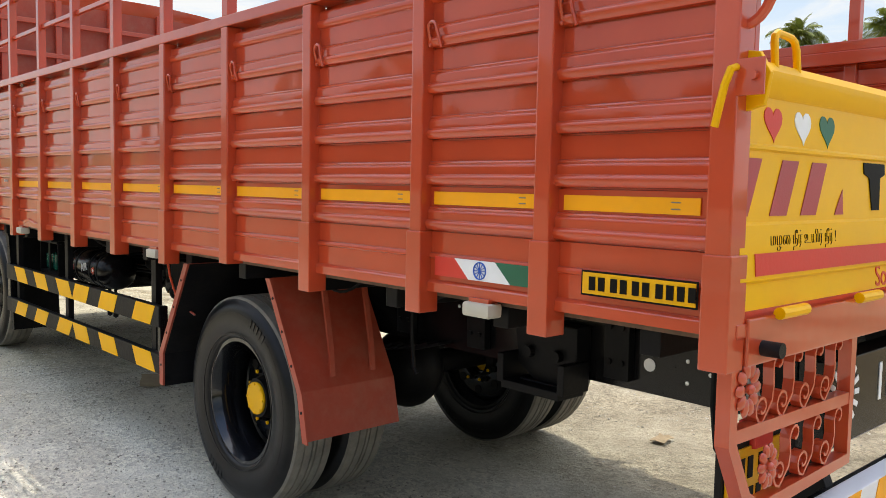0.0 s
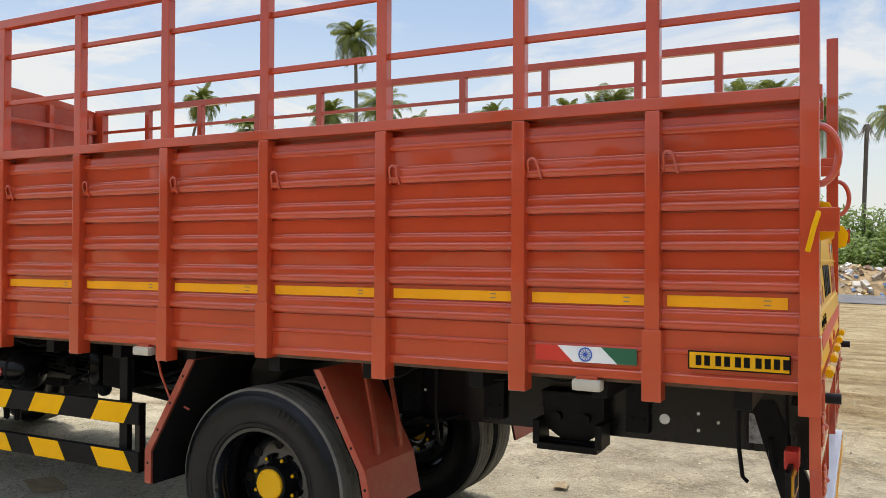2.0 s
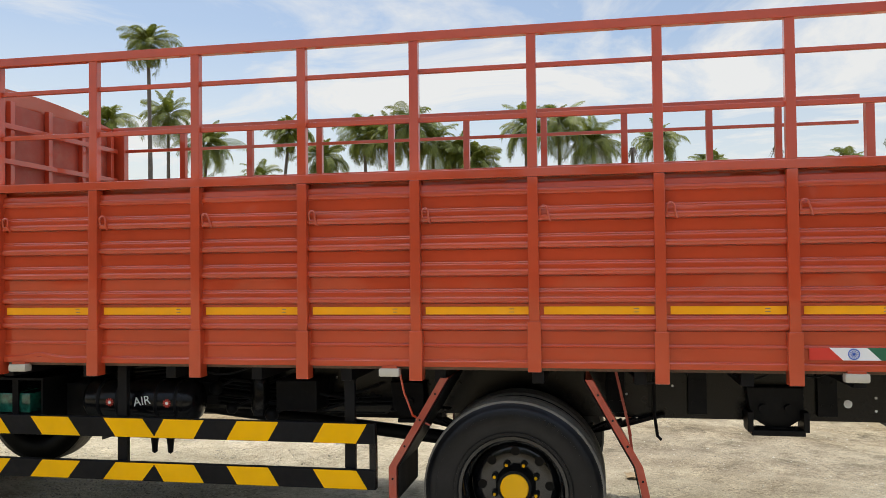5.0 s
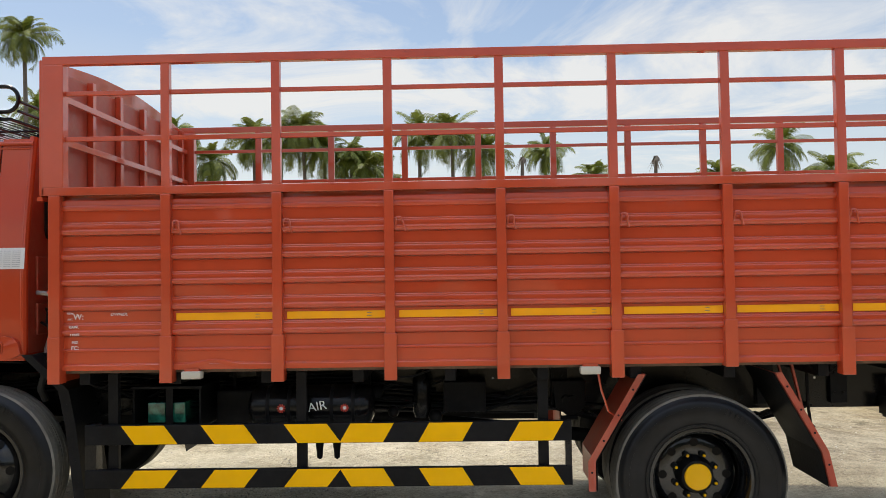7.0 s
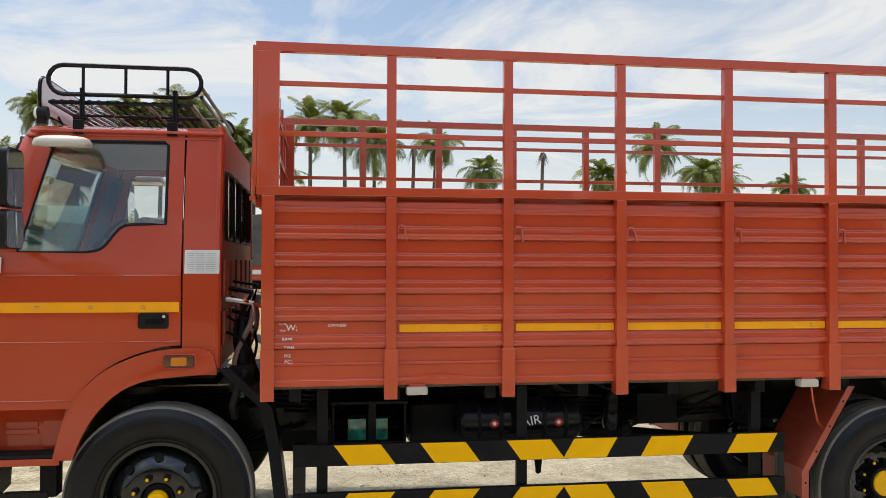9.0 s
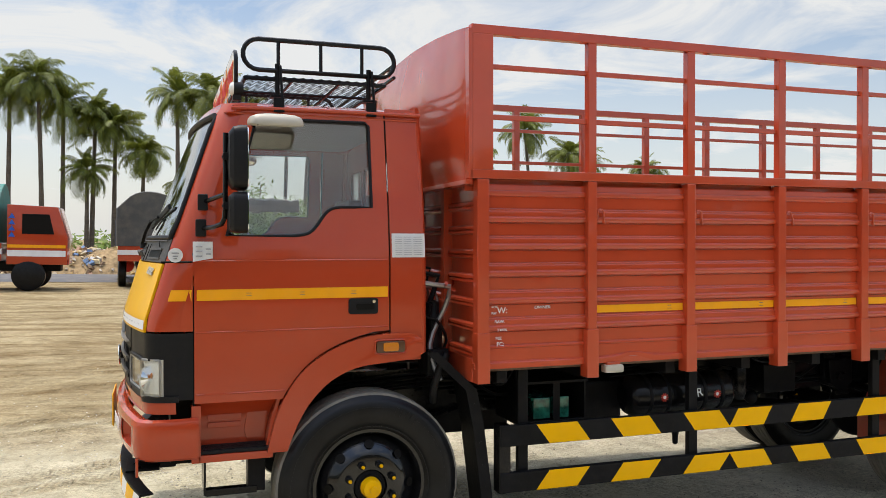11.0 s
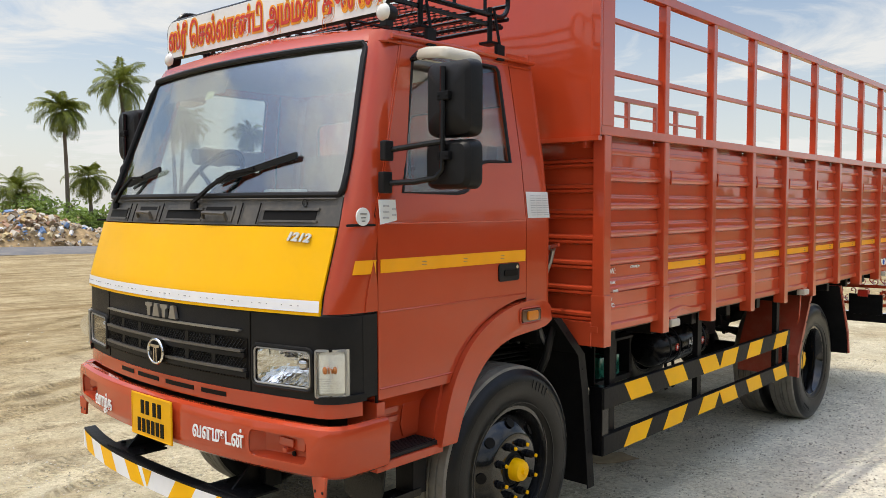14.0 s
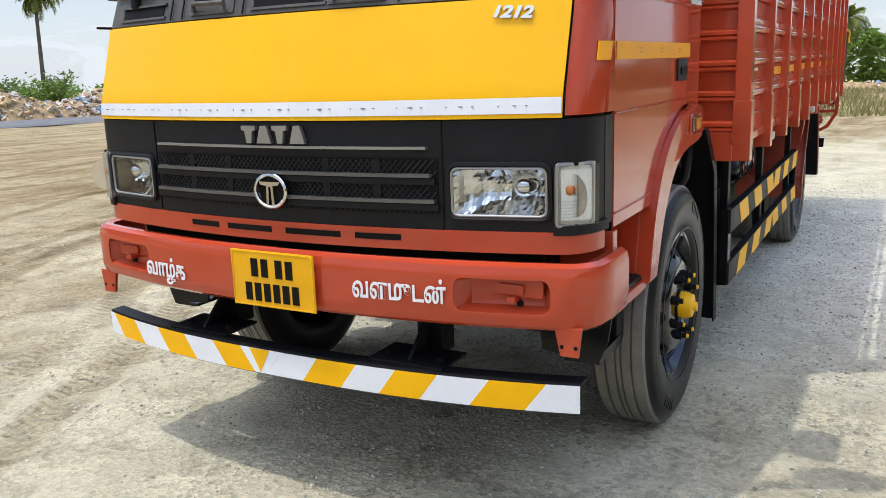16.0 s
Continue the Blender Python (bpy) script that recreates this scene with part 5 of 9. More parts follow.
def wheel(x, y, z, w, R, dish, hub_out, front, flip=False):
    """Wheel thing > tyre, rim, hub, cap, nuts. The outer face looks along -x unless flipped."""
    m = at(x, y, z, 0, 0, 180 if flip else 0)
    wh = new("wheel"); wh.parent = truck; wh.matrix_local = m; wh.empty_display_size = 0.2
    wh["label"] = "black steel disc wheel with dusty tyre and yellow hub cap"
    part("tyre", tyre_mesh(w, R), None, wh, "worn dusty black tyre")
    part("rim", rim_mesh(dish, w), None, wh)
    h = w / 2
    dx = -h * 0.80 + dish
    b = bmesh.new()
    if front:
        lathe(b, [(dx + 0.022, 0.078), (dx + 0.010, 0.076), (dx + 0.006, 0.062), (dx - 0.004, 0.060), (dx - 0.006, 0.001)], 32)
    else:
        lathe(b, [(dx + 0.03, 0.115), (dx - 0.02, 0.100), (dx - 0.04, 0.092), (hub_out + 0.012, 0.088), (hub_out + 0.008, 0.001)], 32)
    part("hub", b, BLACKDULL, wh, smooth=True)
    b = bmesh.new()
    if front:
        lathe(b, [(dx + 0.004, 0.052), (hub_out + 0.022, 0.050), (hub_out + 0.004, 0.043), (hub_out, 0.030), (hub_out - 0.001, 0.001)], 24)
        lathe(b, [(hub_out, 0.018), (hub_out - 0.012, 0.016), (hub_out - 0.013, 0.001)], 12)
    else:
        lathe(b, [(hub_out + 0.012, 0.074), (hub_out + 0.003, 0.074), (hub_out, 0.070), (hub_out, 0.001)], 28)
        for i in range(8):
            a = 2 * math.pi * i / 8
            lathe(b, [(hub_out + 0.003, 0.006), (hub_out - 0.004, 0.006), (hub_out - 0.005, 0.001)], 6, "x", (0, 0.066 * math.cos(a), 0.066 * math.sin(a)))
    part("hub_cap", b, YELLOW, wh, "yellow painted hub cap", smooth=True)
    rn = 0.118
    bn = bmesh.new()
    lathe(bn, [(0.0, 0.019), (-0.022, 0.018), (-0.024, 0.011), (-0.038, 0.010), (-0.039, 0.001)], 8)
    nut = finish(bn, "nut", BLACKDULL, False)
    bt = bmesh.new()
    lathe(bt, [(-0.0395, 0.0095), (-0.046, 0.0085), (-0.048, 0.001)], 8)
    tip = finish(bt, "nut_tip", YELLOW, False)
    for i in range(8):
        a = 2 * math.pi * (i + 0.5) / 8
        o = part("nut", nut, None, wh, m=at(dx, rn * math.cos(a), rn * math.sin(a)))
        part("nut_tip", tip, None, wh, m=at(dx, rn * math.cos(a), rn * math.sin(a)))
    # hand holes of the disc: shallow black cups paint the shade inside
    bh = bmesh.new()
    lathe(bh, [(-0.006, 0.0240), (-0.0045, 0.021), (-0.004, 0.001)], 14)
    hole = finish(bh, "hand_hole", INK_AND_SHADE)
    for i in range(8):
        a = 2 * math.pi * i / 8
        part("hand_hole", hole, None, wh, m=at(dx, 0, 0) @ Matrix.Rotation(a, 4, "X") @ (at(0.026, 0.203, 0, 0, 0, -36.0) if front else at(0, 0.178, 0)))
    return wh


R_T = 0.469
for s in (-1, 1):
    wheel(s * 0.882, 2.592, 0.469, 0.235, R_T, 0.155, -0.020, False, s > 0)
    wheel(s * 0.605, 2.592, 0.469, 0.235, R_T, 0.02, -0.05, False, s < 0)
    wheel(s * 0.866, 6.620, 0.552, 0.235, 0.463, -0.012, -0.160, True, s > 0)


# ---- mudguards ----
def bent_flap(line, x0, x1, flange, material, label, t=0.004, lining=0.0):
    """Sheet that runs across the wheel along a bent line in (y, z), with a flange along its outer edge."""
    bm = bmesh.new()
    for s0, s1 in ((x0, x1),):
        rows = [[bm.verts.new((x, y, z)) for y, z in line] for x in (s0, (s0 + s1) / 2, s1)]
        for A, B in zip(rows, rows[1:]):
            for i in range(len(line) - 1):
                bm.faces.new((A[i], A[i + 1], B[i + 1], B[i]))
    thicken(bm, t)
    f = part("mudguard", bm, material, truck, label, m=None)
    if lining:
        # black sheet added on the inner face, towards the wheel, as its shade
        bl = bmesh.new()
        rows = [[bl.verts.new((x, y + lining, z - 0.002)) for y, z in line] for x in (x0, x1)]
        for i in range(len(line) - 1):
            bl.faces.new((rows[0][i], rows[0][i + 1], rows[1][i + 1], rows[1][i]))
        thicken(bl, 0.002)
        part("tarred_lining", bl, BLACKDULL, f, "black sheet for the shade inside the mudguard")
    if flange:
        b = bmesh.new()
        poly = [(y + flange[0], z + flange[2]) for y, z in line] + [(y + flange[1], z) for y, z in reversed(line)]
        prism(b, poly, "x", x0 - 0.006, x0)
        part("flange", b, material, f)
        b = bmesh.new()
        for (ya, za), (yb, zb) in zip(line, line[1:]):
            for k in range(3 if abs(za - zb) > 0.3 else 1):
                u = (k + 0.6) / (3.4 if abs(za - zb) > 0.3 else 1.6)
                yy, zz = ya + (yb - ya) * u + (flange[0] + flange[1]) / 2, za + (zb - za) * u
                lathe(b, [(x0 - 0.0085, 0.0005), (x0 - 0.0085, 0.006), (x0 - 0.005, 0.006)], 8, "x", (0, yy, zz))
        tagged(part("rivet", b, BLACKDULL, f), kind="stuff")
    return f


for s in (-1, 1):
    X = lambda d: s * d
    bent_flap([(2.905, 1.060), (3.180, 0.600), (3.180, 0.440)], X(1.065), X(0.60), (0.040, 0.0, 0.0), RED_DUSTY, "dusty red folded rear mudguard", lining=-0.010)
    rear_flap = bent_flap([(2.215, 1.060), (1.980, 0.640), (1.940, 0.455)], X(1.065), X(0.595), (0.0, -0.034, 0.0), RED_DUSTY, "dusty red folded rear mudguard", lining=0.010)
    b = bmesh.new()
    for xx in (0.90, 0.70):
        tube(b, [(X(xx), 2.07, 1.10), (X(xx), 2.005, 0.80), (X(xx), 1.99, 0.68)], 0, flat=(0.022, 0.012))
    part("stay", b, RED_DUSTY, rear_flap)
    bent_flap([(6.285, 1.200), (6.075, 1.00), (6.035, 0.80), (5.985, 0.40), (5.975, 0.31)], X(0.985), X(0.66), (0.05, -0.01, 0.0), BLACKDULL, "black rubber front mud flap")
    bent_flap([(7.03, 0.78), (6.97, 0.95), (6.86, 1.08), (6.70, 1.145), (6.50, 1.155), (6.36, 1.15)], X(0.93), X(0.60), None, BLACKDULL, "black front wheel arch liner")


# ---- striped side guard ----
def side_guard(s):
    b = bmesh.new()
    X = lambda d: s * d
    box(b, X(0.95), X(1.030), 5.895, 5.958, 0.465, 0.816, 0.003)
    g = part("side_guard", b, BLACK, truck, "black side guard rails with yellow stripes")
    b = bmesh.new()
    box(b, X(0.99), X(1.030), 3.300, 3.335, 0.470, 0.811, 0.003)
    part("end_post", b, BLACK, g)
    for z0, z1 in ((0.705, 0.813), (0.468, 0.570)):
        b = bmesh.new()
        box(b, X(1.002), X(1.038), 3.30, 5.955, z0, z1, 0.004)
        part("rail", b, BLACKDULL, g)
        up = z0 > 0.6
        ys = [5.598, 5.159, 4.705, 4.408, 3.980, 3.492]
        for j, y in enumerate(ys):
            lean = (0.038 if j < 3 else -0.030) * (1 if up else -1)
            w = 0.118
            b = bmesh.new()
            prism(b, [(y + w + lean, z1 - 0.003), (y - w + lean, z1 - 0.003), (y - w - lean, z0 + 0.003), (y + w - lean, z0 + 0.003)], "x", X(1.0400), X(1.0384))
            part("yellow_stripe", b, YGUARD, g, "yellow slanted reflective stripe")
    for y in (5.812, 4.770, 3.449):
        b = bmesh.new()
        box(b, X(0.965), X(1.0), y - 0.028, y + 0.028, 0.50, 1.09, 0.003)
        part("upright", b, BLACKDULL, g)
    return g


for s in (-1, 1):
    side_guard(s)

# ---- the cab ----
def lerp_table(tab, v):
    if v <= tab[0][0]:
        return tab[0][1]
    for (a, p), (b_, q) in zip(tab, tab[1:]):
        if v <= b_:
            return p + (q - p) * (v - a) / (b_ - a)
    return tab[-1][1]


YC = [(0.90, 7.770), (1.04, 7.775), (1.33, 7.775), (1.40, 7.768), (1.66, 7.690), (1.76, 7.655), (2.36, 7.430), (2.42, 7.390)]
HW = [(0.70, 0.958), (1.66, 0.958), (1.93, 0.928), (2.36, 0.856), (2.46, 0.835)]


def half(z):
    return lerp_table(HW, z)


def front_y(x, z):
    return lerp_table(YC, z) - 0.118 * (abs(x) / 0.9) ** 2


CORNER = 0.095


def plan(s, z):
    """Outline of the cab at height z on the -x side: s 0..1 front from the middle, 1..2 the corner."""
    w = half(z)
    xc = w - CORNER
    if s <= 1:
        x = xc * s
        return -x, front_y(x, z)
    u = min(s, 2) - 1
    y0 = front_y(xc, z)
    slope = 0.118 * 2 * xc / 0.81
    p0, p1, p2 = Vector((xc, y0)), Vector((w, y0 - slope * CORNER * 0.9)), Vector((w, y0 - 0.165))
    p = p0 * (1 - u) ** 2 + p1 * 2 * u * (1 - u) + p2 * u * u
    return -p.x, p.y


def corner_end(z):
    return plan(2, z)[1]


def wrap(s0, s1, z0, z1, ns=10, nz=4, out=0.0, thick=0.006, mirror=False, both=False):
    """A shell piece over the cab's front and corner between two heights; s may be a number or a function of z."""
    bm = bmesh.new()
    f0 = s0 if callable(s0) else (lambda z: s0)
    f1 = s1 if callable(s1) else (lambda z: s1)
    rows = []
    for j in range(nz + 1):
        z = z0 + (z1 - z0) * j / nz
        row = []
        for i in range(ns + 1):
            s = f0(z) + (f1(z) - f0(z)) * i / ns
            x, y = plan(abs(s), z)
            x2, y2 = plan(min(2, abs(s) + 0.02), z)
            x1, y1 = plan(max(0, abs(s) - 0.02), z)
            t = Vector((x2 - x1, y2 - y1)).normalized()
            nrm = Vector((t.y, -t.x))
            if nrm.dot(Vector((x, y - 7.0))) < 0:
                nrm = -nrm
            x, y = x + nrm.x * out, y + nrm.y * out
            row.append(bm.verts.new((x if s >= 0 else -x, y, z)))
        rows.append(row)
    for A, B in zip(rows, rows[1:]):
        for i in range(ns):
            bm.faces.new((A[i], A[i + 1], B[i + 1], B[i]))
    bmesh.ops.remove_doubles(bm, verts=bm.verts[:], dist=1e-5)
    bmesh.ops.recalc_face_normals(bm, faces=bm.faces[:])
    cx = sum((f.normal.y for f in bm.faces), 0)
    if cx < 0:
        bmesh.ops.reverse_faces(bm, faces=bm.faces[:])
    if thick:
        thicken(bm, thick)
    return bm


def side_fn(sign, out=0.0):
    return lambda u, v: Vector((sign * (half(v) + out), u, v))


ZC = (1.2, 1.66, 1.75, 1.84, 1.93, 2.04, 2.15, 2.26, 2.36)

b = bmesh.new()
box(b, -0.93, 0.93, 6.345, 7.30, 1.16, 1.20, 0.005)
cab = part("cab", b, RED_CAB, truck, "glossy red lorry cab with yellow front flap")

# roof: crowned, with rolled edges
def roof():
    bm = bmesh.new()
    rows = []
    nu, nv = 16, 14
    for j in range(nv + 1):
        v = j / nv
        row = []
        for i in range(nu + 1):
            u = -1 + 2 * i / nu
            x = 0.862 * u
            yf = front_y(x, 2.375) - 0.02
            y = 6.345 + (yf - 6.345) * v
            edge = max(abs(u) ** 6, max(0, (v - 0.5) * 2) ** 7, max(0, (0.5 - v) * 2) ** 12)
            row.append(bm.verts.new((x, y, 2.490 - 0.030 * u * u - 0.085 * edge)))
        rows.append(row)
    for A, B in zip(rows, rows[1:]):
        for i in range(nu):
            bm.faces.new((A[i], A[i + 1], B[i + 1], B[i]))
    bmesh.ops.recalc_face_normals(bm, faces=bm.faces[:])
    if sum(f.normal.z for f in bm.faces) < 0:
        bmesh.ops.reverse_faces(bm, faces=bm.faces[:])
    thicken(bm, 0.008)
    return bm


part("roof", roof(), RED_CAB, cab, "red roof with rolled edges", smooth=True)
for s in (-1, 1):
    b = bmesh.new()
    pts = [(s * (half(2.40) + 0.010), y, 2.402 - 0.010 * max(0, (y - 7.1) * 3)) for y in (6.33, 6.6, 6.9, 7.15, 7.27)]
    tube(b, pts, 0.011, 8)
    part("rain_gutter", b, RED_CAB, cab)

WS0, WS1 = 1.775, 2.368
# windscreen header and pillars
part("header", wrap(-1.2, 1.2, 2.376, 2.428, 24, 3), RED_CAB, cab, smooth=True)
for sg in (1, -1):
    part("pillar", wrap(lambda z: sg * 1.16, lambda z: sg * 1.999, 1.345, 2.425, 10, 16), RED_CAB, cab, smooth=True)
for sg in (-1, 1):
    # strip between the corner and the door's front edge
    b = bmesh.new()
    zz = [1.345 + 0.09 * i for i in range(13)]
    front = [(corner_end(z) + 0.014, z) for z in zz]
    back = [(lerp_table([(1.0, 7.452), (1.70, 7.452), (2.425, 7.205)], z), z) for z in reversed(zz)]
    sheet(b, front + back, [], side_fn(sg), ZC, (), 0.006)
    part("pillar_side", b, RED_CAB, cab, smooth=True)
    # upper rear quarter
    b = bmesh.new()
    sheet(b, [(6.345, 1.225), (6.345, 2.43), (6.512, 2.43), (6.512, 1.305), (6.42, 1.30)], [], side_fn(sg), ZC, (), 0.006)
    part("rear_quarter", b, RED_CAB, cab, smooth=True)
    b = bmesh.new()
    tube(b, [(sg * (half(z) - 0.022), 6.348, z) for z in (1.20, 1.66, 1.93, 2.36, 2.44)], 0.024, 10)
    part("rear_corner", b, RED_CAB, cab, smooth=True)
# back wall with two windows
b = bmesh.new()
holes = [rounded(-0.72, -0.40, 1.86, 2.22, 0.05), rounded(-0.36, -0.04, 1.86, 2.22, 0.05), rounded(0.04, 0.36, 1.86, 2.22, 0.05), rounded(0.40, 0.72, 1.86, 2.22, 0.05)]
sheet(b, [(-0.93, 1.20), (0.93, 1.20), (0.93, 1.70), (0.83, 2.44), (-0.83, 2.44), (-0.93, 1.70)], holes, lambda u, v: Vector((u, 6.335, v)), (), (), 0.008)
part("back_wall", b, RED_DUSTY, cab, "dusty red back wall with small windows")
for x in (-0.75, -0.45, -0.15, 0.15, 0.45, 0.75):
    b = bmesh.new()
    for z0, z1 in ((1.30, 1.48), (1.55, 1.75)):
        box(b, x - 0.09, x + 0.09, 6.315, 6.332, z0, z1, 0.006)
    part("pressed_panel", b, RED_DUSTY, cab)
for x in (-0.56, -0.20, 0.20, 0.56):
    b = bmesh.new()
    box(b, x - 0.165, x + 0.165, 6.333, 6.337, 1.855, 2.225)
    part("rear_pane", b, PANE, cab, "small rear window pane").visible_shadow = False
    b = bmesh.new()
    lp = rounded(x - 0.163, x + 0.163, 1.857, 2.223, 0.05)
    tube(b, [(u, 6.328, v) for u, v in lp], 0.010, 6, closed=True)
    part("rubber_seal", b, PLASTIC, cab, smooth=True)


# doors
WIN = [(7.300, 1.785)] + eased([(6.985, 1.785), (6.925, 1.792), (6.885, 1.820), (6.845, 1.880), (6.815, 1.912), (6.775, 1.925), (6.70, 1.926)], 1) + [(6.602, 1.926), (6.602, 2.335), (6.62, 2.352), (7.125, 2.350), (7.16, 2.325)]


def door(sg):
    b = bmesh.new()
    ol = [(7.446, 1.010), (7.446, 1.70), (7.205, 2.395), (6.522, 2.405), (6.520, 1.318)] + eased([(6.60, 1.312), (6.713, 1.284), (6.846, 1.228), (6.951, 1.148), (7.029, 1.042), (7.045, 1.010)])
    sheet(b, ol, [WIN], side_fn(sg, 0.003), ZC + (1.335, 1.345), (), 0.018)
    d = part("door", b, RED_CAB, truck, "red cab door with yellow stripe and stepped window", smooth=True)
    # pressed crease lines
    b = bmesh.new()
    for z in (1.668, 1.338):
        tube(b, [(sg * (half(z) + 0.004), 7.44, z), (sg * (half(z) + 0.004), 6.53, z)], 0.0035, 5)
    tube(b, [(sg * (half(1.05) + 0.003), 7.44, 1.050), (sg * (half(1.05) + 0.003), 7.035, 1.050)], 0.0040, 5)
    part("crease", b, RED_CAB, d)
    b = bmesh.new()
    sheet(b, [(u + (0.01 if u > 6.9 else -0.004), v) for u, v in WIN], [], side_fn(sg, -0.008), ZC, (), 0.003)
    part("window_pane", b, PANE, d, "tinted side window pane").visible_shadow = False
    b = bmesh.new()
    tube(b, [(sg * (half(v) + 0.002), u, v) for u, v in WIN], 0.008, 6, closed=True)
    part("window_seal", b, PLASTIC, d, "black rubber window seal", smooth=True)
    b = bmesh.new()
    sheet(b, [(7.435, 1.484), (7.435, 1.535), (6.528, 1.535), (6.528, 1.484)], [], side_fn(sg, 0.0055), (), (), 0.002)
    part("yellow_stripe", b, YTAPE, d, "yellow reflective stripe")
    b = bmesh.new()
    for y in (7.2, 6.95, 6.7):
        for dz in (-0.006, 0.006):
            box(b, sg * (half(1.5) + 0.0078), sg * (half(1.5) + 0.0062), y - 0.012, y + 0.012, 1.509 + dz, 1.511 + dz)
    tagged(part("tape_mark", b, INK, d), kind="stuff")
    # sunk handle
    b = bmesh.new()
    lp = rounded(6.578, 6.726, 1.402, 1.480, 0.014)
    prism(b, lp, "x", sg * (0.958 + 0.010), sg * (0.958 + 0.002), 0.002)
    h = part("door_handle", b, PLASTIC, d, "black plastic door handle")
    b = bmesh.new()
    prism(b, rounded(6.598, 6.690, 1.424, 1.452, 0.008), "x", sg * 0.9720, sg * 0.967)
    part("handle_grip", b, INK_AND_SHADE, d)
    b = bmesh.new()
    lathe(b, [(sg * 0.972, 0.001), (sg * 0.972, 0.008), (sg * 0.966, 0.008)], 12, "x", (0, 6.600, 1.463))
    part("lock", b, CHROME, d, "chrome lock")
    # dark line round the door
    b = bmesh.new()
    tube(b, [(sg * (half(v) - 0.006), u, v) for u, v in [(7.4495, 1.0), (7.4495, 1.70), (7.2095, 2.395)]], 0.006, 5)
    tube(b, [(sg * (half(v) - 0.006), u, v) for u, v in [(6.5165, 2.40), (6.5165, 1.31)]], 0.006, 5)
    tube(b, [(sg * (half(v) - 0.006), u, v) for u, v in [(7.452, 1.6635), (7.590, 1.6635)]], 0.005, 5)
    part("door_gap", b, INK_AND_SHADE, d)
    return d


for sg in (-1, 1):
    door(sg)
# yellow stripe carried round the cab's corner
for sg in (-1, 1):
    part("yellow_stripe", wrap(sg * 1.62, sg * 1.999, 1.484, 1.535, 8, 1, 0.004, 0.002), YTAPE, cab, "yellow reflective stripe", smooth=True)
    b = bmesh.new()
    sheet(b, [(7.458, 1.484), (7.458, 1.535), (corner_end(1.535) + 0.014, 1.535), (corner_end(1.484) + 0.014, 1.484)], [], side_fn(sg, 0.004), (), (), 0.002)
    part("yellow_stripe", b, YTAPE, cab, "yellow reflective stripe")
# stickers on the near side
b = bmesh.new()
sheet(b, [(7.452, 1.665), (7.452, 1.757), (7.364, 1.757), (7.364, 1.680)], [], side_fn(-1, 0.0235), (), (), 0.002)
st = part("sticker", b, PAPER, truck, "square white sticker")
bars("print", [(-0.035, 0.022, 0.03), (-0.035, 0.0, 0.03), (-0.035, -0.022, 0.03), (0.01, 0.01, 0.022), (0.01, -0.012, 0.022)], 0.007, INKPALE, facing("side", -0.982, 7.405, 1.712), st)
b = bmesh.new()
x, y = plan(1.9, 1.69)
lathe(b, [(-0.971, 0.001), (-0.971, 0.033), (-0.966, 0.033)], 24, "x", (0, 7.528, 1.695))
st = part("sticker", b, PAPER, truck, "round white sticker")
bars("print", [(-0.016, 0.01, 0.032), (-0.012, -0.004, 0.024), (-0.008, -0.016, 0.016)], 0.004, INK, facing("side", -0.9712, 7.528, 1.695), st)
b = bmesh.new()
sheet(b, [(6.504, 1.678), (6.504, 1.797), (6.333, 1.797), (6.333, 1.678)], [], side_fn(-1, 0.004), (1.7, 1.75), (), 0.002)
st = part("sticker", b, PAPER, truck, "printed white sticker sheet")
rows = []
for k in range(9):
    rows += [(-0.072, 0.044 - 0.011 * k, 0.035), (-0.028, 0.044 - 0.011 * k, 0.04), (0.022, 0.044 - 0.011 * k, 0.045)]
bars("print", rows, 0.0024, INKPALE, facing("side", -0.9645, 6.418, 1.735, 0, -7), st)

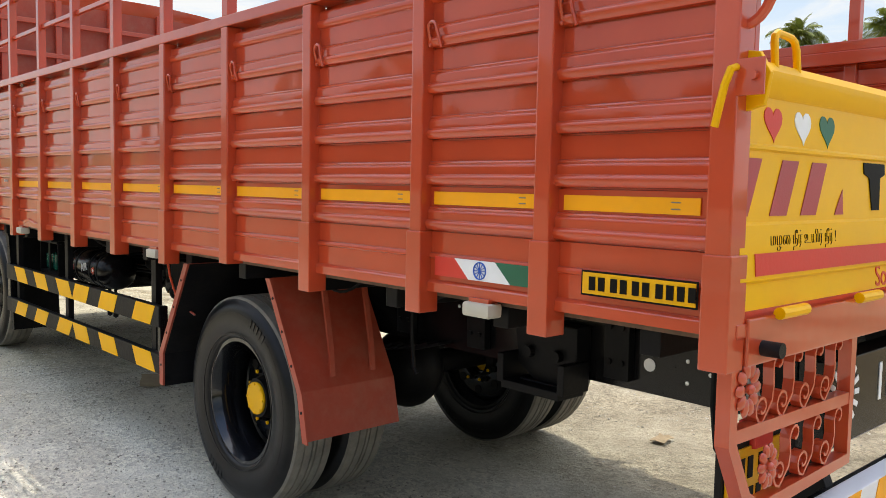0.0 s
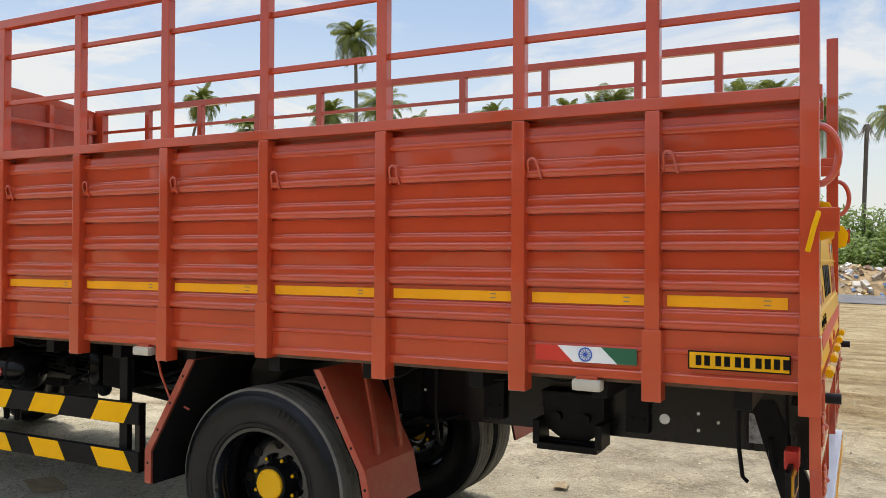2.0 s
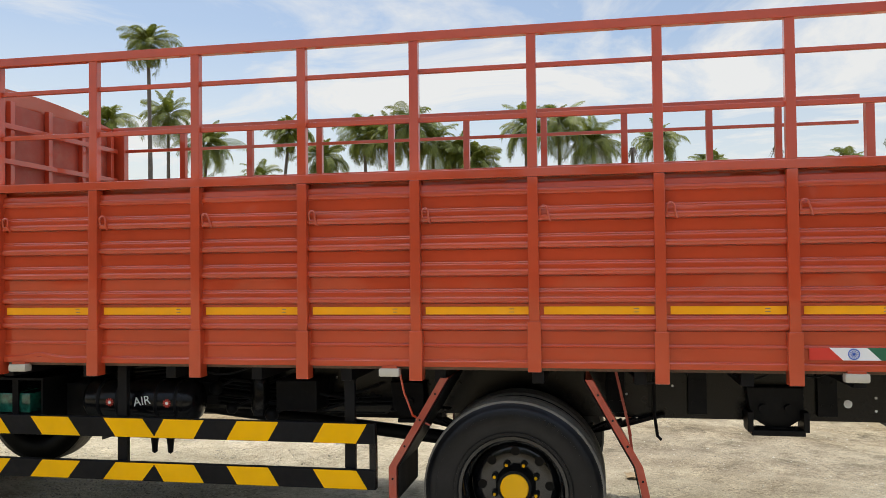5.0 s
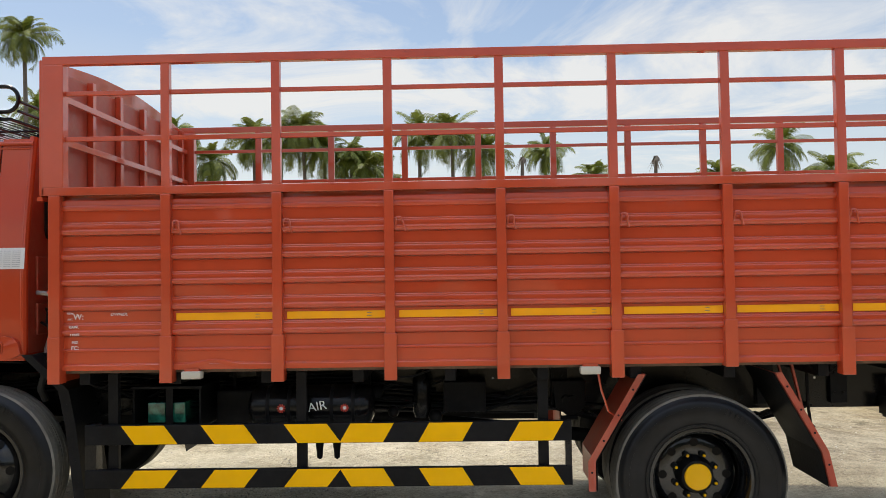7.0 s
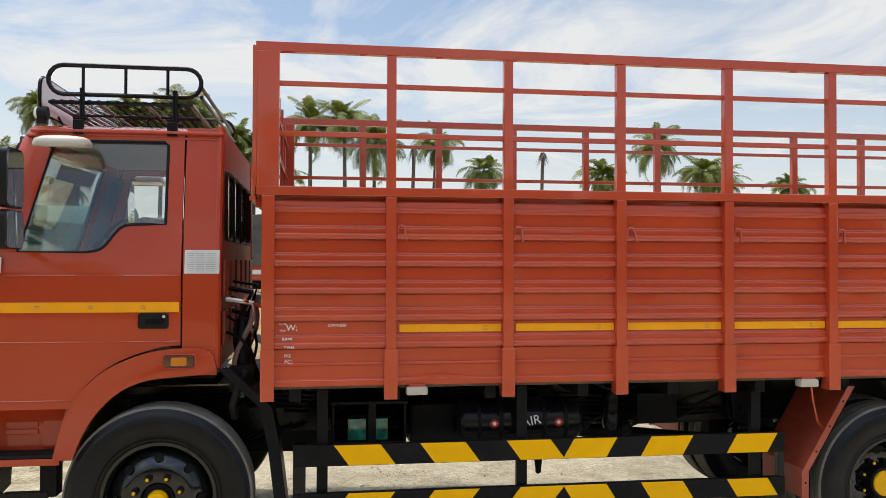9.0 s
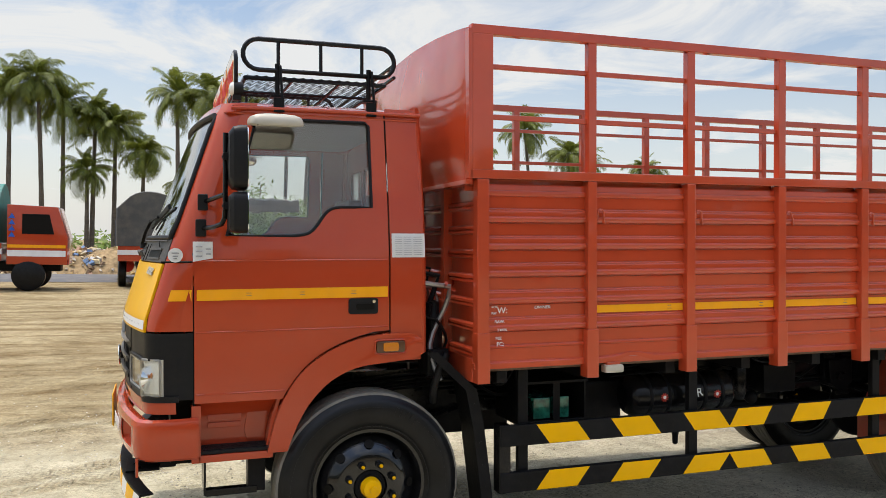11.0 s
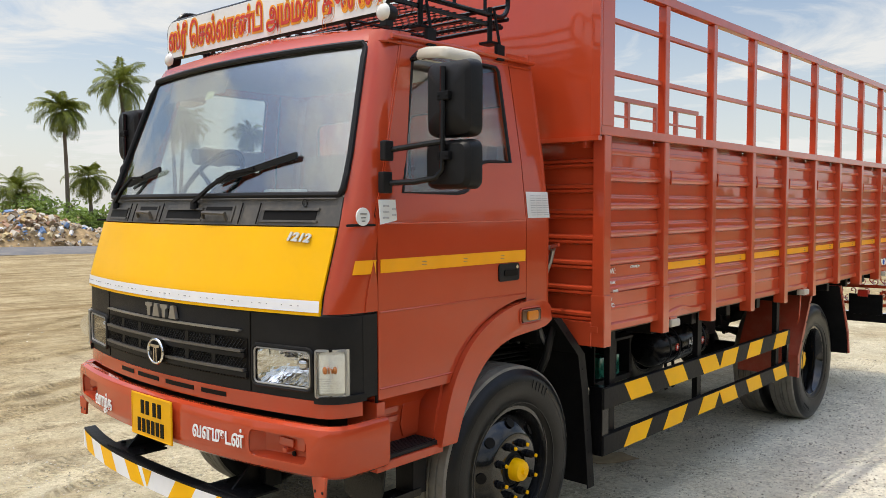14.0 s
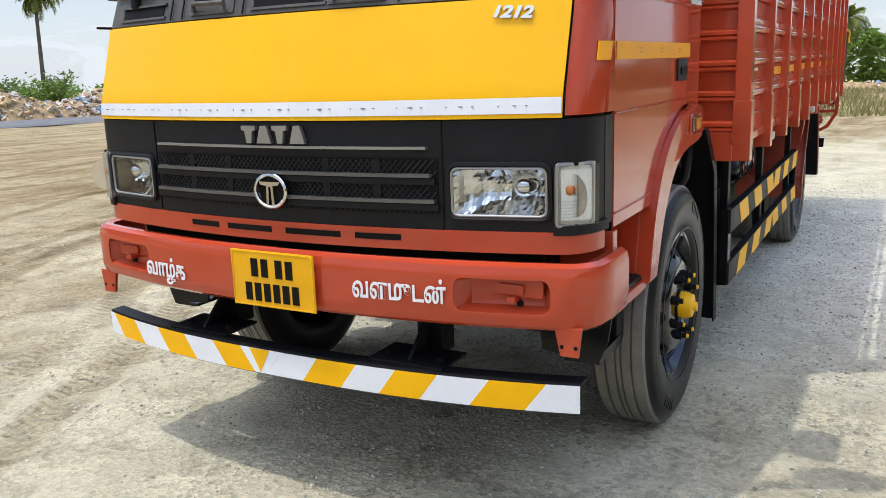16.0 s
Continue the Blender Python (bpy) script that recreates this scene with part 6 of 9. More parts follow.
# wheel arch flare
for sg in (-1, 1):
    outer = [(7.120, 0.760), (7.084, 0.910), (7.034, 1.030), (6.956, 1.138), (6.850, 1.218), (6.716, 1.274), (6.60, 1.300), (6.44, 1.308), (6.372, 1.290), (6.352, 1.255)]
    inner = [(6.340, 1.205), (6.40, 1.172), (6.522, 1.163), (6.686, 1.149), (6.819, 1.090), (6.924, 0.984), (6.989, 0.865), (7.027, 0.760)]
    b = bmesh.new()
    prism(b, eased(outer) + eased(inner), "x", sg * 0.925, sg * 0.985, 0.010)
    part("wheel_arch", b, RED_CAB, truck, "red flared wheel arch", smooth=True)
    b = bmesh.new()
    prism(b, rounded(6.449, 6.593, 1.211, 1.268, 0.012), "x", sg * 0.984, sg * 0.998, 0.005)
    ind = part("indicator", b, AMBERDARK, truck, "amber side indicator with brown surround", smooth=True)
    b = bmesh.new()
    prism(b, rounded(6.482, 6.560, 1.218, 1.261, 0.010), "x", sg * 0.996, sg * 1.006, 0.004)
    part("lens", b, AMBER, ind, "amber lens", smooth=True)
    b = bmesh.new()
    tube(b, [(sg * 0.988, u, v) for u, v in rounded(6.444, 6.598, 1.206, 1.273, 0.014)], 0.005, 6, closed=True)
    part("bezel", b, RED_CAB, ind)
    # step under the door: back panel, return into the arch, pressed vents
    b = bmesh.new()
    sheet(b, [(7.44, 0.775), (7.44, 1.012), (7.02, 1.012), (7.09, 0.775)], [], lambda u, v: Vector((sg * (0.838 + 0.075 * max(0.0, (v - 0.90) / 0.11) ** 2), u, v)), (0.86, 0.90, 0.93, 0.97), (), 0.006)
    stp = part("step_well", b, RED_CAB, truck, "red step recess below the door", smooth=True)
    b = bmesh.new()
    prism(b, [(7.045, 1.03), (7.062, 1.03), (7.100, 0.90), (7.122, 0.772), (7.105, 0.772), (7.080, 0.90)], "x", sg * 0.82, sg * 0.935, 0.002)
    part("arch_return", b, RED_CAB, stp)
    b = bmesh.new()
    for z in (0.868, 0.905):
        prism(b, rounded(7.225, 7.385, z, z + 0.026, 0.008), "x", sg * 0.838, sg * 0.847, 0.003)
    prism(b, [(7.115, 0.80), (7.20, 0.80), (7.215, 0.85), (7.200, 0.93), (7.150, 0.965), (7.095, 0.965)], "x", sg * 0.838, sg * 0.846, 0.003)
    part("pressing", b, RED_CAB, stp)
    b = bmesh.new()
    for k in range(9):
        box(b, sg * (0.835 + 0.0125 * k), sg * (0.842 + 0.0125 * k), 7.10, 7.41, 0.786, 0.790)
    tagged(part("tread_rib", b, PLASTIC, stp, "fine black tread ribs"), kind="stuff")
    b = bmesh.new()
    box(b, sg * 0.82, sg * 0.955, 7.09, 7.42, 0.770, 0.786, 0.003)
    part("tread", b, PLASTIC, stp, "black step tread")
    b = bmesh.new()
    box(b, sg * 0.80, sg * 0.965, 7.09, 7.43, 0.735, 0.769, 0.004)
    box(b, sg * 0.80, sg * 0.965, 7.418, 7.46, 0.735, 1.0, 0.003)
    part("sill", b, RED_CAB, stp)
    # lower step: front plate, foot plate with lip, rear block
    b = bmesh.new()
    prism(b, [(sg * 0.70, 0.745), (sg * 0.950, 0.745), (sg * 0.935, 0.64), (sg * 0.905, 0.565), (sg * 0.72, 0.590)], "y", 7.395, 7.405, 0.002)
    low = part("lower_step", b, BLACK, stp, "glossy black iron lower step")
    b = bmesh.new()
    box(b, sg * 0.79, sg * 0.905, 7.16, 7.396, 0.560, 0.572, 0.002)
    box(b, sg * 0.895, sg * 0.907, 7.16, 7.396, 0.560, 0.592, 0.002)
    part("foot_plate", b, BLACK, low)
    b = bmesh.new()
    box(b, sg * 0.80, sg * 0.90, 7.12, 7.20, 0.565, 0.736, 0.004)
    part("rear_block", b, BLACKDULL, low)

# front flap: yellow with a white reflective strip
fl_s = lambda sgn: (lambda z: sgn * 1.12)
flap = part("front_flap", wrap(fl_s(-1), fl_s(1), 1.340, 1.655, 28, 10, 0.010, 0.012), YELLOW, truck, "yellow front flap with white reflective strip", smooth=True)
part("reflective_strip", wrap(lambda z: -1.105, lambda z: 1.105, 1.352, 1.394, 28, 2, 0.0125, 0.0), WTAPE, flap, "white reflective strip with small marks", smooth=True)
bm_marks = bmesh.new()
for i in range(12):
    x = -0.80 + 0.145 * i
    yy = front_y(x, 1.373) + 0.0118
    for dx, w in ((0, 0.006), (0.03, 0.014), (0.075, 0.004)):
        box(bm_marks, x + dx, x + dx + w, front_y(x + dx, 1.373) + 0.0128, front_y(x + dx, 1.373) + 0.0150, 1.3720, 1.3745)
tagged(part("strip_print", bm_marks, INK, flap), kind="stuff")
lettering("model_text", "1212", 0.045, SILVER, facing("front", -0.735, front_y(0.735, 1.617) + 0.016, 1.617, 0, -17) @ pose(0, 0, 0, 0, 12, 0), flap, "raised silver model number", wide=1.25, shear=0.25, thick=0.003, bold=0.002)

# black cowl with vents below the windscreen
cowl = part("cowl", wrap(-1.15, 1.15, 1.660, 1.768, 28, 4, 0.004, 0.008), GREYPLAST, truck, "grey plastic cowl with vents", smooth=True)


def on_front(b, x0, x1, z0, z1, o0, o1, bev=0.0, n=4):
    """A raised block that follows the curve of the cab's front between x0 and x1, from o0 to o1 outside it."""
    rows = []
    for i in range(n + 1):
        x = x0 + (x1 - x0) * i / n
        rows.append([b.verts.new((x, front_y(x, z) + o, z)) for o, z in ((o0, z0), (o1, z0), (o1, z1), (o0, z1))])
    for A, B in zip(rows, rows[1:]):
        for k in range(4):
            b.faces.new((A[k], A[(k + 1) % 4], B[(k + 1) % 4], B[k]))
    b.faces.new(rows[0]); b.faces.new(list(reversed(rows[-1])))


# vents: a flat black block paints the shade inside each slot
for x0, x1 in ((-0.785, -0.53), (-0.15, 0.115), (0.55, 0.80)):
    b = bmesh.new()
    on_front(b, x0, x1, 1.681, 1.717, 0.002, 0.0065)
    part("vent_slot", b, INK_AND_SHADE, cowl)
    b = bmesh.new()
    on_front(b, x0 - 0.012, x1 + 0.012, 1.717, 1.725, 0.003, 0.014)
    on_front(b, x0 - 0.012, x1 + 0.012, 1.673, 1.681, 0.003, 0.010)
    part("vent_frame", b, GREYPLAST, cowl)
for x0, x1 in ((-0.36, -0.17), (0.20, 0.40)):
    b = bmesh.new()
    on_front(b, x0, x1, 1.672, 1.735, 0.003, 0.009)
    tube(b, [(x0 + 0.03, front_y(x0, 1.675) + 0.012, 1.678), (x0 + 0.025, front_y(x0, 1.70) + 0.030, 1.703), (x1 - 0.03, front_y(x1, 1.70) + 0.030, 1.707), (x1 - 0.02, front_y(x1, 1.675) + 0.012, 1.684)], 0.008, 6)
    housing = part("wiper_housing", b, GREYPLAST, cowl)
    # black block for the shade in the housing's recess
    b = bmesh.new()
    on_front(b, x0 + 0.012, x1 - 0.012, 1.716, 1.731, 0.0085, 0.0100)
    part("recess", b, INK_AND_SHADE, housing)
for x in (-0.505, -0.405, 0.155, 0.44, 0.50):
    b = bmesh.new()
    tube(b, [(x, front_y(x, z) + 0.011, z) for z in (1.664, 1.70, 1.745)], 0.0028, 4)
    part("cowl_seam", b, INK_AND_SHADE, cowl)
b = bmesh.new()
tube(b, [(-0.725 + 0.014 * math.cos(q), front_y(0.725, 1.745) + 0.012, 1.745 + 0.014 * math.sin(q)) for q in [0.4488 * i for i in range(14)]], 0.0018, 4, closed=True)
part("cap_ring", b, INK_AND_SHADE, cowl)
b = bmesh.new()
tube(b, [(s_, front_y(abs(s_), 1.760) + 0.013, 1.761) for s_ in [-0.86 + 0.086 * i for i in range(21)]], 0.0035, 5)
part("top_bead", b, GREYPLAST, cowl, smooth=True)

# windscreen
scr = part("windscreen", wrap(lambda z: -1.15, lambda z: 1.15, WS0 - 0.01, WS1 + 0.012, 28, 8, -0.004, 0.004), SCREEN, truck, "large curved windscreen", smooth=True)
scr.visible_shadow = False
b = bmesh.new()
loop = []
for i in range(29):
    s = -1.14 + 2.28 * i / 28
    x, y = plan(abs(s), WS0)
    loop.append((x if s >= 0 else -x, y + 0.004, WS0 + (0.02 if i in (0, 28) else 0)))
for j in range(1, 8):
    z = WS0 + (WS1 - WS0) * j / 8
    x, y = plan(1.14, z)
    loop.append((x, y + 0.004, z))
for i in range(29):
    s = 1.14 - 2.28 * i / 28
    x, y = plan(abs(s), WS1)
    loop.append((x if s >= 0 else -x, y + 0.004, WS1 - (0.02 if i in (0, 28) else 0)))
for j in range(7, 0, -1):
    z = WS0 + (WS1 - WS0) * j / 8
    x, y = plan(1.14, z)
    loop.append((-x, y + 0.004, z))
tube(b, loop, 0.0125, 8, closed=True)
part("rubber_seal", b, PLASTIC, scr, "black rubber windscreen seal", smooth=True)
# small sticker high inside the glass
b = bmesh.new()
rows = [[b.verts.new((x, front_y(x, z) - 0.010, z)) for x in (0.068, 0.100, 0.132)] for z in (2.212, 2.248)]
for A, B in zip(rows, rows[1:]):
    for i in range(2):
        b.faces.new((A[i], A[i + 1], B[i + 1], B[i]))
thicken(b, 0.001, (0, 7.0, 2.0))
part("sticker", b, mat("pale_green_sticker", (0.62, 0.70, 0.50), 0.5, var=0.25, scale=40), scr, "small pale green sticker")
# wipers
for bx, tx, tz in ((-0.10, -0.62, 1.93), (0.72, 0.30, 1.90)):
    b = bmesh.new()
    base = (bx, front_y(bx, 1.75) + 0.03, 1.745)
    mid = (bx + (tx - bx) * 0.38, front_y(bx + (tx - bx) * 0.38, 1.86) + 0.035, 1.865)
    tube(b, [base, (base[0] + (mid[0] - base[0]) * 0.5, (base[1] + mid[1]) / 2 + 0.005, 1.81), mid], 0, flat=(0.016, 0.012))
    e0 = (bx + (tx - bx) * 0.20, front_y(bx + (tx - bx) * 0.20, 1.84) + 0.014, 1.835)
    e1 = (tx, front_y(tx, tz) + 0.014, tz)
    tube(b, [e0, tuple((p + q) / 2 for p, q in zip(e0, e1)), e1], 0, flat=(0.012, 0.024))
    tube(b, [mid, ((e0[0] + e1[0]) / 2, (e0[1] + e1[1]) / 2 + 0.012, (e0[2] + e1[2]) / 2)], 0, flat=(0.012, 0.010))
    lathe(b, [(1.72, 0.001), (1.72, 0.018), (1.75, 0.016), (1.757, 0.001)], 12, "z", (base[0], base[1] - 0.008, 0))
    part("wiper", b, PLASTIC, scr, "black wiper")

# grille panel
def front_fn(s_, z_):
    x_, y_ = plan(abs(s_), z_)
    return Vector((x_ if s_ >= 0 else -x_, y_, z_))


XC = half(1.2) - CORNER
bgp = bmesh.new()
sheet(bgp, [(-1.95, 1.030), (1.95, 1.030), (1.95, 1.336), (-1.95, 1.336)], [rounded(sg * 0.716 / XC - 0.134 / XC, sg * 0.716 / XC + 0.134 / XC, 1.070, 1.210, 0.02) for sg in (-1, 1)], front_fn, (1.08, 1.13, 1.18, 1.23, 1.28), [-1.9 + 0.1 * i for i in range(39)], 0.010)
gr = part("grille_panel", bgp, PLASTIC, truck, "black plastic grille panel wrapping the corners", smooth=True)
for sg in (-1, 1):
    b = bmesh.new()
    sheet(b, [(7.452, 1.03), (7.452, 1.336), (corner_end(1.3) + 0.02, 1.336), (corner_end(1.05) + 0.02, 1.03)], [], side_fn(sg, 0.001), (), (), 0.008)
    part("corner_cover", b, PLASTIC, gr)
    part("lower_lip", wrap(sg * 1.0, sg * 1.95, 1.022, 1.050, 10, 1, 0.012, 0.014), PLASTIC, gr)
# black sheet painted as the shade behind the mesh; nothing is cut
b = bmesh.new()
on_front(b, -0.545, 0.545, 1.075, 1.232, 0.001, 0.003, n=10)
part("grille_opening", b, INK_AND_SHADE, gr)
b = bmesh.new()
for i in range(60):
    for d in (-1, 1):
        x0 = -0.54 + 0.0182 * i
        pts = []
        for k in range(6):
            xx, z = x0 + d * 0.028 * k, 1.078 + 0.030 * k
            if abs(xx) < 0.543:
                pts.append((xx, front_y(xx, z) + 0.006, z))
        if len(pts) > 1:
            tube(b, pts, 0.0018, 3)
part("wire_mesh", b, MESHM, gr, "dark diamond wire mesh")
for z, ln, hgt, mt in ((1.262, 0.52, 0.007, SATIN), (1.185, 0.53, 0.010, BARSATIN), (1.112, 0.54, 0.010, BARSATIN)):
    b = bmesh.new()
    on_front(b, -ln, ln, z - hgt * 0.5, z + hgt * 0.5, 0.004, 0.022, n=12)
    part("grille_bar", b, mt, gr, "satin-edged grille bar")
    if z < 1.25:
        b = bmesh.new()
        on_front(b, -ln - 0.01, ln + 0.01, z - 0.026, z - 0.008, 0.003, 0.016, n=12)
        part("bar_backing", b, PLASTIC, gr)
for x in (-0.36, -0.19, 0.19, 0.36):
    b = bmesh.new()
    on_front(b, x - 0.012, x + 0.012, 1.078, 1.230, 0.002, 0.008, n=1)
    part("grille_rib", b, PLASTIC, gr)
for x in (-0.558, 0.558):
    b = bmesh.new()
    tube(b, [(x, front_y(x, z) + 0.0005, z) for z in (1.034, 1.1, 1.2, 1.334)], 0.003, 4)
    part("panel_gap", b, INK_AND_SHADE, gr)
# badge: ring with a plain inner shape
b = bmesh.new()
yb = front_y(0, 1.13) + 0.034
tube(b, [(0.058 * math.cos(a), yb, 1.130 + 0.050 * math.sin(a)) for a in [2 * math.pi * i / 32 for i in range(32)]], 0.006, 8, closed=True)
prism(b, [(-0.040, 1.158), (0.040, 1.158), (0.034, 1.148), (0.012, 1.145), (0.016, 1.084), (0.006, 1.083), (0.004, 1.143), (-0.004, 1.143), (-0.006, 1.083), (-0.016, 1.084), (-0.012, 1.145), (-0.034, 1.148)], "y", yb - 0.008, yb + 0.004)
badge = part("badge", b, CHROME, truck, "chrome ring badge", smooth=True)
b = bmesh.new()
lathe(b, [(yb - 0.03, 0.052), (yb - 0.010, 0.052), (yb - 0.008, 0.001)], 28, "y", (0, 0, 1.130))
part("backing", b, INK_AND_SHADE, badge)
for x in (0.087, -0.035):
    b = bmesh.new()
    prism(b, [(x - 0.010, 1.272), (x + 0.010, 1.272), (x + 0.015, 1.309), (x + 0.028, 1.313), (x + 0.028, 1.325), (x - 0.028, 1.325), (x - 0.028, 1.313), (x - 0.015, 1.309)], "y", front_y(x, 1.3) + 0.002, front_y(x, 1.3) + 0.016)
    part("raised_block", b, SATIN, gr, "raised silver block")
for x in (0.027, -0.100):
    b = bmesh.new()
    prism(b, [(x - 0.028, 1.272), (x + 0.028, 1.272), (x + 0.012, 1.325), (x - 0.012, 1.325)], "y", front_y(x, 1.3) + 0.002, front_y(x, 1.3) + 0.016)
    part("raised_block", b, SATIN, gr, "raised silver block")

# headlamps and corner lamps
def lamp_bowl(sg):
    """Faceted reflector bowl behind a lamp opening."""
    b = bmesh.new()
    x0, x1, z0, z1 = 0.584, 0.850, 1.071, 1.209
    n, m = 26, 12
    rng_ = random.Random(3)
    rows = []
    for i in range(n + 1):
        u = i / n * 2 - 1
        row = []
        for j in range(m + 1):
            w = j / m * 2 - 1
            x, z = (x0 + x1) / 2 + u * (x1 - x0) / 2, (z0 + z1) / 2 + w * (z1 - z0) / 2
            deep = 0.085 * max(0.0, 1 - ((u - 0.30) / 1.3) ** 2) * (1 - 0.75 * abs(w) ** 2.4) + 0.008
            deep += 0.005 * ((i // 2) % 2) + 0.0018 * (rng_.random() - 0.5) + (0.005 * (j % 2) if w > 0.5 else 0.0)
            row.append(b.verts.new((sg * x, front_y(x, z) - deep, z)))
        rows.append(row)
    for A, B in zip(rows, rows[1:]):
        for j in range(m):
            b.faces.new((A[j], A[j + 1], B[j + 1], B[j]))
    return b


for sg in (-1, 1):
    b = bmesh.new()
    ring = [(sg * u, front_y(u, v) + 0.006, v) for u, v in rounded(0.578, 0.856, 1.064, 1.216, 0.024)]
    tube(b, ring, 0.008, 6, closed=True)
    hl = part("headlamp", b, PLASTIC, truck, "rectangular clear headlamp with silver reflector", smooth=True)
    part("reflector", lamp_bowl(sg), REFLECTOR, hl, "fluted silver reflector")
    b = bmesh.new()
    xl = sg * 0.765
    lathe(b, [(front_y(xl, 1.155) - 0.075, 0.034), (front_y(xl, 1.155) - 0.045, 0.030), (front_y(xl, 1.155) - 0.035, 0.022), (front_y(xl, 1.155) - 0.028, 0.012), (front_y(xl, 1.155) - 0.027, 0.001)], 20, "y", (xl, 0, 1.150))
    part("bulb_shield", b, CHROME, hl, smooth=True)
    b = bmesh.new()
    on_front(b, sg * 0.584, sg * 0.850, 1.072, 1.208, 0.002, 0.005, n=6)
    part("lens", b, LENS, hl, "clear glass lens").visible_shadow = False
    b = bmesh.new()
    ring = [(sg * u, front_y(u, v) + 0.008, v) for u, v in rounded(0.587, 0.847, 1.074, 1.206, 0.018)]
    tube(b, ring, 0.004, 6, closed=True)
    part("bezel", b, SATIN, hl)
    cl = part("corner_lamp", wrap(sg * 1.05, sg * 1.68, 1.046, 1.218, 10, 3, 0.003, 0.006), CREAM, truck, "clear corner lamp with amber bulbs and silver reflector", smooth=True)
    part("reflector", wrap(sg * 1.10, sg * 1.62, 1.062, 1.202, 12, 6, 0.0065, 0.003), CORNERREF, cl, "silver reflector")
    xc, yc = plan(1.36, 1.132)
    b = bmesh.new()
    t = bmesh.new()
    lathe(t, [(0.010, 0.060), (0.009, 0.050), (0.001, 0.036), (-0.008, 0.018), (-0.011, 0.001)], 22, "y", (0, 0, 0))
    turn = -sg * 0.55
    join(b, t, Matrix.Translation((sg * xc, yc + 0.010, 1.132)) @ Matrix.Rotation(turn, 4, "Z"))
    part("bowl", b, REFLECTOR, cl, "round silver reflector bowl")
    for sc, rr in ((1.26, 0.012), (1.46, 0.012)):
        x, y = plan(sc, 1.150)
        b = bmesh.new()
        t = bmesh.new(); bmesh.ops.create_uvsphere(t, u_segments=14, v_segments=9, radius=rr)
        join(b, t, Matrix.Translation((x if sg > 0 else -x, y + 0.012, 1.146)) @ Matrix.Diagonal((1, 0.5, 1.15, 1)))
        part("bulb", b, AMBERBULB, cl, "amber bulb", smooth=True)
    b = bmesh.new()
    rim = []
    for s_, z_ in rounded(1.065, 1.665, 1.049, 1.215, 0.020):
        x, y = plan(s_, z_)
        rim.append((sg * x, y + 0.012, z_))
    tube(b, rim, 0.006, 6, closed=True)
    part("rim", b, SATIN, cl, "grey rubber rim", smooth=True)
    b = bmesh.new()
    for k in range(7):
        z = 1.064 + 0.0085 * k
        pts = []
        for i in range(9):
            x, y = plan(1.10 + 0.50 * i / 8, z)
            pts.append((x if sg > 0 else -x, y + 0.011, z))
        tube(b, pts, 0.0022, 4)
    part("lens_fluting", b, LENS, cl)
    part("lens", wrap(sg * 1.07, sg * 1.66, 1.050, 1.214, 10, 3, 0.020, 0.002), LENS, cl, "clear outer lens", smooth=True).visible_shadow = False
    for z in (1.047, 1.217):
        x, y = plan(1.36, z)
        b = bmesh.new()
        lathe(b, [(y + 0.004, 0.006), (y + 0.012, 0.006), (y + 0.013, 0.001)], 8, "y", (x if sg > 0 else -x, 0, z))
        part("screw", b, INK_AND_SHADE, cl)

# slotted red panel under the grille
lower = part("lower_panel", wrap(-1.9, 1.9, 0.968, 1.030, 34, 3, 0.004, 0.008), RED_CAB, truck, "red slotted lower panel", smooth=True)
# flat black blocks paint the shade inside the slots
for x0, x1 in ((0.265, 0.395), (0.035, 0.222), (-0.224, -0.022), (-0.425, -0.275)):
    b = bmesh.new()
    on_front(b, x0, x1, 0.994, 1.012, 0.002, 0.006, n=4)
    part("slot", b, INK_AND_SHADE, lower)
# black box added behind the panel to keep the gaps in shade
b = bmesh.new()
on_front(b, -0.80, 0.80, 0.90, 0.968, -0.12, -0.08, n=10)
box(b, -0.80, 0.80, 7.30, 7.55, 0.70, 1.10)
part("radiator_shadow_box", b, INK_AND_SHADE, lower)


# ---- front bumper ----
def bump_y(x):
    return 7.815 - 0.105 * (abs(x) / 0.9) ** 2.2


def bumper_path(n=26):
    pts = [(-0.93 + 1.86 * i / n, 0) for i in range(n + 1)]
    line = [(x, bump_y(x)) for x, _ in pts]
    left = [(-1.000, 7.43), (-1.000, 7.56), (-0.992, 7.63), (-0.968, 7.672)]
    right = [(0.968, 7.672), (0.992, 7.63), (1.000, 7.56), (1.000, 7.43)]
    return left + line + right


BPROF = [(-0.03, 0.945), (0.000, 0.950), (0.018, 0.940), (0.024, 0.915), (0.024, 0.800), (0.016, 0.772), (0.0, 0.760), (-0.03, 0.762)]
BPATH = bumper_path()


def bump_fn(p, v):
    """A point of the bumper: p along its length (index of the path), v across its section (index of the profile)."""
    k = min(max(int(p), 0), len(BPATH) - 2)
    f = p - k
    a, c = Vector(BPATH[k]), Vector(BPATH[k + 1])
    q = a + (c - a) * f
    t0 = (Vector(BPATH[min(k + 1, len(BPATH) - 1)]) - Vector(BPATH[max(k - 1, 0)])).normalized()
    t1 = (Vector(BPATH[min(k + 2, len(BPATH) - 1)]) - Vector(BPATH[k])).normalized()
    t = (t0 * (1 - f) + t1 * f).normalized()
    m = min(int(v), len(BPROF) - 2)
    g = v - m
    o, z = BPROF[m][0] + (BPROF[m + 1][0] - BPROF[m][0]) * g, BPROF[m][1] + (BPROF[m + 1][1] - BPROF[m][1]) * g
    return Vector((q.x - t.y * (o - 0.02), q.y + t.x * (o - 0.02), z))


def path_at(x):
    """Path index at which the bumper passes x."""
    return 4 + (x + 0.93) / 1.86 * 26


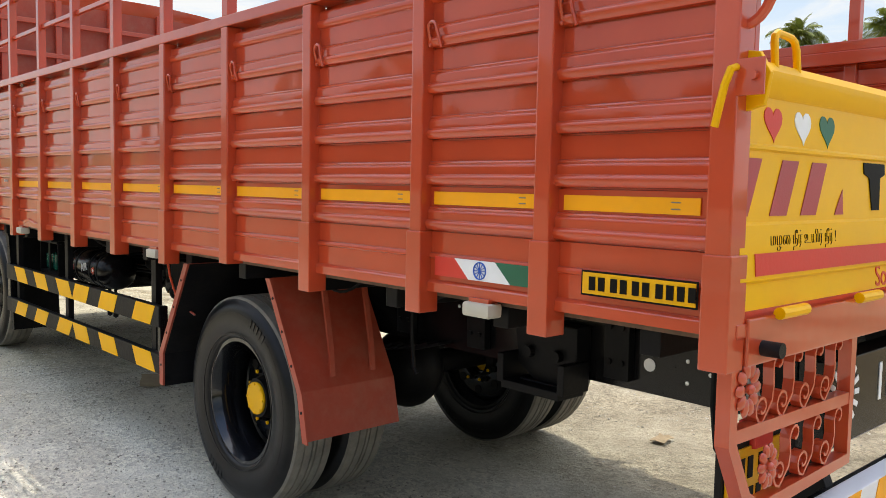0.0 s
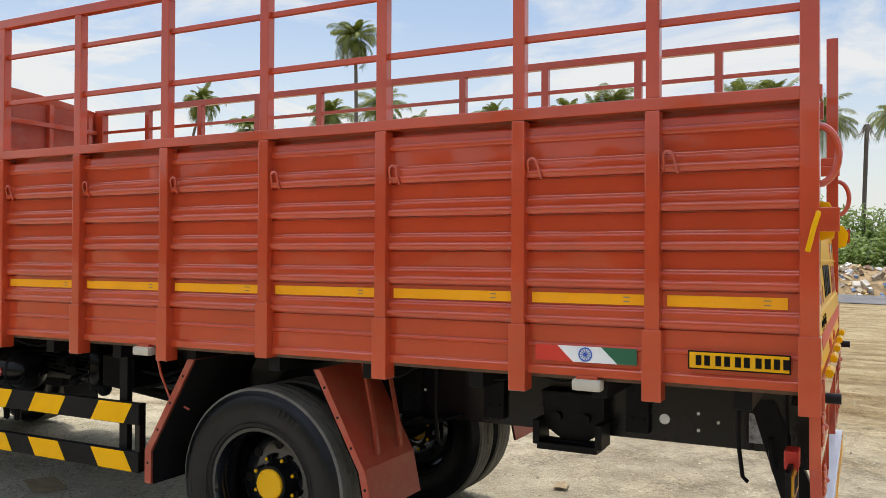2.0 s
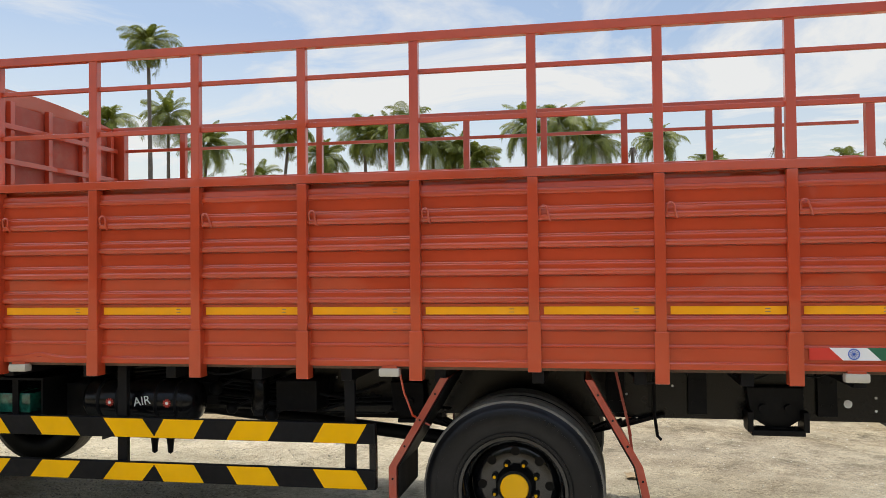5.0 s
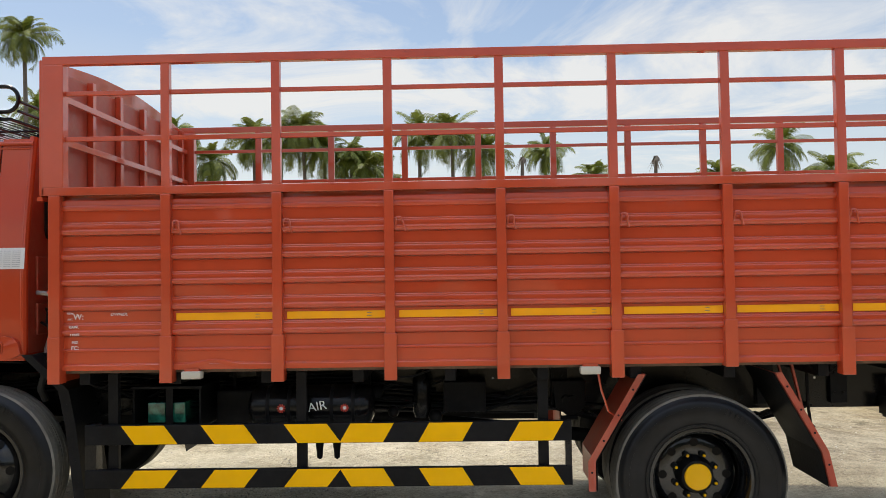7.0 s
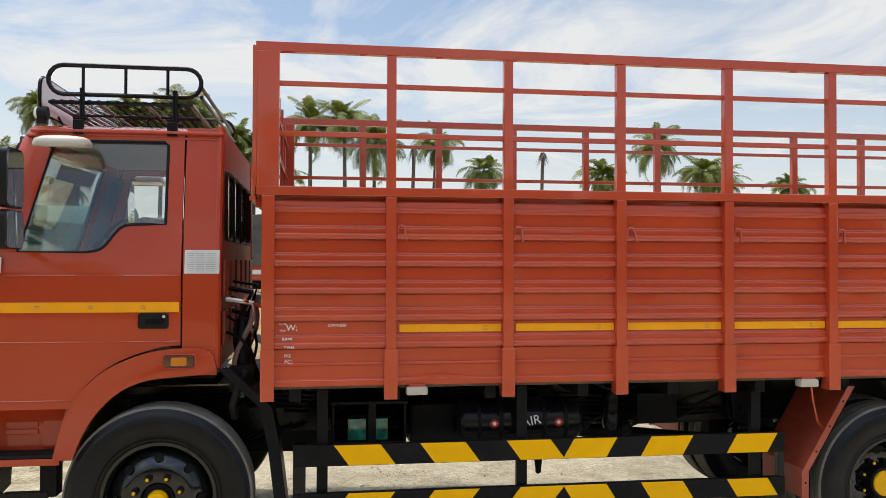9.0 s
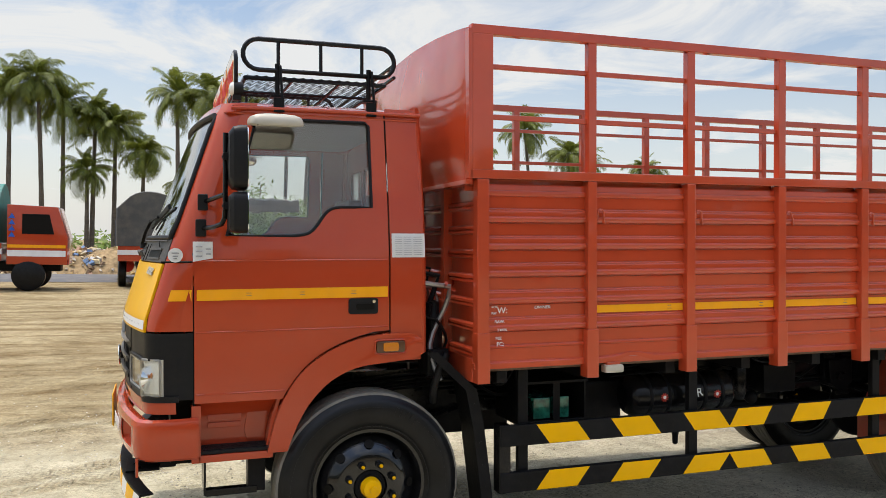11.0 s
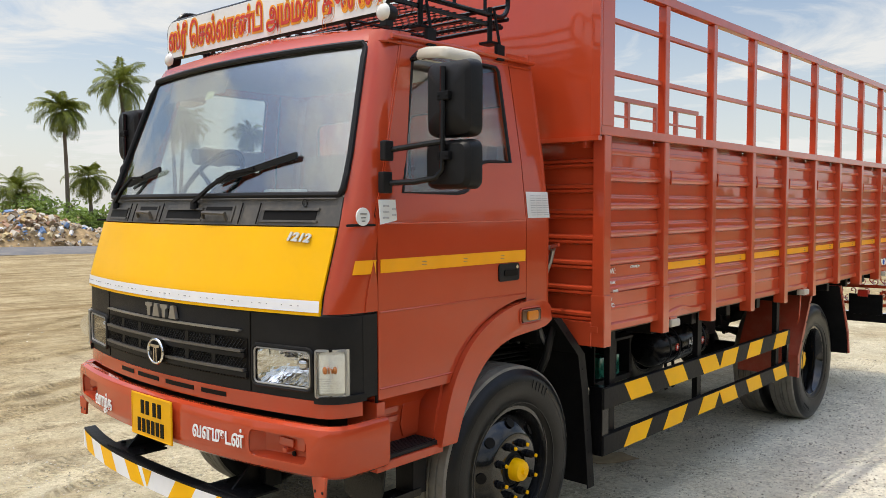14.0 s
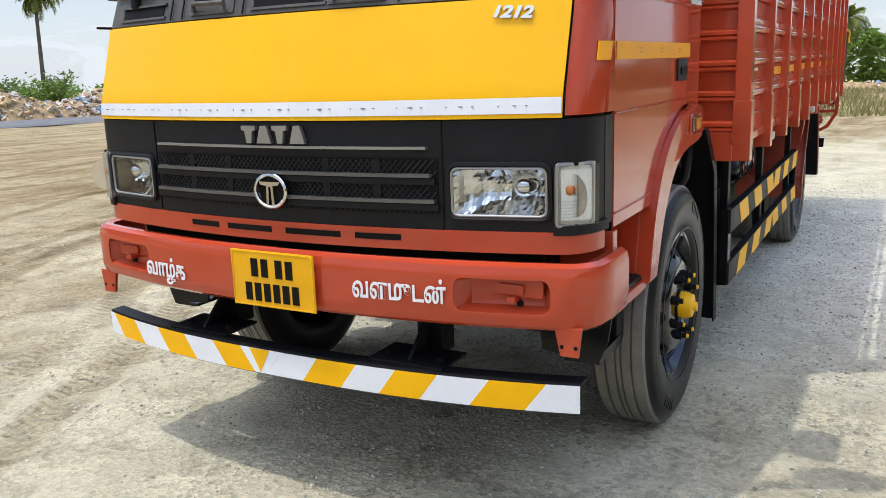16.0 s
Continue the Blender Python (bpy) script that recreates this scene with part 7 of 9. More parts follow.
def bumper():
    bm = bmesh.new()
    hs = [rounded(path_at(a), path_at(c), 3.08, 3.92, 0.30) for a, c in ((-0.872, -0.602), (0.602, 0.872))]
    sheet(bm, [(0, 0), (len(BPATH) - 1, 0), (len(BPATH) - 1, 7), (0, 7)], hs, bump_fn, range(1, 7), range(1, len(BPATH) - 1), 0.004, (0, 6.6, 0.85))
    return bm


bp = part("bumper", bumper(), RED_CAB, truck, "red steel front bumper with painted words", smooth=True)
for sg in (-1, 1):
    b = bmesh.new()
    rows = []
    for i in range(9):
        u = i / 8 * 2 - 1
        x = sg * (0.737 + u * 0.138)
        row = []
        for j in range(7):
            w = j / 6 * 2 - 1
            deep = 0.004 + 0.050 * (1 - abs(u) ** 8) * (1 - abs(w) ** 6)
            row.append(b.verts.new((x, bump_y(x) - deep, 0.8565 + w * 0.054)))
        rows.append(row)
    for A, B in zip(rows, rows[1:]):
        for j in range(6):
            b.faces.new((A[j], A[j + 1], B[j + 1], B[j]))
    fog = part("fog_recess", b, RED_CAB, truck, "empty fog lamp recess in the bumper", smooth=True)
    b = bmesh.new()
    x = sg * 0.76
    yb = bump_y(x) - 0.052
    prism(b, rounded(x - 0.085, x + 0.075, 0.846, 0.900, 0.012), "y", yb, yb + 0.012, 0.004)
    prism(b, rounded(x - 0.030, x + 0.055, 0.852, 0.884, 0.010), "y", yb + 0.012, yb + 0.022, 0.004)
    box(b, x - 0.012, x + 0.012, yb, yb + 0.040, 0.836, 0.852, 0.003)
    part("lamp_mount", b, RED_CAB, fog)
    # hole drawn as a black disc, for the shade inside it
    b = bmesh.new()
    lathe(b, [(yb + 0.002, 0.001), (yb + 0.002, 0.010), (yb + 0.006, 0.010), (yb + 0.006, 0.001)], 14, "y", (x + sg * 0.012, 0, 0.826))
    part("bolt_hole", b, INK_AND_SHADE, fog, "dark round hole")
    b = bmesh.new()
    prism(b, [(sg * 0.875, 0.775), (sg * 0.955, 0.775), (sg * 0.945, 0.690), (sg * 0.893, 0.690)], "y", bump_y(0.9) - 0.02, bump_y(0.9) - 0.008, 0.002)
    tab_part = part("tow_tab", b, RED_CAB, bp)
    for xx in (0.898, 0.938):
        # black discs for the shade in the tab's holes
        b = bmesh.new()
        yt = bump_y(0.9) - 0.008
        lathe(b, [(yt - 0.002, 0.001), (yt - 0.002, 0.006), (yt + 0.001, 0.006), (yt + 0.001, 0.001)], 10, "y", (sg * xx, 0, 0.718))
        part("bolt_hole", b, INK_AND_SHADE, tab_part, "dark round hole")
lettering("bumper_text", "வாழ்க", 0.080, WHITE, facing("front", 0.507, bump_y(0.507) + 0.008, 0.835, 0) @ pose(0, 0, 0, 0, -7.3, 0), bp, "white hand-painted word", wide=0.80, bold=0.0015)
lettering("bumper_text", "வளமுடன்", 0.084, WHITE, facing("front", -0.437, bump_y(0.437) + 0.009, 0.855, 0) @ pose(0, 0, 0, 0, 6.2, 0), bp, "white hand-painted word", wide=0.66, bold=0.0015)
b = bmesh.new()
box(b, -0.165, 0.160, 7.832, 7.837, 0.765, 0.945, 0.002)
fp = part("front_number_plate", b, YDARK, truck, "yellow front plate with black marks")
b = bmesh.new()
tube(b, [(u, 7.8375, v) for u, v in rounded(-0.160, 0.155, 0.770, 0.940, 0.01)], 0.002, 4, closed=True)
part("plate_border", b, YELLOW, fp)
bars("painted_mark", [(-0.080 + 0.040 * k + 0.016 * (k > 1), 0.038, 0.026) for k in range(4)] + [(-0.108 + 0.037 * k, -0.040, 0.025) for k in range(6)], 0.058, INK_AND_SHADE, facing("front", -0.002, 7.8375, 0.853), fp)
# striped iron guard below the bumper
def guard_y(x):
    return 7.800 - 0.115 * (abs(x) / 0.95) ** 2.4


b = bmesh.new()
xs = [-0.948 + 1.896 * i / 24 for i in range(25)]
rows = []
for x in xs:
    y = guard_y(x)
    rows.append([b.verts.new(p) for p in ((x, y - 0.06, 0.612), (x, y - 0.002, 0.612), (x, y, 0.606), (x, y, 0.522), (x, y - 0.006, 0.517), (x, y - 0.006, 0.600), (x, y - 0.06, 0.606))])
for A, B in zip(rows, rows[1:]):
    for i in range(7):
        b.faces.new((A[i], A[(i + 1) % 7], B[(i + 1) % 7], B[i]))
b.faces.new(rows[0]); b.faces.new(list(reversed(rows[-1])))
gd = part("front_guard", b, BLACKDULL, truck, "black iron guard with white and yellow slanted stripes")


def guard_stripe(xa, xb, sl, mt, lab):
    """A slanted stripe from xa to xb at the middle height; sl leans its top."""
    bb = bmesh.new()
    n = 4
    rr = []
    for i in range(n + 1):
        x = xa + (xb - xa) * i / n
        lo, hi = max(-0.946, min(0.946, x - sl)), max(-0.946, min(0.946, x + sl))
        rr.append([bb.verts.new((lo, guard_y(lo) + 0.0015, 0.523)), bb.verts.new((hi, guard_y(hi) + 0.0015, 0.605))])
    for A, B in zip(rr, rr[1:]):
        bb.faces.new((A[0], B[0], B[1], A[1]))
    bmesh.ops.remove_doubles(bb, verts=bb.verts[:], dist=1e-6)
    bmesh.ops.recalc_face_normals(bb, faces=bb.faces[:])
    thicken(bb, -0.0012)
    part("slanted_stripe", bb, mt, gd, lab)


edges = [-0.98, -0.825, -0.665, -0.510, -0.375, -0.240, -0.095, 0.05]
for i in range(len(edges) - 1):
    guard_stripe(edges[i], edges[i + 1], -0.030, WTAPE if i % 2 == 0 else YGUARD, "white reflective stripe" if i % 2 == 0 else "yellow reflective stripe")
edges = [0.99, 0.885, 0.735, 0.585, 0.435, 0.290, 0.165]
for i in range(len(edges) - 1):
    guard_stripe(edges[i + 1], edges[i], 0.030, WTAPE if i % 2 == 0 else YGUARD, "white reflective stripe" if i % 2 == 0 else "yellow reflective stripe")
# centre: white on both sides of a yellow triangle that points down
def guard_patch(poly, mt, lab, lift):
    bb = bmesh.new()
    bb.faces.new([bb.verts.new((x, guard_y(x) + lift, z)) for x, z in poly])
    bmesh.ops.recalc_face_normals(bb, faces=bb.faces[:])
    if bb.faces[:][0].normal.y < 0:
        bmesh.ops.reverse_faces(bb, faces=bb.faces[:])
    thicken(bb, 0.0010)
    part("slanted_stripe", bb, mt, gd, lab)


guard_patch([(0.081, 0.523), (0.134, 0.523), (0.194, 0.605), (0.021, 0.605)], WTAPE, "white reflective stripe", 0.0017)
guard_patch([(0.108, 0.527), (0.150, 0.6045), (0.066, 0.6045)], YGUARD, "yellow reflective triangle", 0.0030)
for x in (-0.42, 0.42):
    b = bmesh.new()
    box(b, x - 0.045, x + 0.045, 7.52, 7.60, 0.60, 0.80, 0.004)
    box(b, x - 0.13, x + 0.13, 7.60, 7.76, 0.611, 0.620, 0.002)
    prism(b, [(7.58, 0.61), (7.74, 0.61), (7.60, 0.74), (7.58, 0.74)], "x", x - 0.006, x + 0.006)
    for dx in (-0.09, 0.09):
        lathe(b, [(0.619, 0.012), (0.630, 0.012), (0.631, 0.001)], 6, "z", (x + dx, 7.70, 0))
    part("guard_bracket", b, BLACKDULL, gd, "black bolted bracket")


# ---- mirrors, visors, roof carrier, name board ----
def mirror(sg):
    b = bmesh.new()
    X = lambda d: sg * d
    tube(b, [(X(0.965), 7.40, 1.940), (X(1.08), 7.355, 1.955), (X(1.165), 7.325, 1.965)], 0.011, 8)
    tube(b, [(X(0.965), 7.41, 1.818), (X(1.08), 7.370, 1.822), (X(1.145), 7.335, 1.835), (X(1.168), 7.325, 1.862), (X(1.170), 7.322, 1.90), (X(1.170), 7.320, 2.235)], 0.011, 8)
    mr = part("mirror_arm", b, BLACK, truck, "black tubular mirror arm with two mirrors", smooth=True)
    b = bmesh.new()
    box(b, X(0.955), X(0.985), 7.385, 7.430, 1.900, 1.975, 0.006)
    box(b, X(0.955), X(0.985), 7.392, 7.440, 1.780, 1.860, 0.006)
    part("hinge_foot", b, PLASTIC, mr)
    for z0, z1, x0, x1 in ((1.985, 2.262, 1.065, 1.285), (1.795, 1.975, 1.058, 1.285)):
        b = bmesh.new()
        lp = rounded(min(X(x0), X(x1)), max(X(x0), X(x1)), z0, z1, 0.035)
        cx, cz = (X(x0) + X(x1)) / 2, (z0 + z1) / 2
        rings = []
        for o, k in ((7.235, 1.0), (7.262, 1.0), (7.292, 0.95), (7.308, 0.80), (7.312, 0.3)):
            rings.append([b.verts.new((cx + (u - cx) * k, o, cz + (v - cz) * k)) for u, v in lp])
        for A, B in zip(rings, rings[1:]):
            for i in range(len(lp)):
                b.faces.new((A[i], A[(i + 1) % len(lp)], B[(i + 1) % len(lp)], B[i]))
        b.faces.new(rings[0]); b.faces.new(rings[-1])
        part("mirror_housing", b, PLASTIC, mr, "black plastic mirror housing", smooth=True)
        b = bmesh.new()
        prism(b, [(cx + (u - cx) * 0.92, cz + (v - cz) * 0.94) for u, v in lp], "y", 7.2305, 7.2345)
        part("mirror_glass", b, MIRROR, mr, "mirror glass")
    for z in (2.13, 1.915):
        b = bmesh.new()
        box(b, X(1.150), X(1.205), 7.300, 7.332, z - 0.016, z + 0.016, 0.004)
        for dx in (1.158, 1.197):
            lathe(b, [(7.330, 0.005), (7.335, 0.005), (7.336, 0.001)], 8, "y", (X(dx), 0, z))
        part("clamp", b, BLACKDULL, mr)
    # kerb mirror over the door window: a domed plate that faces the ground
    cx, cy = X(0.992), 7.080
    lp = rounded(-0.084, 0.084, -0.125, 0.125, 0.040)
    tilt = lambda u, v, z: (cx + u, cy + v, z - 0.10 * (u * sg))
    b = bmesh.new()
    rings = [[b.verts.new(tilt(u * k, v * k, z)) for u, v in lp] for k, z in ((0.90, 2.306), (0.97, 2.300), (1.0, 2.306), (0.995, 2.322), (0.93, 2.338), (0.72, 2.350), (0.35, 2.355))]
    for A, B in zip(rings, rings[1:]):
        for i in range(len(lp)):
            b.faces.new((A[i], A[(i + 1) % len(lp)], B[(i + 1) % len(lp)], B[i]))
    b.faces.new(rings[0]); b.faces.new(rings[-1])
    kerb = part("kerb_mirror", b, CREAM, truck, "cream plastic kerb mirror over the door", smooth=True)
    b = bmesh.new()
    rings = [[b.verts.new(tilt(u * 0.88, v * 0.88, z)) for u, v in lp] for z in (2.3035, 2.3055)]
    for i in range(len(lp)):
        b.faces.new((rings[0][i], rings[0][(i + 1) % len(lp)], rings[1][(i + 1) % len(lp)], rings[1][i]))
    b.faces.new(rings[0]); b.faces.new(rings[1])
    part("mirror_glass", b, MIRROR, kerb, "mirror glass")
    b = bmesh.new()
    tube(b, [(X(half(2.30) - 0.01), 7.17, 2.312), (X(half(2.30) + 0.03), 7.165, 2.318), (X(0.945), 7.13, 2.322)], 0.010, 8)
    part("arm", b, BLACK, kerb, "black mirror arm", smooth=True)


for sg in (-1, 1):
    mirror(sg)


def roof_carrier():
    b = bmesh.new()
    z0 = 2.555
    tube(b, [(-0.80, 6.50, z0), (-0.80, 7.20, z0), (0.80, 7.20, z0), (0.80, 6.50, z0)], 0.011, 6, closed=True)
    for x in (-0.4, 0.0, 0.4):
        tube(b, [(x, 6.50, z0), (x, 7.20, z0)], 0.008, 6)
    for y in (6.73, 6.97):
        tube(b, [(-0.80, y, z0), (0.80, y, z0)], 0.008, 6)
    car = part("roof_carrier", b, BLACK, truck, "black tubular roof carrier with expanded mesh floor")
    for sg in (-1, 1):
        b = bmesh.new()
        zc = 2.672
        loop = [(sg * 0.80, 7.135 + 0.075 * math.cos(radians(a)), zc + 0.075 * math.sin(radians(a))) for a in range(-90, 91, 20)]
        loop += [(sg * 0.80, 6.525 + 0.075 * math.cos(radians(a)), zc + 0.075 * math.sin(radians(a))) for a in range(90, 271, 20)]
        tube(b, loop, 0.012, 8, closed=True)
        part("side_hoop", b, BLACK, car, smooth=True)
        for y in (7.04, 6.83, 6.62):
            b = bmesh.new()
            tube(b, [(sg * 0.80, y, 2.60), (sg * 0.80, y, 2.747)], 0.009, 6)
            part("hoop_bar", b, BLACK, car)
        for y in (7.045, 6.585):
            b = bmesh.new()
            tube(b, [(sg * 0.80, y, 2.47), (sg * 0.80, y, 2.63)], 0.012, 8)
            tube(b, [(sg * 0.845, y - 0.02, 2.44), (sg * 0.815, y - 0.012, 2.62)], 0.007, 6)
            box(b, sg * 0.80 - 0.035, sg * 0.80 + 0.035, y - 0.035, y + 0.035, 2.462, 2.474, 0.002)
            box(b, sg * 0.846, sg * 0.866, y - 0.026, y + 0.026, 2.385, 2.455, 0.002)
            part("clamp_leg", b, BLACKDULL, car)
    b = bmesh.new()
    tube(b, [(-0.80, 6.455, 2.66), (0.80, 6.455, 2.66)], 0.010, 6)
    tube(b, [(-0.80, 6.45, 2.60), (0.80, 6.45, 2.60)], 0.010, 6)
    part("rear_bar", b, BLACK, car)
    b = bmesh.new()
    nx, ny = 40, 30
    for i in range(nx):
        x = -0.79 + 1.58 * i / nx
        pts = []
        for j in range(ny + 1):
            pts.append((x + (0.018 if j % 2 else -0.018), 6.51 + 0.68 * j / ny, z0 + 0.012))
        tube(b, pts, 0.0025, 3)
    part("mesh_floor", b, BLACKDULL, car, "expanded metal mesh floor")
    return car


roof_carrier()
# name board at the front of the carrier
bpts = rounded(-0.82, 0.82, 2.50, 2.685, 0.06)
b = bmesh.new()
prism(b, bpts, "y", 7.235, 7.255, 0.003)
board = part("name_board", b, WHITE, truck, "white name board with red and orange painted words")
b = bmesh.new()
tube(b, [(u, 7.245, v) for u, v in bpts], 0.010, 6, closed=True)
part("board_frame", b, BLACK, board, smooth=True)
TEXT = "ஸ்ரீ ெசல்லாண்டி அம்மன் துைண"
lettering("board_outline", TEXT, 0.150, ORANGEP, facing("front", 0.0, 7.2565, 2.585), board, "orange outline of the board's words", wide=0.60, bold=0.012, thick=0.0008)
lettering("board_text", TEXT, 0.150, BRIGHTRED, facing("front", 0.0, 7.2590, 2.585), board, "red board words", wide=0.60, bold=0.002, thick=0.0008)
for x in (-0.55, -0.05, 0.45):
    b = bmesh.new()
    tube(b, [(x, 7.235, 2.52), (x, 7.20, 2.46), (x, 7.17, 2.45)], 0, flat=(0.02, 0.01))
    part("board_leg", b, BLACK, board)
for sg in (-1, 1):
    b = bmesh.new()
    box(b, sg * 0.80 - 0.02, sg * 0.80 + 0.02, 7.22, 7.26, 2.44, 2.47, 0.003)
    rl = part("roof_lamp", b, PLASTIC, truck, "small round roof marker lamp")
    b = bmesh.new()
    lathe(b, [(7.21, 0.001), (7.21, 0.034), (7.25, 0.037), (7.255, 0.037)], 18, "y", (sg * 0.80, 0, 2.495))
    part("lamp_back", b, PLASTIC, rl, "black lamp body", smooth=True)
    b = bmesh.new()
    lathe(b, [(7.2555, 0.036), (7.268, 0.030), (7.275, 0.018), (7.277, 0.001)], 18, "y", (sg * 0.80, 0, 2.495))
    part("lens", b, WHITELENS, rl, "clear lens", smooth=True)

# hoses, tilt pump and air pipe behind the cab
b = bmesh.new()
box(b, -0.86, -0.70, 6.17, 6.29, 1.06, 1.20, 0.012)
lathe(b, [(1.20, 0.001), (1.20, 0.045), (1.36, 0.045), (1.38, 0.030), (1.44, 0.028), (1.45, 0.001)], 16, "z", (-0.78, 6.23, 0))
pump = part("tilt_pump", b, BLACKDULL, truck, "black tilt pump with hoses behind the cab", smooth=True)
hose_rng = random.Random(12)
for k in range(9):
    x0, z0, z1 = -0.88 + 0.05 * k, 1.02 + 0.04 * hose_rng.random(), 1.30 + 0.34 * hose_rng.random()
    pts = []
    for i in range(9):
        u = i / 8
        pts.append((x0 + 0.05 * math.sin(3 * u + k), 6.22 + 0.05 * math.sin(5 * u + 1.7 * k), z0 + (z1 - z0) * u))
    pts.append((x0 + 0.02, 6.31, z1 + 0.02))
    b = bmesh.new()
    tube(b, pts, 0.008 + 0.006 * (k % 3 == 0), 7)
    part("hose", b, BLACKDULL if k % 4 else STEEL, pump, smooth=True)
b = bmesh.new()
tube(b, [(-0.90, 6.20, 1.18), (-0.905, 6.24, 1.10), (-0.90, 6.27, 1.00), (-0.86, 6.26, 0.93)], 0.020, 10)
part("air_pipe", b, PLASTIC, pump, smooth=True)

# ---- inside the cab ----
b = bmesh.new()
rows = []
for i in range(13):
    x = -0.85 + 1.70 * i / 12
    yf = front_y(x, 1.76) - 0.03
    rows.append([b.verts.new(p) for p in ((x, yf, 1.745), (x, yf - 0.22, 1.775), (x, yf - 0.30, 1.74), (x, yf - 0.32, 1.30))])
for A, B in zip(rows, rows[1:]):
    for i in range(3):
        b.faces.new((A[i], A[i + 1], B[i + 1], B[i]))
thicken(b, 0.01)
dash = part("dashboard", b, DASH, truck, "grey dusty dashboard", smooth=True)
b = bmesh.new()
for x in (-0.55, -0.05, 0.45):
    box(b, x - 0.12, x + 0.12, front_y(x, 1.76) - 0.19, front_y(x, 1.76) - 0.13, 1.770, 1.790, 0.003)
part("dash_vent", b, INK_AND_SHADE, dash)
b = bmesh.new()
box(b, -0.62, -0.40, 7.50, 7.545, 1.786, 1.800, 0.003)
part("paper", b, PAPER, dash, "folded white paper")
b = bmesh.new()
wheel_m = Matrix.Translation((0.47, 7.24, 1.83)) @ Matrix.Rotation(radians(-55), 4, "X")
t = bmesh.new()
tube(t, [(0.22 * math.cos(a), 0.22 * math.sin(a), 0) for a in [2 * math.pi * i / 28 for i in range(28)]], 0.013, 8, closed=True)
for a in (90, 210, 330):
    tube(t, [(0, 0, -0.03), (0.20 * math.cos(radians(a)), 0.20 * math.sin(radians(a)), 0)], 0.012, 6)
tube(t, [(0, 0, -0.03), (0, 0, -0.4)], 0.03, 8)
join(b, t, wheel_m)
part("steering_wheel", b, PLASTIC, dash, "black steering wheel", smooth=True)
for x in (-0.45, 0.45):
    b = bmesh.new()
    box(b, x - 0.25, x + 0.25, 6.48, 6.98, 1.28, 1.44, 0.03)
    st_ = part("seat", b, SEATM, truck, "brown rexine seat", smooth=True)
    b = bmesh.new()
    prism(b, [(6.42, 1.42), (6.54, 1.42), (6.46, 2.02), (6.38, 2.02)], "x", x - 0.24, x + 0.24, 0.02)
    part("backrest", b, SEATM, st_, smooth=True)
# dark trim inside the windscreen posts
for sg in (-1, 1):
    b = bmesh.new()
    pts = []
    for k in range(8):
        z = 1.70 + 0.62 * k / 7
        x, y = plan(1.62, z)
        pts.append((sg * (abs(x) - 0.030), y - 0.035, z))
    tube(b, pts, 0, flat=(0.030, 0.095))
    part("pillar_trim", b, PILLAR, cab, "dark grey pillar trim", smooth=True)
# crumpled cover lying along the far door's sill
b = bmesh.new()
rows = []
for i in range(23):
    y = 6.69 + 0.43 * i / 22
    ring = []
    for j in range(8):
        a = 6.283 * j / 8
        w = 1 + 0.30 * noise.noise(Vector((y * 22, j * 1.3, 2.0)))
        ring.append(b.verts.new((0.795 + 0.040 * math.cos(a) * w, y, 2.000 + 0.046 * math.sin(a) * w)))
    rows.append(ring)
for A, B in zip(rows, rows[1:]):
    for j in range(8):
        b.faces.new((A[j], A[(j + 1) % 8], B[(j + 1) % 8], B[j]))
b.faces.new(rows[0]); b.faces.new(list(reversed(rows[-1])))
part("sill_cover", b, PAPER, cab, "crumpled pale cover on the door sill")
b = bmesh.new()
box(b, -0.84, 0.84, 6.36, 7.25, 2.385, 2.400)
part("head_lining", b, CABIN, cab)
b = bmesh.new()
on_front(b, 0.05, 0.62, 2.24, 2.33, -0.05, -0.045, n=6)
part("sun_visor_strip", b, CABIN, cab)
b = bmesh.new()
box(b, -0.85, 0.85, 6.36, 7.45, 1.19, 1.21)
part("cab_floor", b, CABIN, cab)

# ---- ground ----
def ground_height(x, y):
    d = math.hypot(x, y - 3.5)
    h = 0.010 * noise.noise(Vector((x * 1.7, y * 1.7, 0))) + 0.006 * noise.noise(Vector((x * 5, y * 5, 3)))
    if d > 9:
        h += 0.05 * min(1, (d - 9) / 10) * noise.noise(Vector((x * 0.35, y * 0.35, 7)))
    return h - 0.004


def spread(n, near, reach):
    """n steps on each side of zero, close together near it and reaching far out."""
    g = [0.0]
    step = near
    while len(g) <= n:
        g.append(g[-1] + step)
        if g[-1] > 9:
            step *= 1.13
    g = [v for v in g if v < reach] + [reach]
    return [-v for v in reversed(g[1:])] + g


gx, gy = spread(170, 0.13, 1800.0), spread(170, 0.13, 1800.0)
gv = [(x, y + 4.0, ground_height(x, y + 4.0)) for y in gy for x in gx]
W = len(gx)
gf = [(j * W + i, j * W + i + 1, (j + 1) * W + i + 1, (j + 1) * W + i) for j in range(len(gy) - 1) for i in range(W - 1)]
gm = bpy.data.meshes.new("ground")
gm.from_pydata(gv, [], gf)
gm.materials.append(SAND)
gm.shade_smooth()
tagged(new("ground", gm), "tan sandy yard with grey gravel and wheel tracks", "ground", kind="structure")


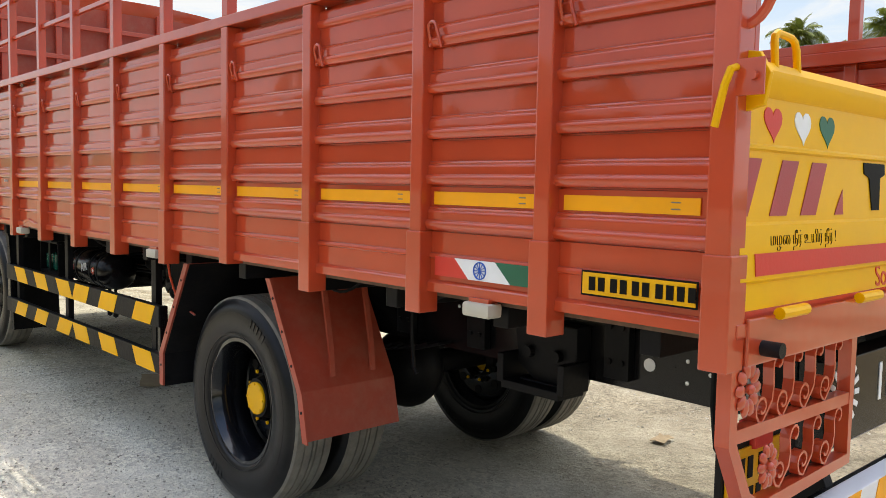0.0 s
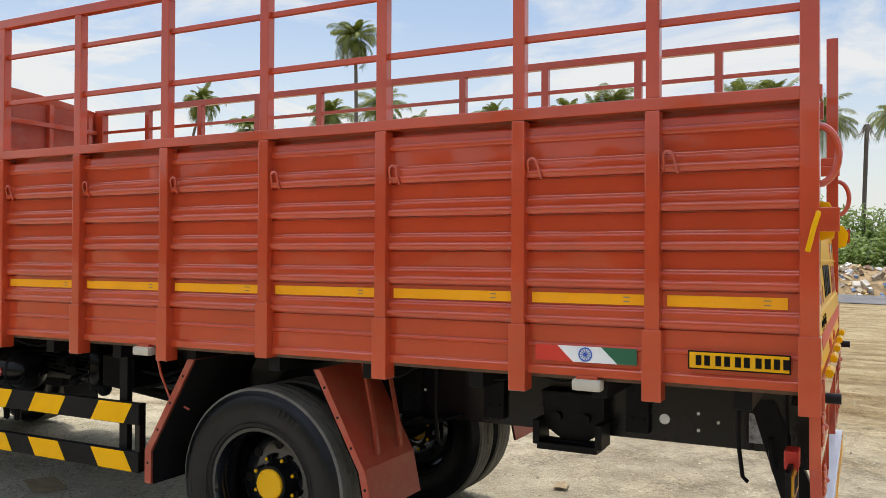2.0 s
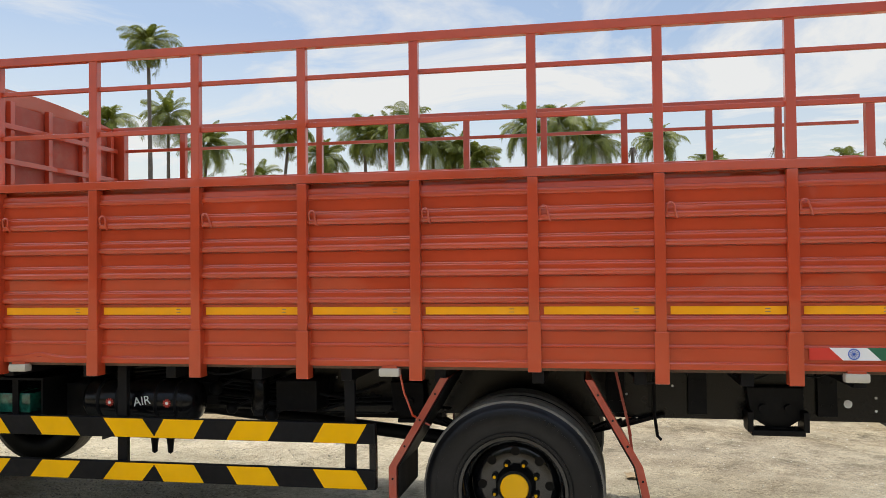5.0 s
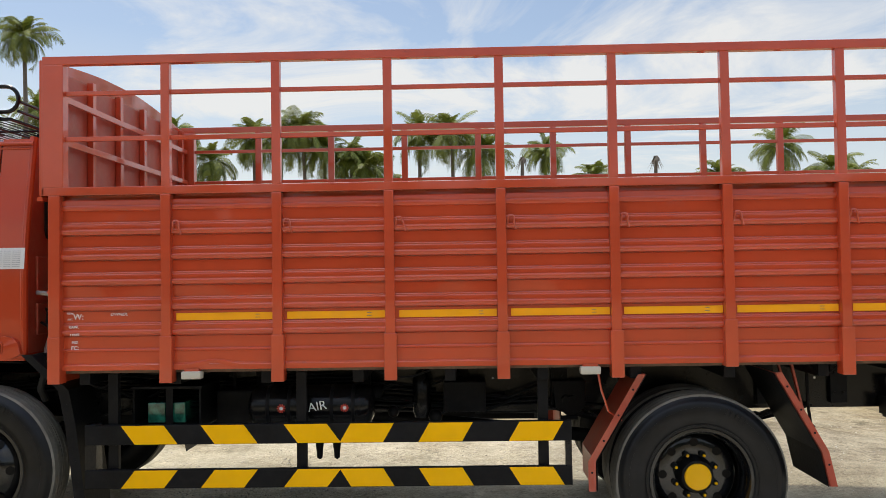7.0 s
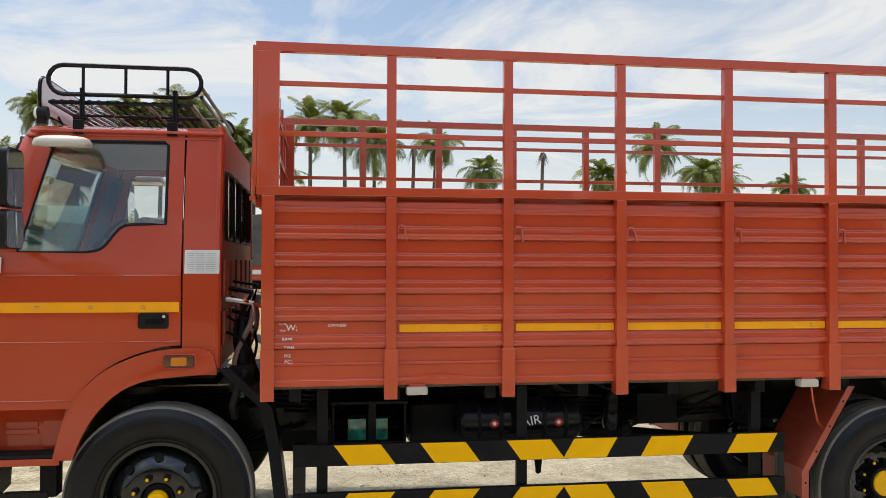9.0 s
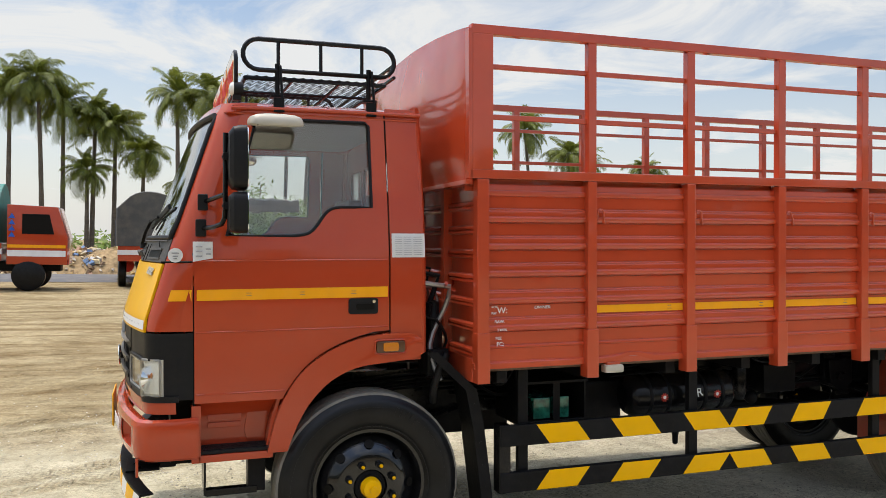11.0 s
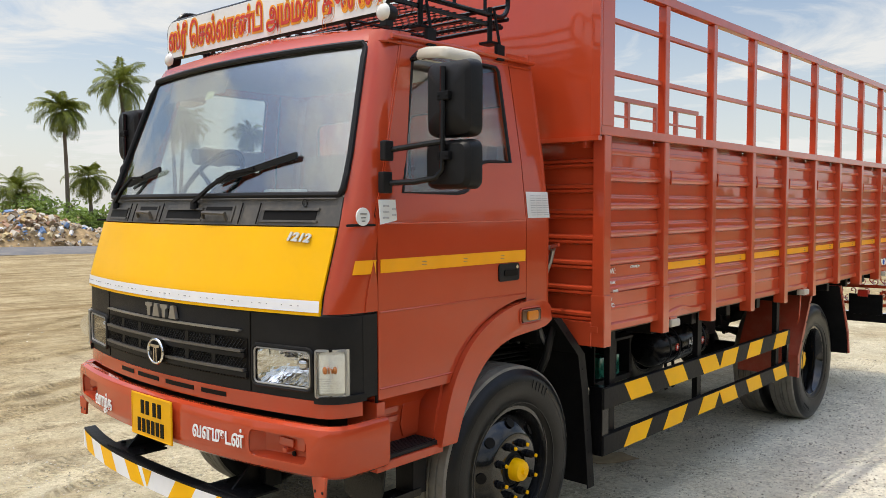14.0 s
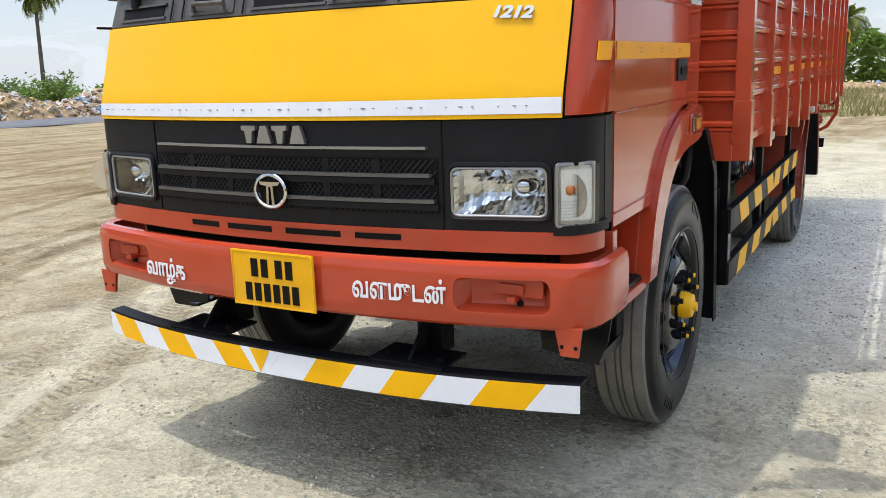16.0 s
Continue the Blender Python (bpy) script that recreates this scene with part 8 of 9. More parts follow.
def strip(name, x_at, width, y0, y1, z, material, label, n=40):
    b = bmesh.new()
    rows = []
    for i in range(n + 1):
        y = y0 + (y1 - y0) * i / n
        x = x_at(y)
        wob = 0.4 * noise.noise(Vector((y * 0.3, 1, 5)))
        rows.append([b.verts.new((x - width / 2 + wob, y, z - 0.08)), b.verts.new((x - width / 2 + 0.4 + wob, y, z)), b.verts.new((x + width / 2 - 0.4, y, z)), b.verts.new((x + width / 2, y, z - 0.08))])
    for A, B in zip(rows, rows[1:]):
        for i in range(3):
            b.faces.new((A[i], A[i + 1], B[i + 1], B[i]))
    ob = new(name, finish(b, name, material, True, 1.0))
    return tagged(ob, label, "road", kind="structure")


road_x = lambda y: 33.5 + 0.02 * y
strip("road", road_x, 6.4, -300, 300, 0.09, ASPHALT, "worn grey asphalt road with dusty edges", 120)


def stuff_mesh(name, verts, faces, material, label, category, smooth=False):
    me = bpy.data.meshes.new(name)
    me.from_pydata(verts, [], faces)
    me.materials.append(material)
    if smooth:
        me.shade_smooth()
    return tagged(new(name, me), label, category, kind="stuff")


# loose stones near the truck
rng = random.Random(11)
vs, fs = [], []
OCT = [(1, 0, 0), (0, 1, 0), (-1, 0, 0), (0, -1, 0), (0, 0, 1), (0, 0, -0.5)]
OF = [(0, 1, 4), (1, 2, 4), (2, 3, 4), (3, 0, 4), (1, 0, 5), (2, 1, 5), (3, 2, 5), (0, 3, 5)]
for k in range(92000):
    if k >= 46000:
        x, y = rng.gauss(-1.2, 1.3), rng.uniform(5.0, 9.8)
        if noise.noise(Vector((x * 1.6, y * 1.6, 7))) + 0.4 * noise.noise(Vector((x * 6, y * 6, 3))) < 0.10:
            continue
    elif k >= 9000:
        x, y = rng.gauss(-1.3, 1.8), rng.uniform(-1.0, 10.5)
    elif k < 7000:
        x, y = rng.gauss(-0.8, 2.4), rng.uniform(-2.5, 10.5)
    else:
        x, y = rng.uniform(-6, 9), rng.uniform(-7, 13)
    if noise.noise(Vector((x * 0.55, y * 0.55, 21))) < -0.05 and rng.random() < 0.8:
        continue
    r = (0.0045 + 0.0065 * rng.random() ** 2) if k >= 46000 else (0.003 + 0.007 * rng.random() ** 3) if k >= 9000 else (0.004 + 0.010 * rng.random() ** 3)
    a = rng.random() * 6.28
    o = len(vs)
    z = ground_height(x, y)
    for p in OCT:
        q = [p[0] * r * rng.uniform(0.7, 1.3), p[1] * r * rng.uniform(0.7, 1.3), p[2] * r * rng.uniform(0.5, 0.9)]
        vs.append((x + q[0] * math.cos(a) - q[1] * math.sin(a), y + q[0] * math.sin(a) + q[1] * math.cos(a), z + r * 0.25 + q[2]))
    fs += [tuple(o + i for i in f) for f in OF]
stuff_mesh("gravel", vs, fs, STONE, "scattered grey gravel stones on sand", "gravel")

# flat scraps on the ground beside the truck
CARD = mat("tan_cardboard", (0.36, 0.28, 0.17), 0.9, var=0.2, scale=8, bump=0.3, spec=0.1)
SCRAPS = ((-0.42, 5.0, 0.34, 0.20, 65, CARD, "flat tan cardboard scrap"), (1.43, 1.99, 0.15, 0.09, 10, CARD, "small tan cardboard scrap"))
for (x, y, w, h, a, mt, lab) in SCRAPS:
    b = bmesh.new()
    rows = [[b.verts.new((w * (i / 4 - 0.5), h * (j / 3 - 0.5) + 0.01 * rng.random(), 0.012 + 0.012 * rng.random())) for i in range(5)] for j in range(4)]
    for A, B in zip(rows, rows[1:]):
        for i in range(4):
            b.faces.new((A[i], A[i + 1], B[i + 1], B[i]))
    thicken(b, 0.003)
    ob = new("paper_scrap", finish(b, "paper_scrap", mt, False, 1.0))
    ob.matrix_world = pose(x, y, 0, 0, 0, a)
    tagged(ob, lab + " lying on sand", "litter")


# ---- rubbish heaps along the road ----
def heap(name, x_at, y0, y1, half_w, top, count, seed, label):
    r = random.Random(seed)
    v, f = [], []
    n, m = int((y1 - y0) / 0.8), 8
    for i in range(n + 1):
        y = y0 + (y1 - y0) * i / n
        hh = top * (0.65 + 0.5 * noise.noise(Vector((y * 0.22, seed, 0))))
        for j in range(m + 1):
            u = j / m * 2 - 1
            v.append((x_at(y) + u * half_w * (1 + 0.2 * noise.noise(Vector((y * 0.5, 2, seed)))), y, max(0.0, hh * (1 - u * u) * (1 + 0.3 * noise.noise(Vector((u * 3, y, 4))))) - 0.05))
    for i in range(n):
        for j in range(m):
            a = i * (m + 1) + j
            f.append((a, a + 1, a + m + 2, a + m + 1))
    soil = len(f)
    for k in range(count):
        y = r.uniform(y0, y1)
        u = r.uniform(-1, 1) * (0.98 if k % 4 else 1.25)
        if noise.noise(Vector((y * 0.45, u * 1.2, seed))) < -0.08 and k % 6:
            continue
        hh = top * (0.65 + 0.5 * noise.noise(Vector((y * 0.22, seed, 0)))) * max(0, 1 - u * u)
        s = 0.035 + 0.17 * r.random() ** 3
        c = Vector((x_at(y) + u * half_w, y, hh + s * 0.15))
        rot = Euler((r.uniform(-1, 1), r.uniform(-1, 1), r.uniform(0, 6.28))).to_matrix()
        o = len(v)
        dims = (s * r.uniform(0.5, 1.3), s * r.uniform(0.5, 1.3), s * r.uniform(0.2, 0.7))
        for sx, sy, sz in ((-1, -1, -1), (1, -1, -1), (1, 1, -1), (-1, 1, -1), (-0.7, -0.8, 1), (0.8, -0.6, 1), (0.7, 0.8, 1), (-0.8, 0.7, 1)):
            v.append(tuple(c + rot @ Vector((sx * dims[0] * r.uniform(0.7, 1.1), sy * dims[1] * r.uniform(0.7, 1.1), sz * dims[2]))))
        f += [(o, o + 3, o + 2, o + 1), (o + 4, o + 5, o + 6, o + 7), (o, o + 1, o + 5, o + 4), (o + 1, o + 2, o + 6, o + 5), (o + 2, o + 3, o + 7, o + 6), (o + 3, o, o + 4, o + 7)]
    ob = stuff_mesh(name, v, f, SCRAP, label, "rubbish")
    ob.data.materials.append(SOIL)
    for p in ob.data.polygons[:soil]:
        p.material_index = 1
    return ob


heap("rubbish_heap", lambda y: 40.5 + 0.02 * y + math.sin(y * 0.4) * 0.5, -34, 24, 2.2, 1.9, 13000, 3, "long heap of pale mixed rubbish behind the road")
heap("rubble_heap", lambda y: 0 + 0.0 * y, -1, 1, 0.6, 0.4, 30, 5, "low pile of broken rubble").matrix_world = pose(9, -24, 0)
far_rubble = heap("rubble_heap", lambda y: 0.0, -22, 30, 1.2, 0.9, 900, 8, "low grey rubble bank at the field's end")
far_rubble.matrix_world = pose(6, -72, 0, 0, 0, 90)


# ---- palms ----
def palm_crown(seed, n=30, length=3.4):
    """Feathered crown: arching ribs, each with two rows of thin hanging leaflets; young spears stand up in the middle."""
    r = random.Random(seed)
    v, f = [], []
    for k in range(n):
        g = k / n
        az = 2.4 * k + r.uniform(-0.35, 0.35)
        el = radians(84 - 125 * g ** 0.80 + r.uniform(-16, 16))
        L = length * (0.70 + 0.42 * min(1, g * 3)) * r.uniform(0.72, 1.18)
        droop = radians(38 + 50 * g + 45 * r.random())
        p = Vector((0, 0, 0))
        side = Vector((-math.sin(az), math.cos(az), 0))
        steps = 20
        prev = None
        twist = r.uniform(-1.1, 1.1)
        for i in range(steps + 1):
            u = i / steps
            e = el - droop * u ** 1.7
            d = Vector((math.cos(az) * math.cos(e), math.sin(az) * math.cos(e), math.sin(e)))
            if i:
                p = p + d * (L / steps)
            wd = 0.032 * (1 - u) + 0.006
            o = len(v)
            v += [tuple(p + side * wd), tuple(p - side * wd)]
            if prev is not None:
                f.append((prev, prev + 1, o + 1, o))
            prev = o
            if i > 2:
                up = side.cross(d)
                for s in (-1, 1):
                    for h in (0.0, 0.5):
                        ll = (0.62 * math.sin(math.pi * min(0.96, 0.16 + u * 0.80)) ** 0.6 + 0.06) * r.uniform(0.8, 1.12)
                        q = p - d * (h * L / steps)
                        out = (side * s * 0.72 + d * 0.60 + up * (twist * s * 0.5)).normalized()
                        hang = (0.35 + 0.75 * g) * r.uniform(0.4, 1.5)
                        o = len(v)
                        w2 = d * 0.027
                        md = q + out * ll * 0.5 - Vector((0, 0, 0.10 * hang * ll))
                        tip = q + out * ll * 0.9 - Vector((0, 0, 0.75 * hang * ll))
                        v += [tuple(q - w2 * 0.6), tuple(q + w2 * 0.6), tuple(md + w2), tuple(md - w2), tuple(tip)]
                        f += [(o, o + 1, o + 2, o + 3), (o + 3, o + 2, o + 4)]
    me = bpy.data.meshes.new("crown")
    me.from_pydata(v, [], f)
    me.materials.append(FROND)
    return me


CROWNS = [palm_crown(20 + k, 33 + 4 * (k % 3), 1.90 + 0.13 * k) for k in range(6)]
CROWN_TOP = [max(v.co.z for v in me.vertices) for me in CROWNS]


def palm(x, y, top, kind, lean, heading, small=1.0):
    """Coconut palm > tapered ringed trunk, feathered crown."""
    th = max(0.8, top - CROWN_TOP[kind % 6] * small)
    e = empty("palm_tree", pose(x - math.cos(heading) * lean, y - math.sin(heading) * lean, 0), "tall coconut palm with drooping green fronds", "palm", "palms beyond the road")
    b = bmesh.new()
    pts, n = [], 14
    for i in range(n + 1):
        u = i / n
        pts.append(Vector((math.cos(heading) * lean * u ** 1.7, math.sin(heading) * lean * u ** 1.7, th * u)))
    rings = []
    for i, p in enumerate(pts):
        rr = (0.17 - 0.07 * (i / n) + (0.07 if i == 0 else 0)) * (0.75 + 0.25 * small) * (1.05 if i % 2 else 0.97)
        rings.append([b.verts.new(p + Vector((rr * math.cos(6.283 * k / 8), rr * math.sin(6.283 * k / 8), 0))) for k in range(8)])
    for A, B in zip(rings, rings[1:]):
        for k in range(8):
            b.faces.new((A[k], A[(k + 1) % 8], B[(k + 1) % 8], B[k]))
    b.faces.new(rings[-1])
    part("trunk", b, BARK, e, "grey ringed palm trunk", True, k=1.0)
    c = part("crown", CROWNS[kind % 6], None, e, "green feathered palm crown")
    c.matrix_local = Matrix.Translation(pts[-1]) @ Matrix.Rotation(heading * 3 + x, 4, "Z") @ Matrix.Diagonal((small, small, small, 1))
    return e


# bearing (degrees from +y towards +x), height of the crown's top (degrees), distance, from a standing point
def from_point(px, py, az_, el_, dist):
    a = radians(az_)
    return px + dist * math.sin(a), py + dist * math.cos(a), 1.75 + dist * math.tan(radians(el_))


# one long row along x = 50: place along the road and height of the top
ROW = ((51.0, 15.5), (45.5, 12.5), (39.6, 14.0), (33.0, 14.2), (29.7, 11.7), (27.0, 9.5), (24.6, 12.9), (21.7, 10.7), (19.0, 12.5), (16.8, 12.7), (15.2, 13.0), (13.9, 12.3), (12.0, 11.4), (10.8, 10.4), (9.0, 8.6), (7.1, 12.8), (4.9, 12.5), (2.7, 12.0), (-1.75, 11.9), (-4.6, 9.3), (-13.2, 9.4), (-17.4, 12.3), (-20.0, 9.9), (-22.4, 10.0), (-26.8, 9.2))
rng = random.Random(4)
for k, (y, top) in enumerate(ROW):
    palm(50 + rng.uniform(-1.5, 2.5), y, top, k, rng.uniform(-1.0, 1.0) * (2.6 if y > 30 else 1.0), rng.uniform(0, 6.28), 1.0 if top > 10 else 0.85)
palm(37.9, 27.9, 15.5, 2, 0.8, 1.0, 0.80)
# young palms, low between the trunks
for k, (y, top) in enumerate(((6.2, 6.6), (-15.6, 5.2), (22.8, 7.4), (12.4, 7.6), (31.5, 8.0), (-11.0, 4.6))):
    palm(51.5, y, top, k, 0.2, k, 0.8)


# dead trunks without fronds
def bare_trunk(x, y, h):
    e = empty("palm_stump", pose(x, y, 0), "dead palm trunk with a shrivelled top", "palm")
    b = bmesh.new()
    tube(b, [(0, 0, 0), (0.1, 0.05, h * 0.5), (0.15, 0, h)], 0.12, 8)
    part("trunk", b, BARK, e, smooth=True, k=1.0)
    v, f = [], []
    r = random.Random(2)
    for i in range(60):
        a, s = r.uniform(0, 6.28), r.uniform(0.5, 1.6)
        o = len(v)
        v += [(0.15 + 0.1 * math.cos(a), 0.1 * math.sin(a), h), (0.15 + 0.1 * math.cos(a + 1), 0.1 * math.sin(a + 1), h + 0.1), (0.15 + 0.45 * s * math.cos(a), 0.45 * s * math.sin(a), h + 0.5 - s)]
        f.append((o, o + 1, o + 2))
    me = bpy.data.meshes.new("dry_fronds"); me.from_pydata(v, [], f); me.materials.append(BARK)
    part("dry_fronds", me, None, e)


bare_trunk(50.0, 0.1, 9.5)
bare_trunk(50.0, -8.9, 9.6)


# ---- bushes and far woods ----
def leaf_cloud(r, centres, per, size):
    v, f = [], []
    for (cx, cy, cz, rad) in centres:
        for k in range(per):
            d = Vector((r.gauss(0, 1), r.gauss(0, 1), r.gauss(0, 1))).normalized() * rad * r.uniform(0.55, 1.05) ** 0.6
            c = Vector((cx, cy, cz)) + Vector((d.x, d.y, d.z * 0.8))
            if c.z < 0.1:
                continue
            s = size * r.uniform(0.6, 1.3)
            a = Vector((r.gauss(0, 1), r.gauss(0, 1), r.gauss(0, 0.6))).normalized()
            q = a.orthogonal().normalized()
            o = len(v)
            v += [tuple(c - a * s), tuple(c + q * s * 0.45), tuple(c + a * s), tuple(c - q * s * 0.45)]
            f.append((o, o + 1, o + 2, o + 3))
    return v, f


def bush(x, y, h, w, seed, label):
    r = random.Random(seed)
    e = empty("bush", pose(x, y, 0), label, "bush", "bushes beyond the road")
    v, f = [], []
    for k in range(22):
        a, d, z = r.uniform(0, 6.28), r.uniform(0.05, 0.55) * w, r.uniform(0.45, 1.15) * h
        foot = Vector((0.15 * math.cos(a), 0.15 * math.sin(a), 0))
        mid = Vector((0.45 * d * math.cos(a), 0.45 * d * math.sin(a), z * 0.55))
        tip = Vector((d * math.cos(a), d * math.sin(a), z))
        b = bmesh.new()
        tube(b, [foot, mid, tip], 0.03, 5)
        part("stem", b, BARK, e, k=1.0)
        for j in range(190):
            u = r.uniform(0.15, 1.05)
            c = foot.lerp(mid, u * 2) if u < 0.5 else mid.lerp(tip, u * 2 - 1)
            c = c + Vector((r.gauss(0, 0.26), r.gauss(0, 0.26), r.gauss(0, 0.20)))
            if c.z < 0.1:
                continue
            q = Vector((r.gauss(0, 1), r.gauss(0, 1), r.gauss(0, 0.6))).normalized()
            o, t2, size = len(v), q.orthogonal().normalized() * 0.45, 0.14 * r.uniform(0.6, 1.3)
            v += [tuple(c - q * size), tuple(c + t2 * size), tuple(c + q * size), tuple(c - t2 * size)]
            f.append((o, o + 1, o + 2, o + 3))
    me = bpy.data.meshes.new("leaves"); me.from_pydata(v, [], f); me.materials.append(LEAF)
    part("leaves", me, None, e, "small green leaves")


for k, (az_, d, h, w) in enumerate(((97.5, 50, 4.5, 3.6), (99.8, 53, 4.2, 3.8), (101.3, 52, 3.4, 3.8), (103.5, 51, 3.4, 4.0), (105.5, 54, 3.0, 4.0), (99.2, 49, 2.2, 3.5), (91.0, 52, 1.6, 3.5), (94.0, 50, 1.5, 4.0))):
    x, y, _ = from_point(-4.4, 9.1, az_, 0, d)
    bush(x, y, h, w, 60 + k, "leafy green roadside bush")
for k, (az_, d, h, w) in enumerate(((112.8, 56, 2.4, 4.5), (119.5, 60, 2.0, 4.0), (125.5, 64, 2.2, 5.0), (123.0, 62, 1.6, 4.0), (116.0, 60, 1.4, 4.0))):
    x, y, _ = from_point(-2.9, 10.1, az_, 0, d)
    bush(x, y, h, w, 80 + k, "leafy green roadside bush")
for k, (az_, d, h, w) in enumerate(((91.3, 48, 3.8, 4.2), (93.5, 50, 3.0, 4.0))):
    x, y, _ = from_point(-4.3, 0.1, az_, 0, d)
    bush(x, y, h, w, 95 + k, "leafy green roadside bush")

# low green belt at the end of the land, all round
r = random.Random(9)
cs = []
for k in range(420):
    a = 6.283 * k / 420
    d = 105 + 12 * r.random()
    cs.append((d * math.sin(a), 4 + d * math.cos(a), r.uniform(0.3, 1.6), r.uniform(1.4, 2.6)))
v, f = leaf_cloud(r, cs, 90, 0.42)
stuff_mesh("far_scrub", v, f, LEAF, "low green scrub along the horizon", "scrub")
# taller woods behind the field
cs = []
for k in range(120):
    x = r.uniform(-45, 30)
    cs.append((x, -84 + r.uniform(-7, 4), r.uniform(1.0, 5.4) * (0.75 + 0.35 * noise.noise(Vector((x * 0.12, 0, 3)))), r.uniform(1.4, 2.6)))
v, f = leaf_cloud(r, cs, 330, 0.34)
stuff_mesh("woods", v, f, LEAF, "dense green trees behind the field", "woods")
for k in range(14):
    palm(-26 + 4.2 * k + r.uniform(-1.5, 1.5), -80 + r.uniform(-4, 4), r.uniform(6.0, 8.2), k, r.uniform(-0.8, 0.8), r.uniform(0, 6.28))

# unseen tall woods and palms, added behind the walk to darken the side's reflections
cs = []
for k in range(230):
    y = -95 + 200 * k / 229
    h = 7.6 + 1.8 * noise.noise(Vector((y * 0.07, 5, 3)))
    for q in range(4):
        cs.append((-48 + r.uniform(-4, 4), y + r.uniform(-1, 1), h * (q + 0.5) / 4.6 + r.uniform(-0.4, 0.4), r.uniform(1.1, 1.6)))
v, f = leaf_cloud(r, cs, 60, 0.62)
stuff_mesh("woods", v, f, TREE, "unseen dark green trees added for reflections in the lorry's side", "woods")
# palms added to the same unseen belt
for k in range(16):
    palm(-45 + r.uniform(-2, 2), -70 + 10 * k + r.uniform(-3, 3), r.uniform(8.0, 11.0), k, r.uniform(-0.8, 0.8), r.uniform(0, 6.28))

# dry grass field
v, f = [], []
for k in range(26000):
    x, y = r.uniform(-28, 26), -19.5 - 50 * r.random() ** 1.5
    if noise.noise(Vector((x * 0.3, y * 0.3, 11))) < -0.22:
        continue
    a = r.uniform(0, 6.28)
    h = r.uniform(0.12, 0.45) * (1 + 0.4 * noise.noise(Vector((x * 0.2, y * 0.2, 1))))
    w = r.uniform(0.02, 0.05)
    o = len(v)
    lx, ly = r.uniform(-0.15, 0.15), r.uniform(-0.15, 0.15)
    v += [(x - w * math.cos(a), y - w * math.sin(a), 0), (x + w * math.cos(a), y + w * math.sin(a), 0), (x + lx, y + ly, h)]
    f.append((o, o + 1, o + 2))
stuff_mesh("grass", v, f, GRASS, "dry yellow-green grass of a rough field", "grass")


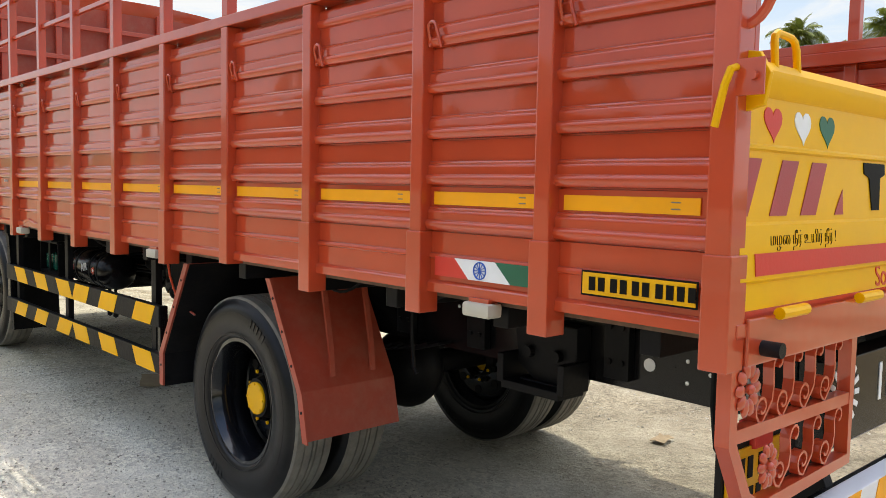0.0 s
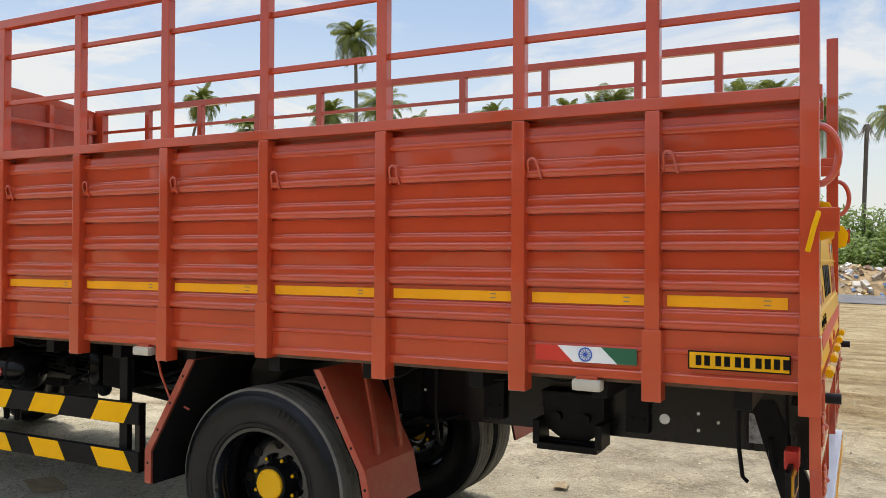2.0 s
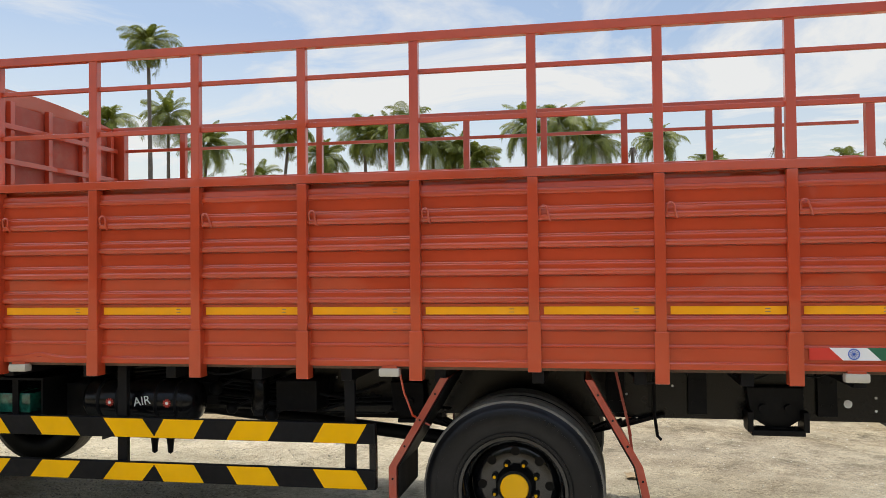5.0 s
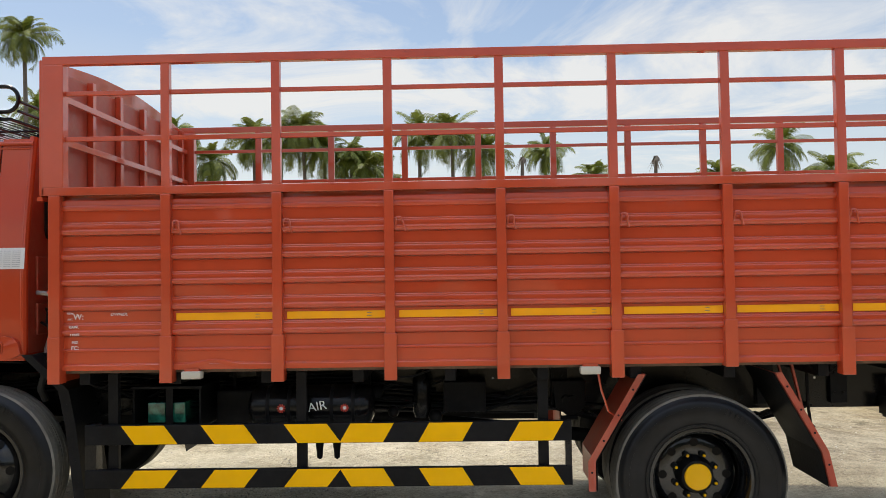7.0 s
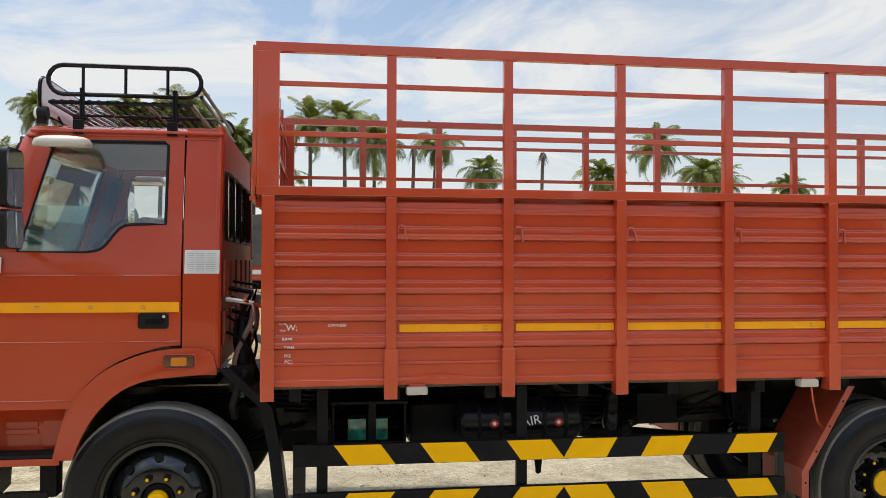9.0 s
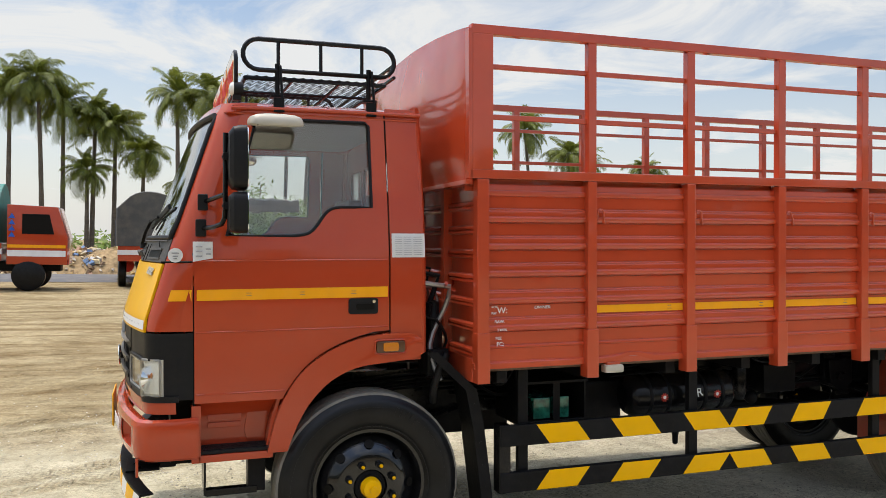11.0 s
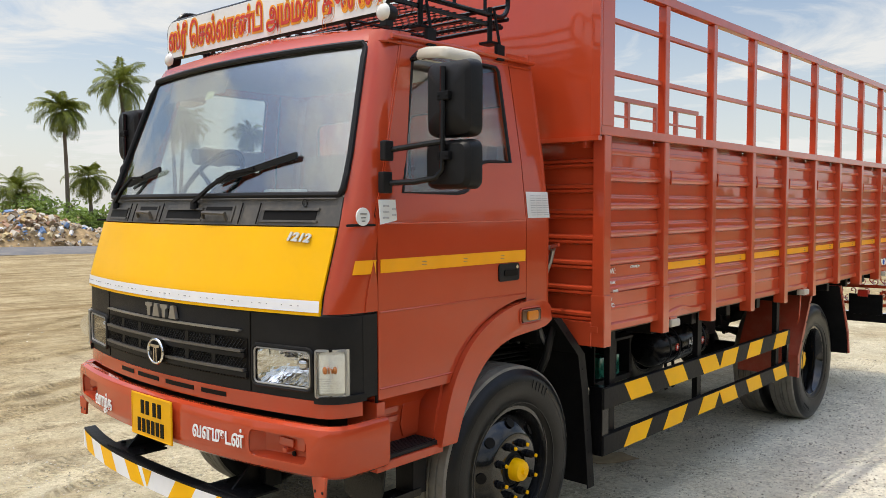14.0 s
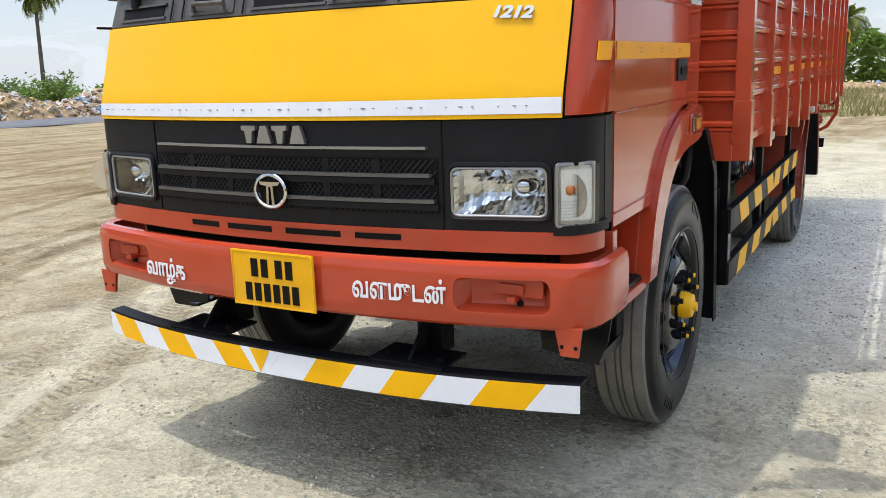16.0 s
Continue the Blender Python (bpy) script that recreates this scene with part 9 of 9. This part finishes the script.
# ---- other lorries in the yard ----
def parked_lorry(m, label, tarp, cab_side=1):
    """Lorry seen from afar: cab, covered load body, chassis, wheels."""
    t = empty("parked_lorry", m, label, "truck", "lorries in the yard")
    b = bmesh.new(); box(b, -1.1, 1.1, -3.6, 2.6, 0.95, 1.55, 0.03)
    body = part("load_body", b, RED, t, "low red load body", k=1.0)
    b = bmesh.new(); box(b, -1.11, 1.11, -3.62, 2.62, 1.18, 1.36, 0.01); part("white_band", b, WHITE, body, "white painted band", k=1.0)
    b = bmesh.new()
    rows = []
    for i in range(29):
        y = -3.65 + 6.2 * i / 28
        row = []
        for j in range(15):
            u = j / 14
            ang = math.pi * u
            x = -1.16 * math.cos(ang) if 0.2 < u < 0.8 else (-1.16 if u <= 0.2 else 1.16)
            z = 1.50 + (2.0 * math.sin(math.pi * min(max(u, 0.0), 1.0)) ** 0.45) * (1 + 0.06 * noise.noise(Vector((y * 0.9, u * 4, 2))))
            row.append(b.verts.new((x * (1 + 0.02 * math.sin(y * 9)), y, z)))
        rows.append(row)
    for A, B in zip(rows, rows[1:]):
        for k in range(14):
            b.faces.new((A[k], A[k + 1], B[k + 1], B[k]))
    b.faces.new(rows[0]); b.faces.new(rows[-1])
    part("tarpaulin", b, tarp, t, "sagging tarpaulin over the load", True, k=1.0)
    b = bmesh.new()
    for y in (-3.0, -2.2, -1.4, -0.6, 0.2, 1.0, 1.8):
        tube(b, [(-1.19, y, 1.5), (-1.2, y + 0.05, 2.4), (-1.0, y, 3.05)], 0.015, 5)
    part("ropes", b, INK, body, k=1.0)
    b = bmesh.new()
    prism(b, [(2.75, 0.85), (4.55, 0.85), (4.55, 1.75), (4.25, 2.75), (2.75, 2.80)], "x", -1.08, 1.08, 0.06)
    cb = part("cab", b, RED_CAB, t, "red cab", True, k=1.0)
    for s in (-1, 1):
        b = bmesh.new(); prism(b, [(3.2, 1.85), (4.15, 1.85), (4.0, 2.5), (3.2, 2.5)], "x", s * 1.08, s * 1.09); part("side_window", b, INK_AND_SHADE, cb, "dark side window", k=1.0)
        b = bmesh.new(); box(b, s * 1.08, s * 1.095, 2.78, 4.5, 1.40, 1.50); part("yellow_stripe", b, YTAPE, cb, k=1.0)
        b = bmesh.new(); box(b, s * 1.08, s * 1.095, 2.78, 4.5, 1.12, 1.32); part("white_stripe", b, WHITE, cb, k=1.0)
        b = bmesh.new()
        for q in range(4):
            prism(b, [(2.80, 1.75 + 0.2 * q), (3.0, 1.75 + 0.2 * q), (2.9, 1.92 + 0.2 * q)], "x", s * 1.085, s * 1.10)
        part("blue_pattern", b, BLUEP, cb, "blue and white painted pattern", k=1.0)
    b = bmesh.new(); box(b, -0.45, 0.45, -3.4, 4.3, 0.62, 0.94, 0.02); part("chassis", b, BLACKDULL, t, k=1.0)
    b = bmesh.new(); lathe(b, [(-0.6, 0.001), (-0.6, 0.28), (0.6, 0.28), (0.6, 0.001)], 20, "y", (-0.78, 1.6, 0.68)); part("fuel_tank", b, BRIGHTRED, t, "red drum fuel tank", True, k=1.0)
    for x in (-0.95, 0.95):
        for y in (-2.2, -1.1, 3.4):
            b = bmesh.new(); lathe(b, [(-0.14, 0.001), (-0.14, 0.30), (-0.15, 0.42), (-0.11, 0.5), (0.11, 0.5), (0.15, 0.42), (0.14, 0.001)], 28, "x", (x, y, 0.5)); part("wheel", b, RUBBER, t, smooth=True, k=1.0)
    return t


parked_lorry(pose(25.6, 15.4, 0, 0, 0, 181), "red lorry with green tarpaulin over its load", TARP_GREEN)
parked_lorry(pose(30.2, 8.4, 0, 0, 0, -88), "red lorry with dark grey tarpaulin over its load", TARP_GREY)
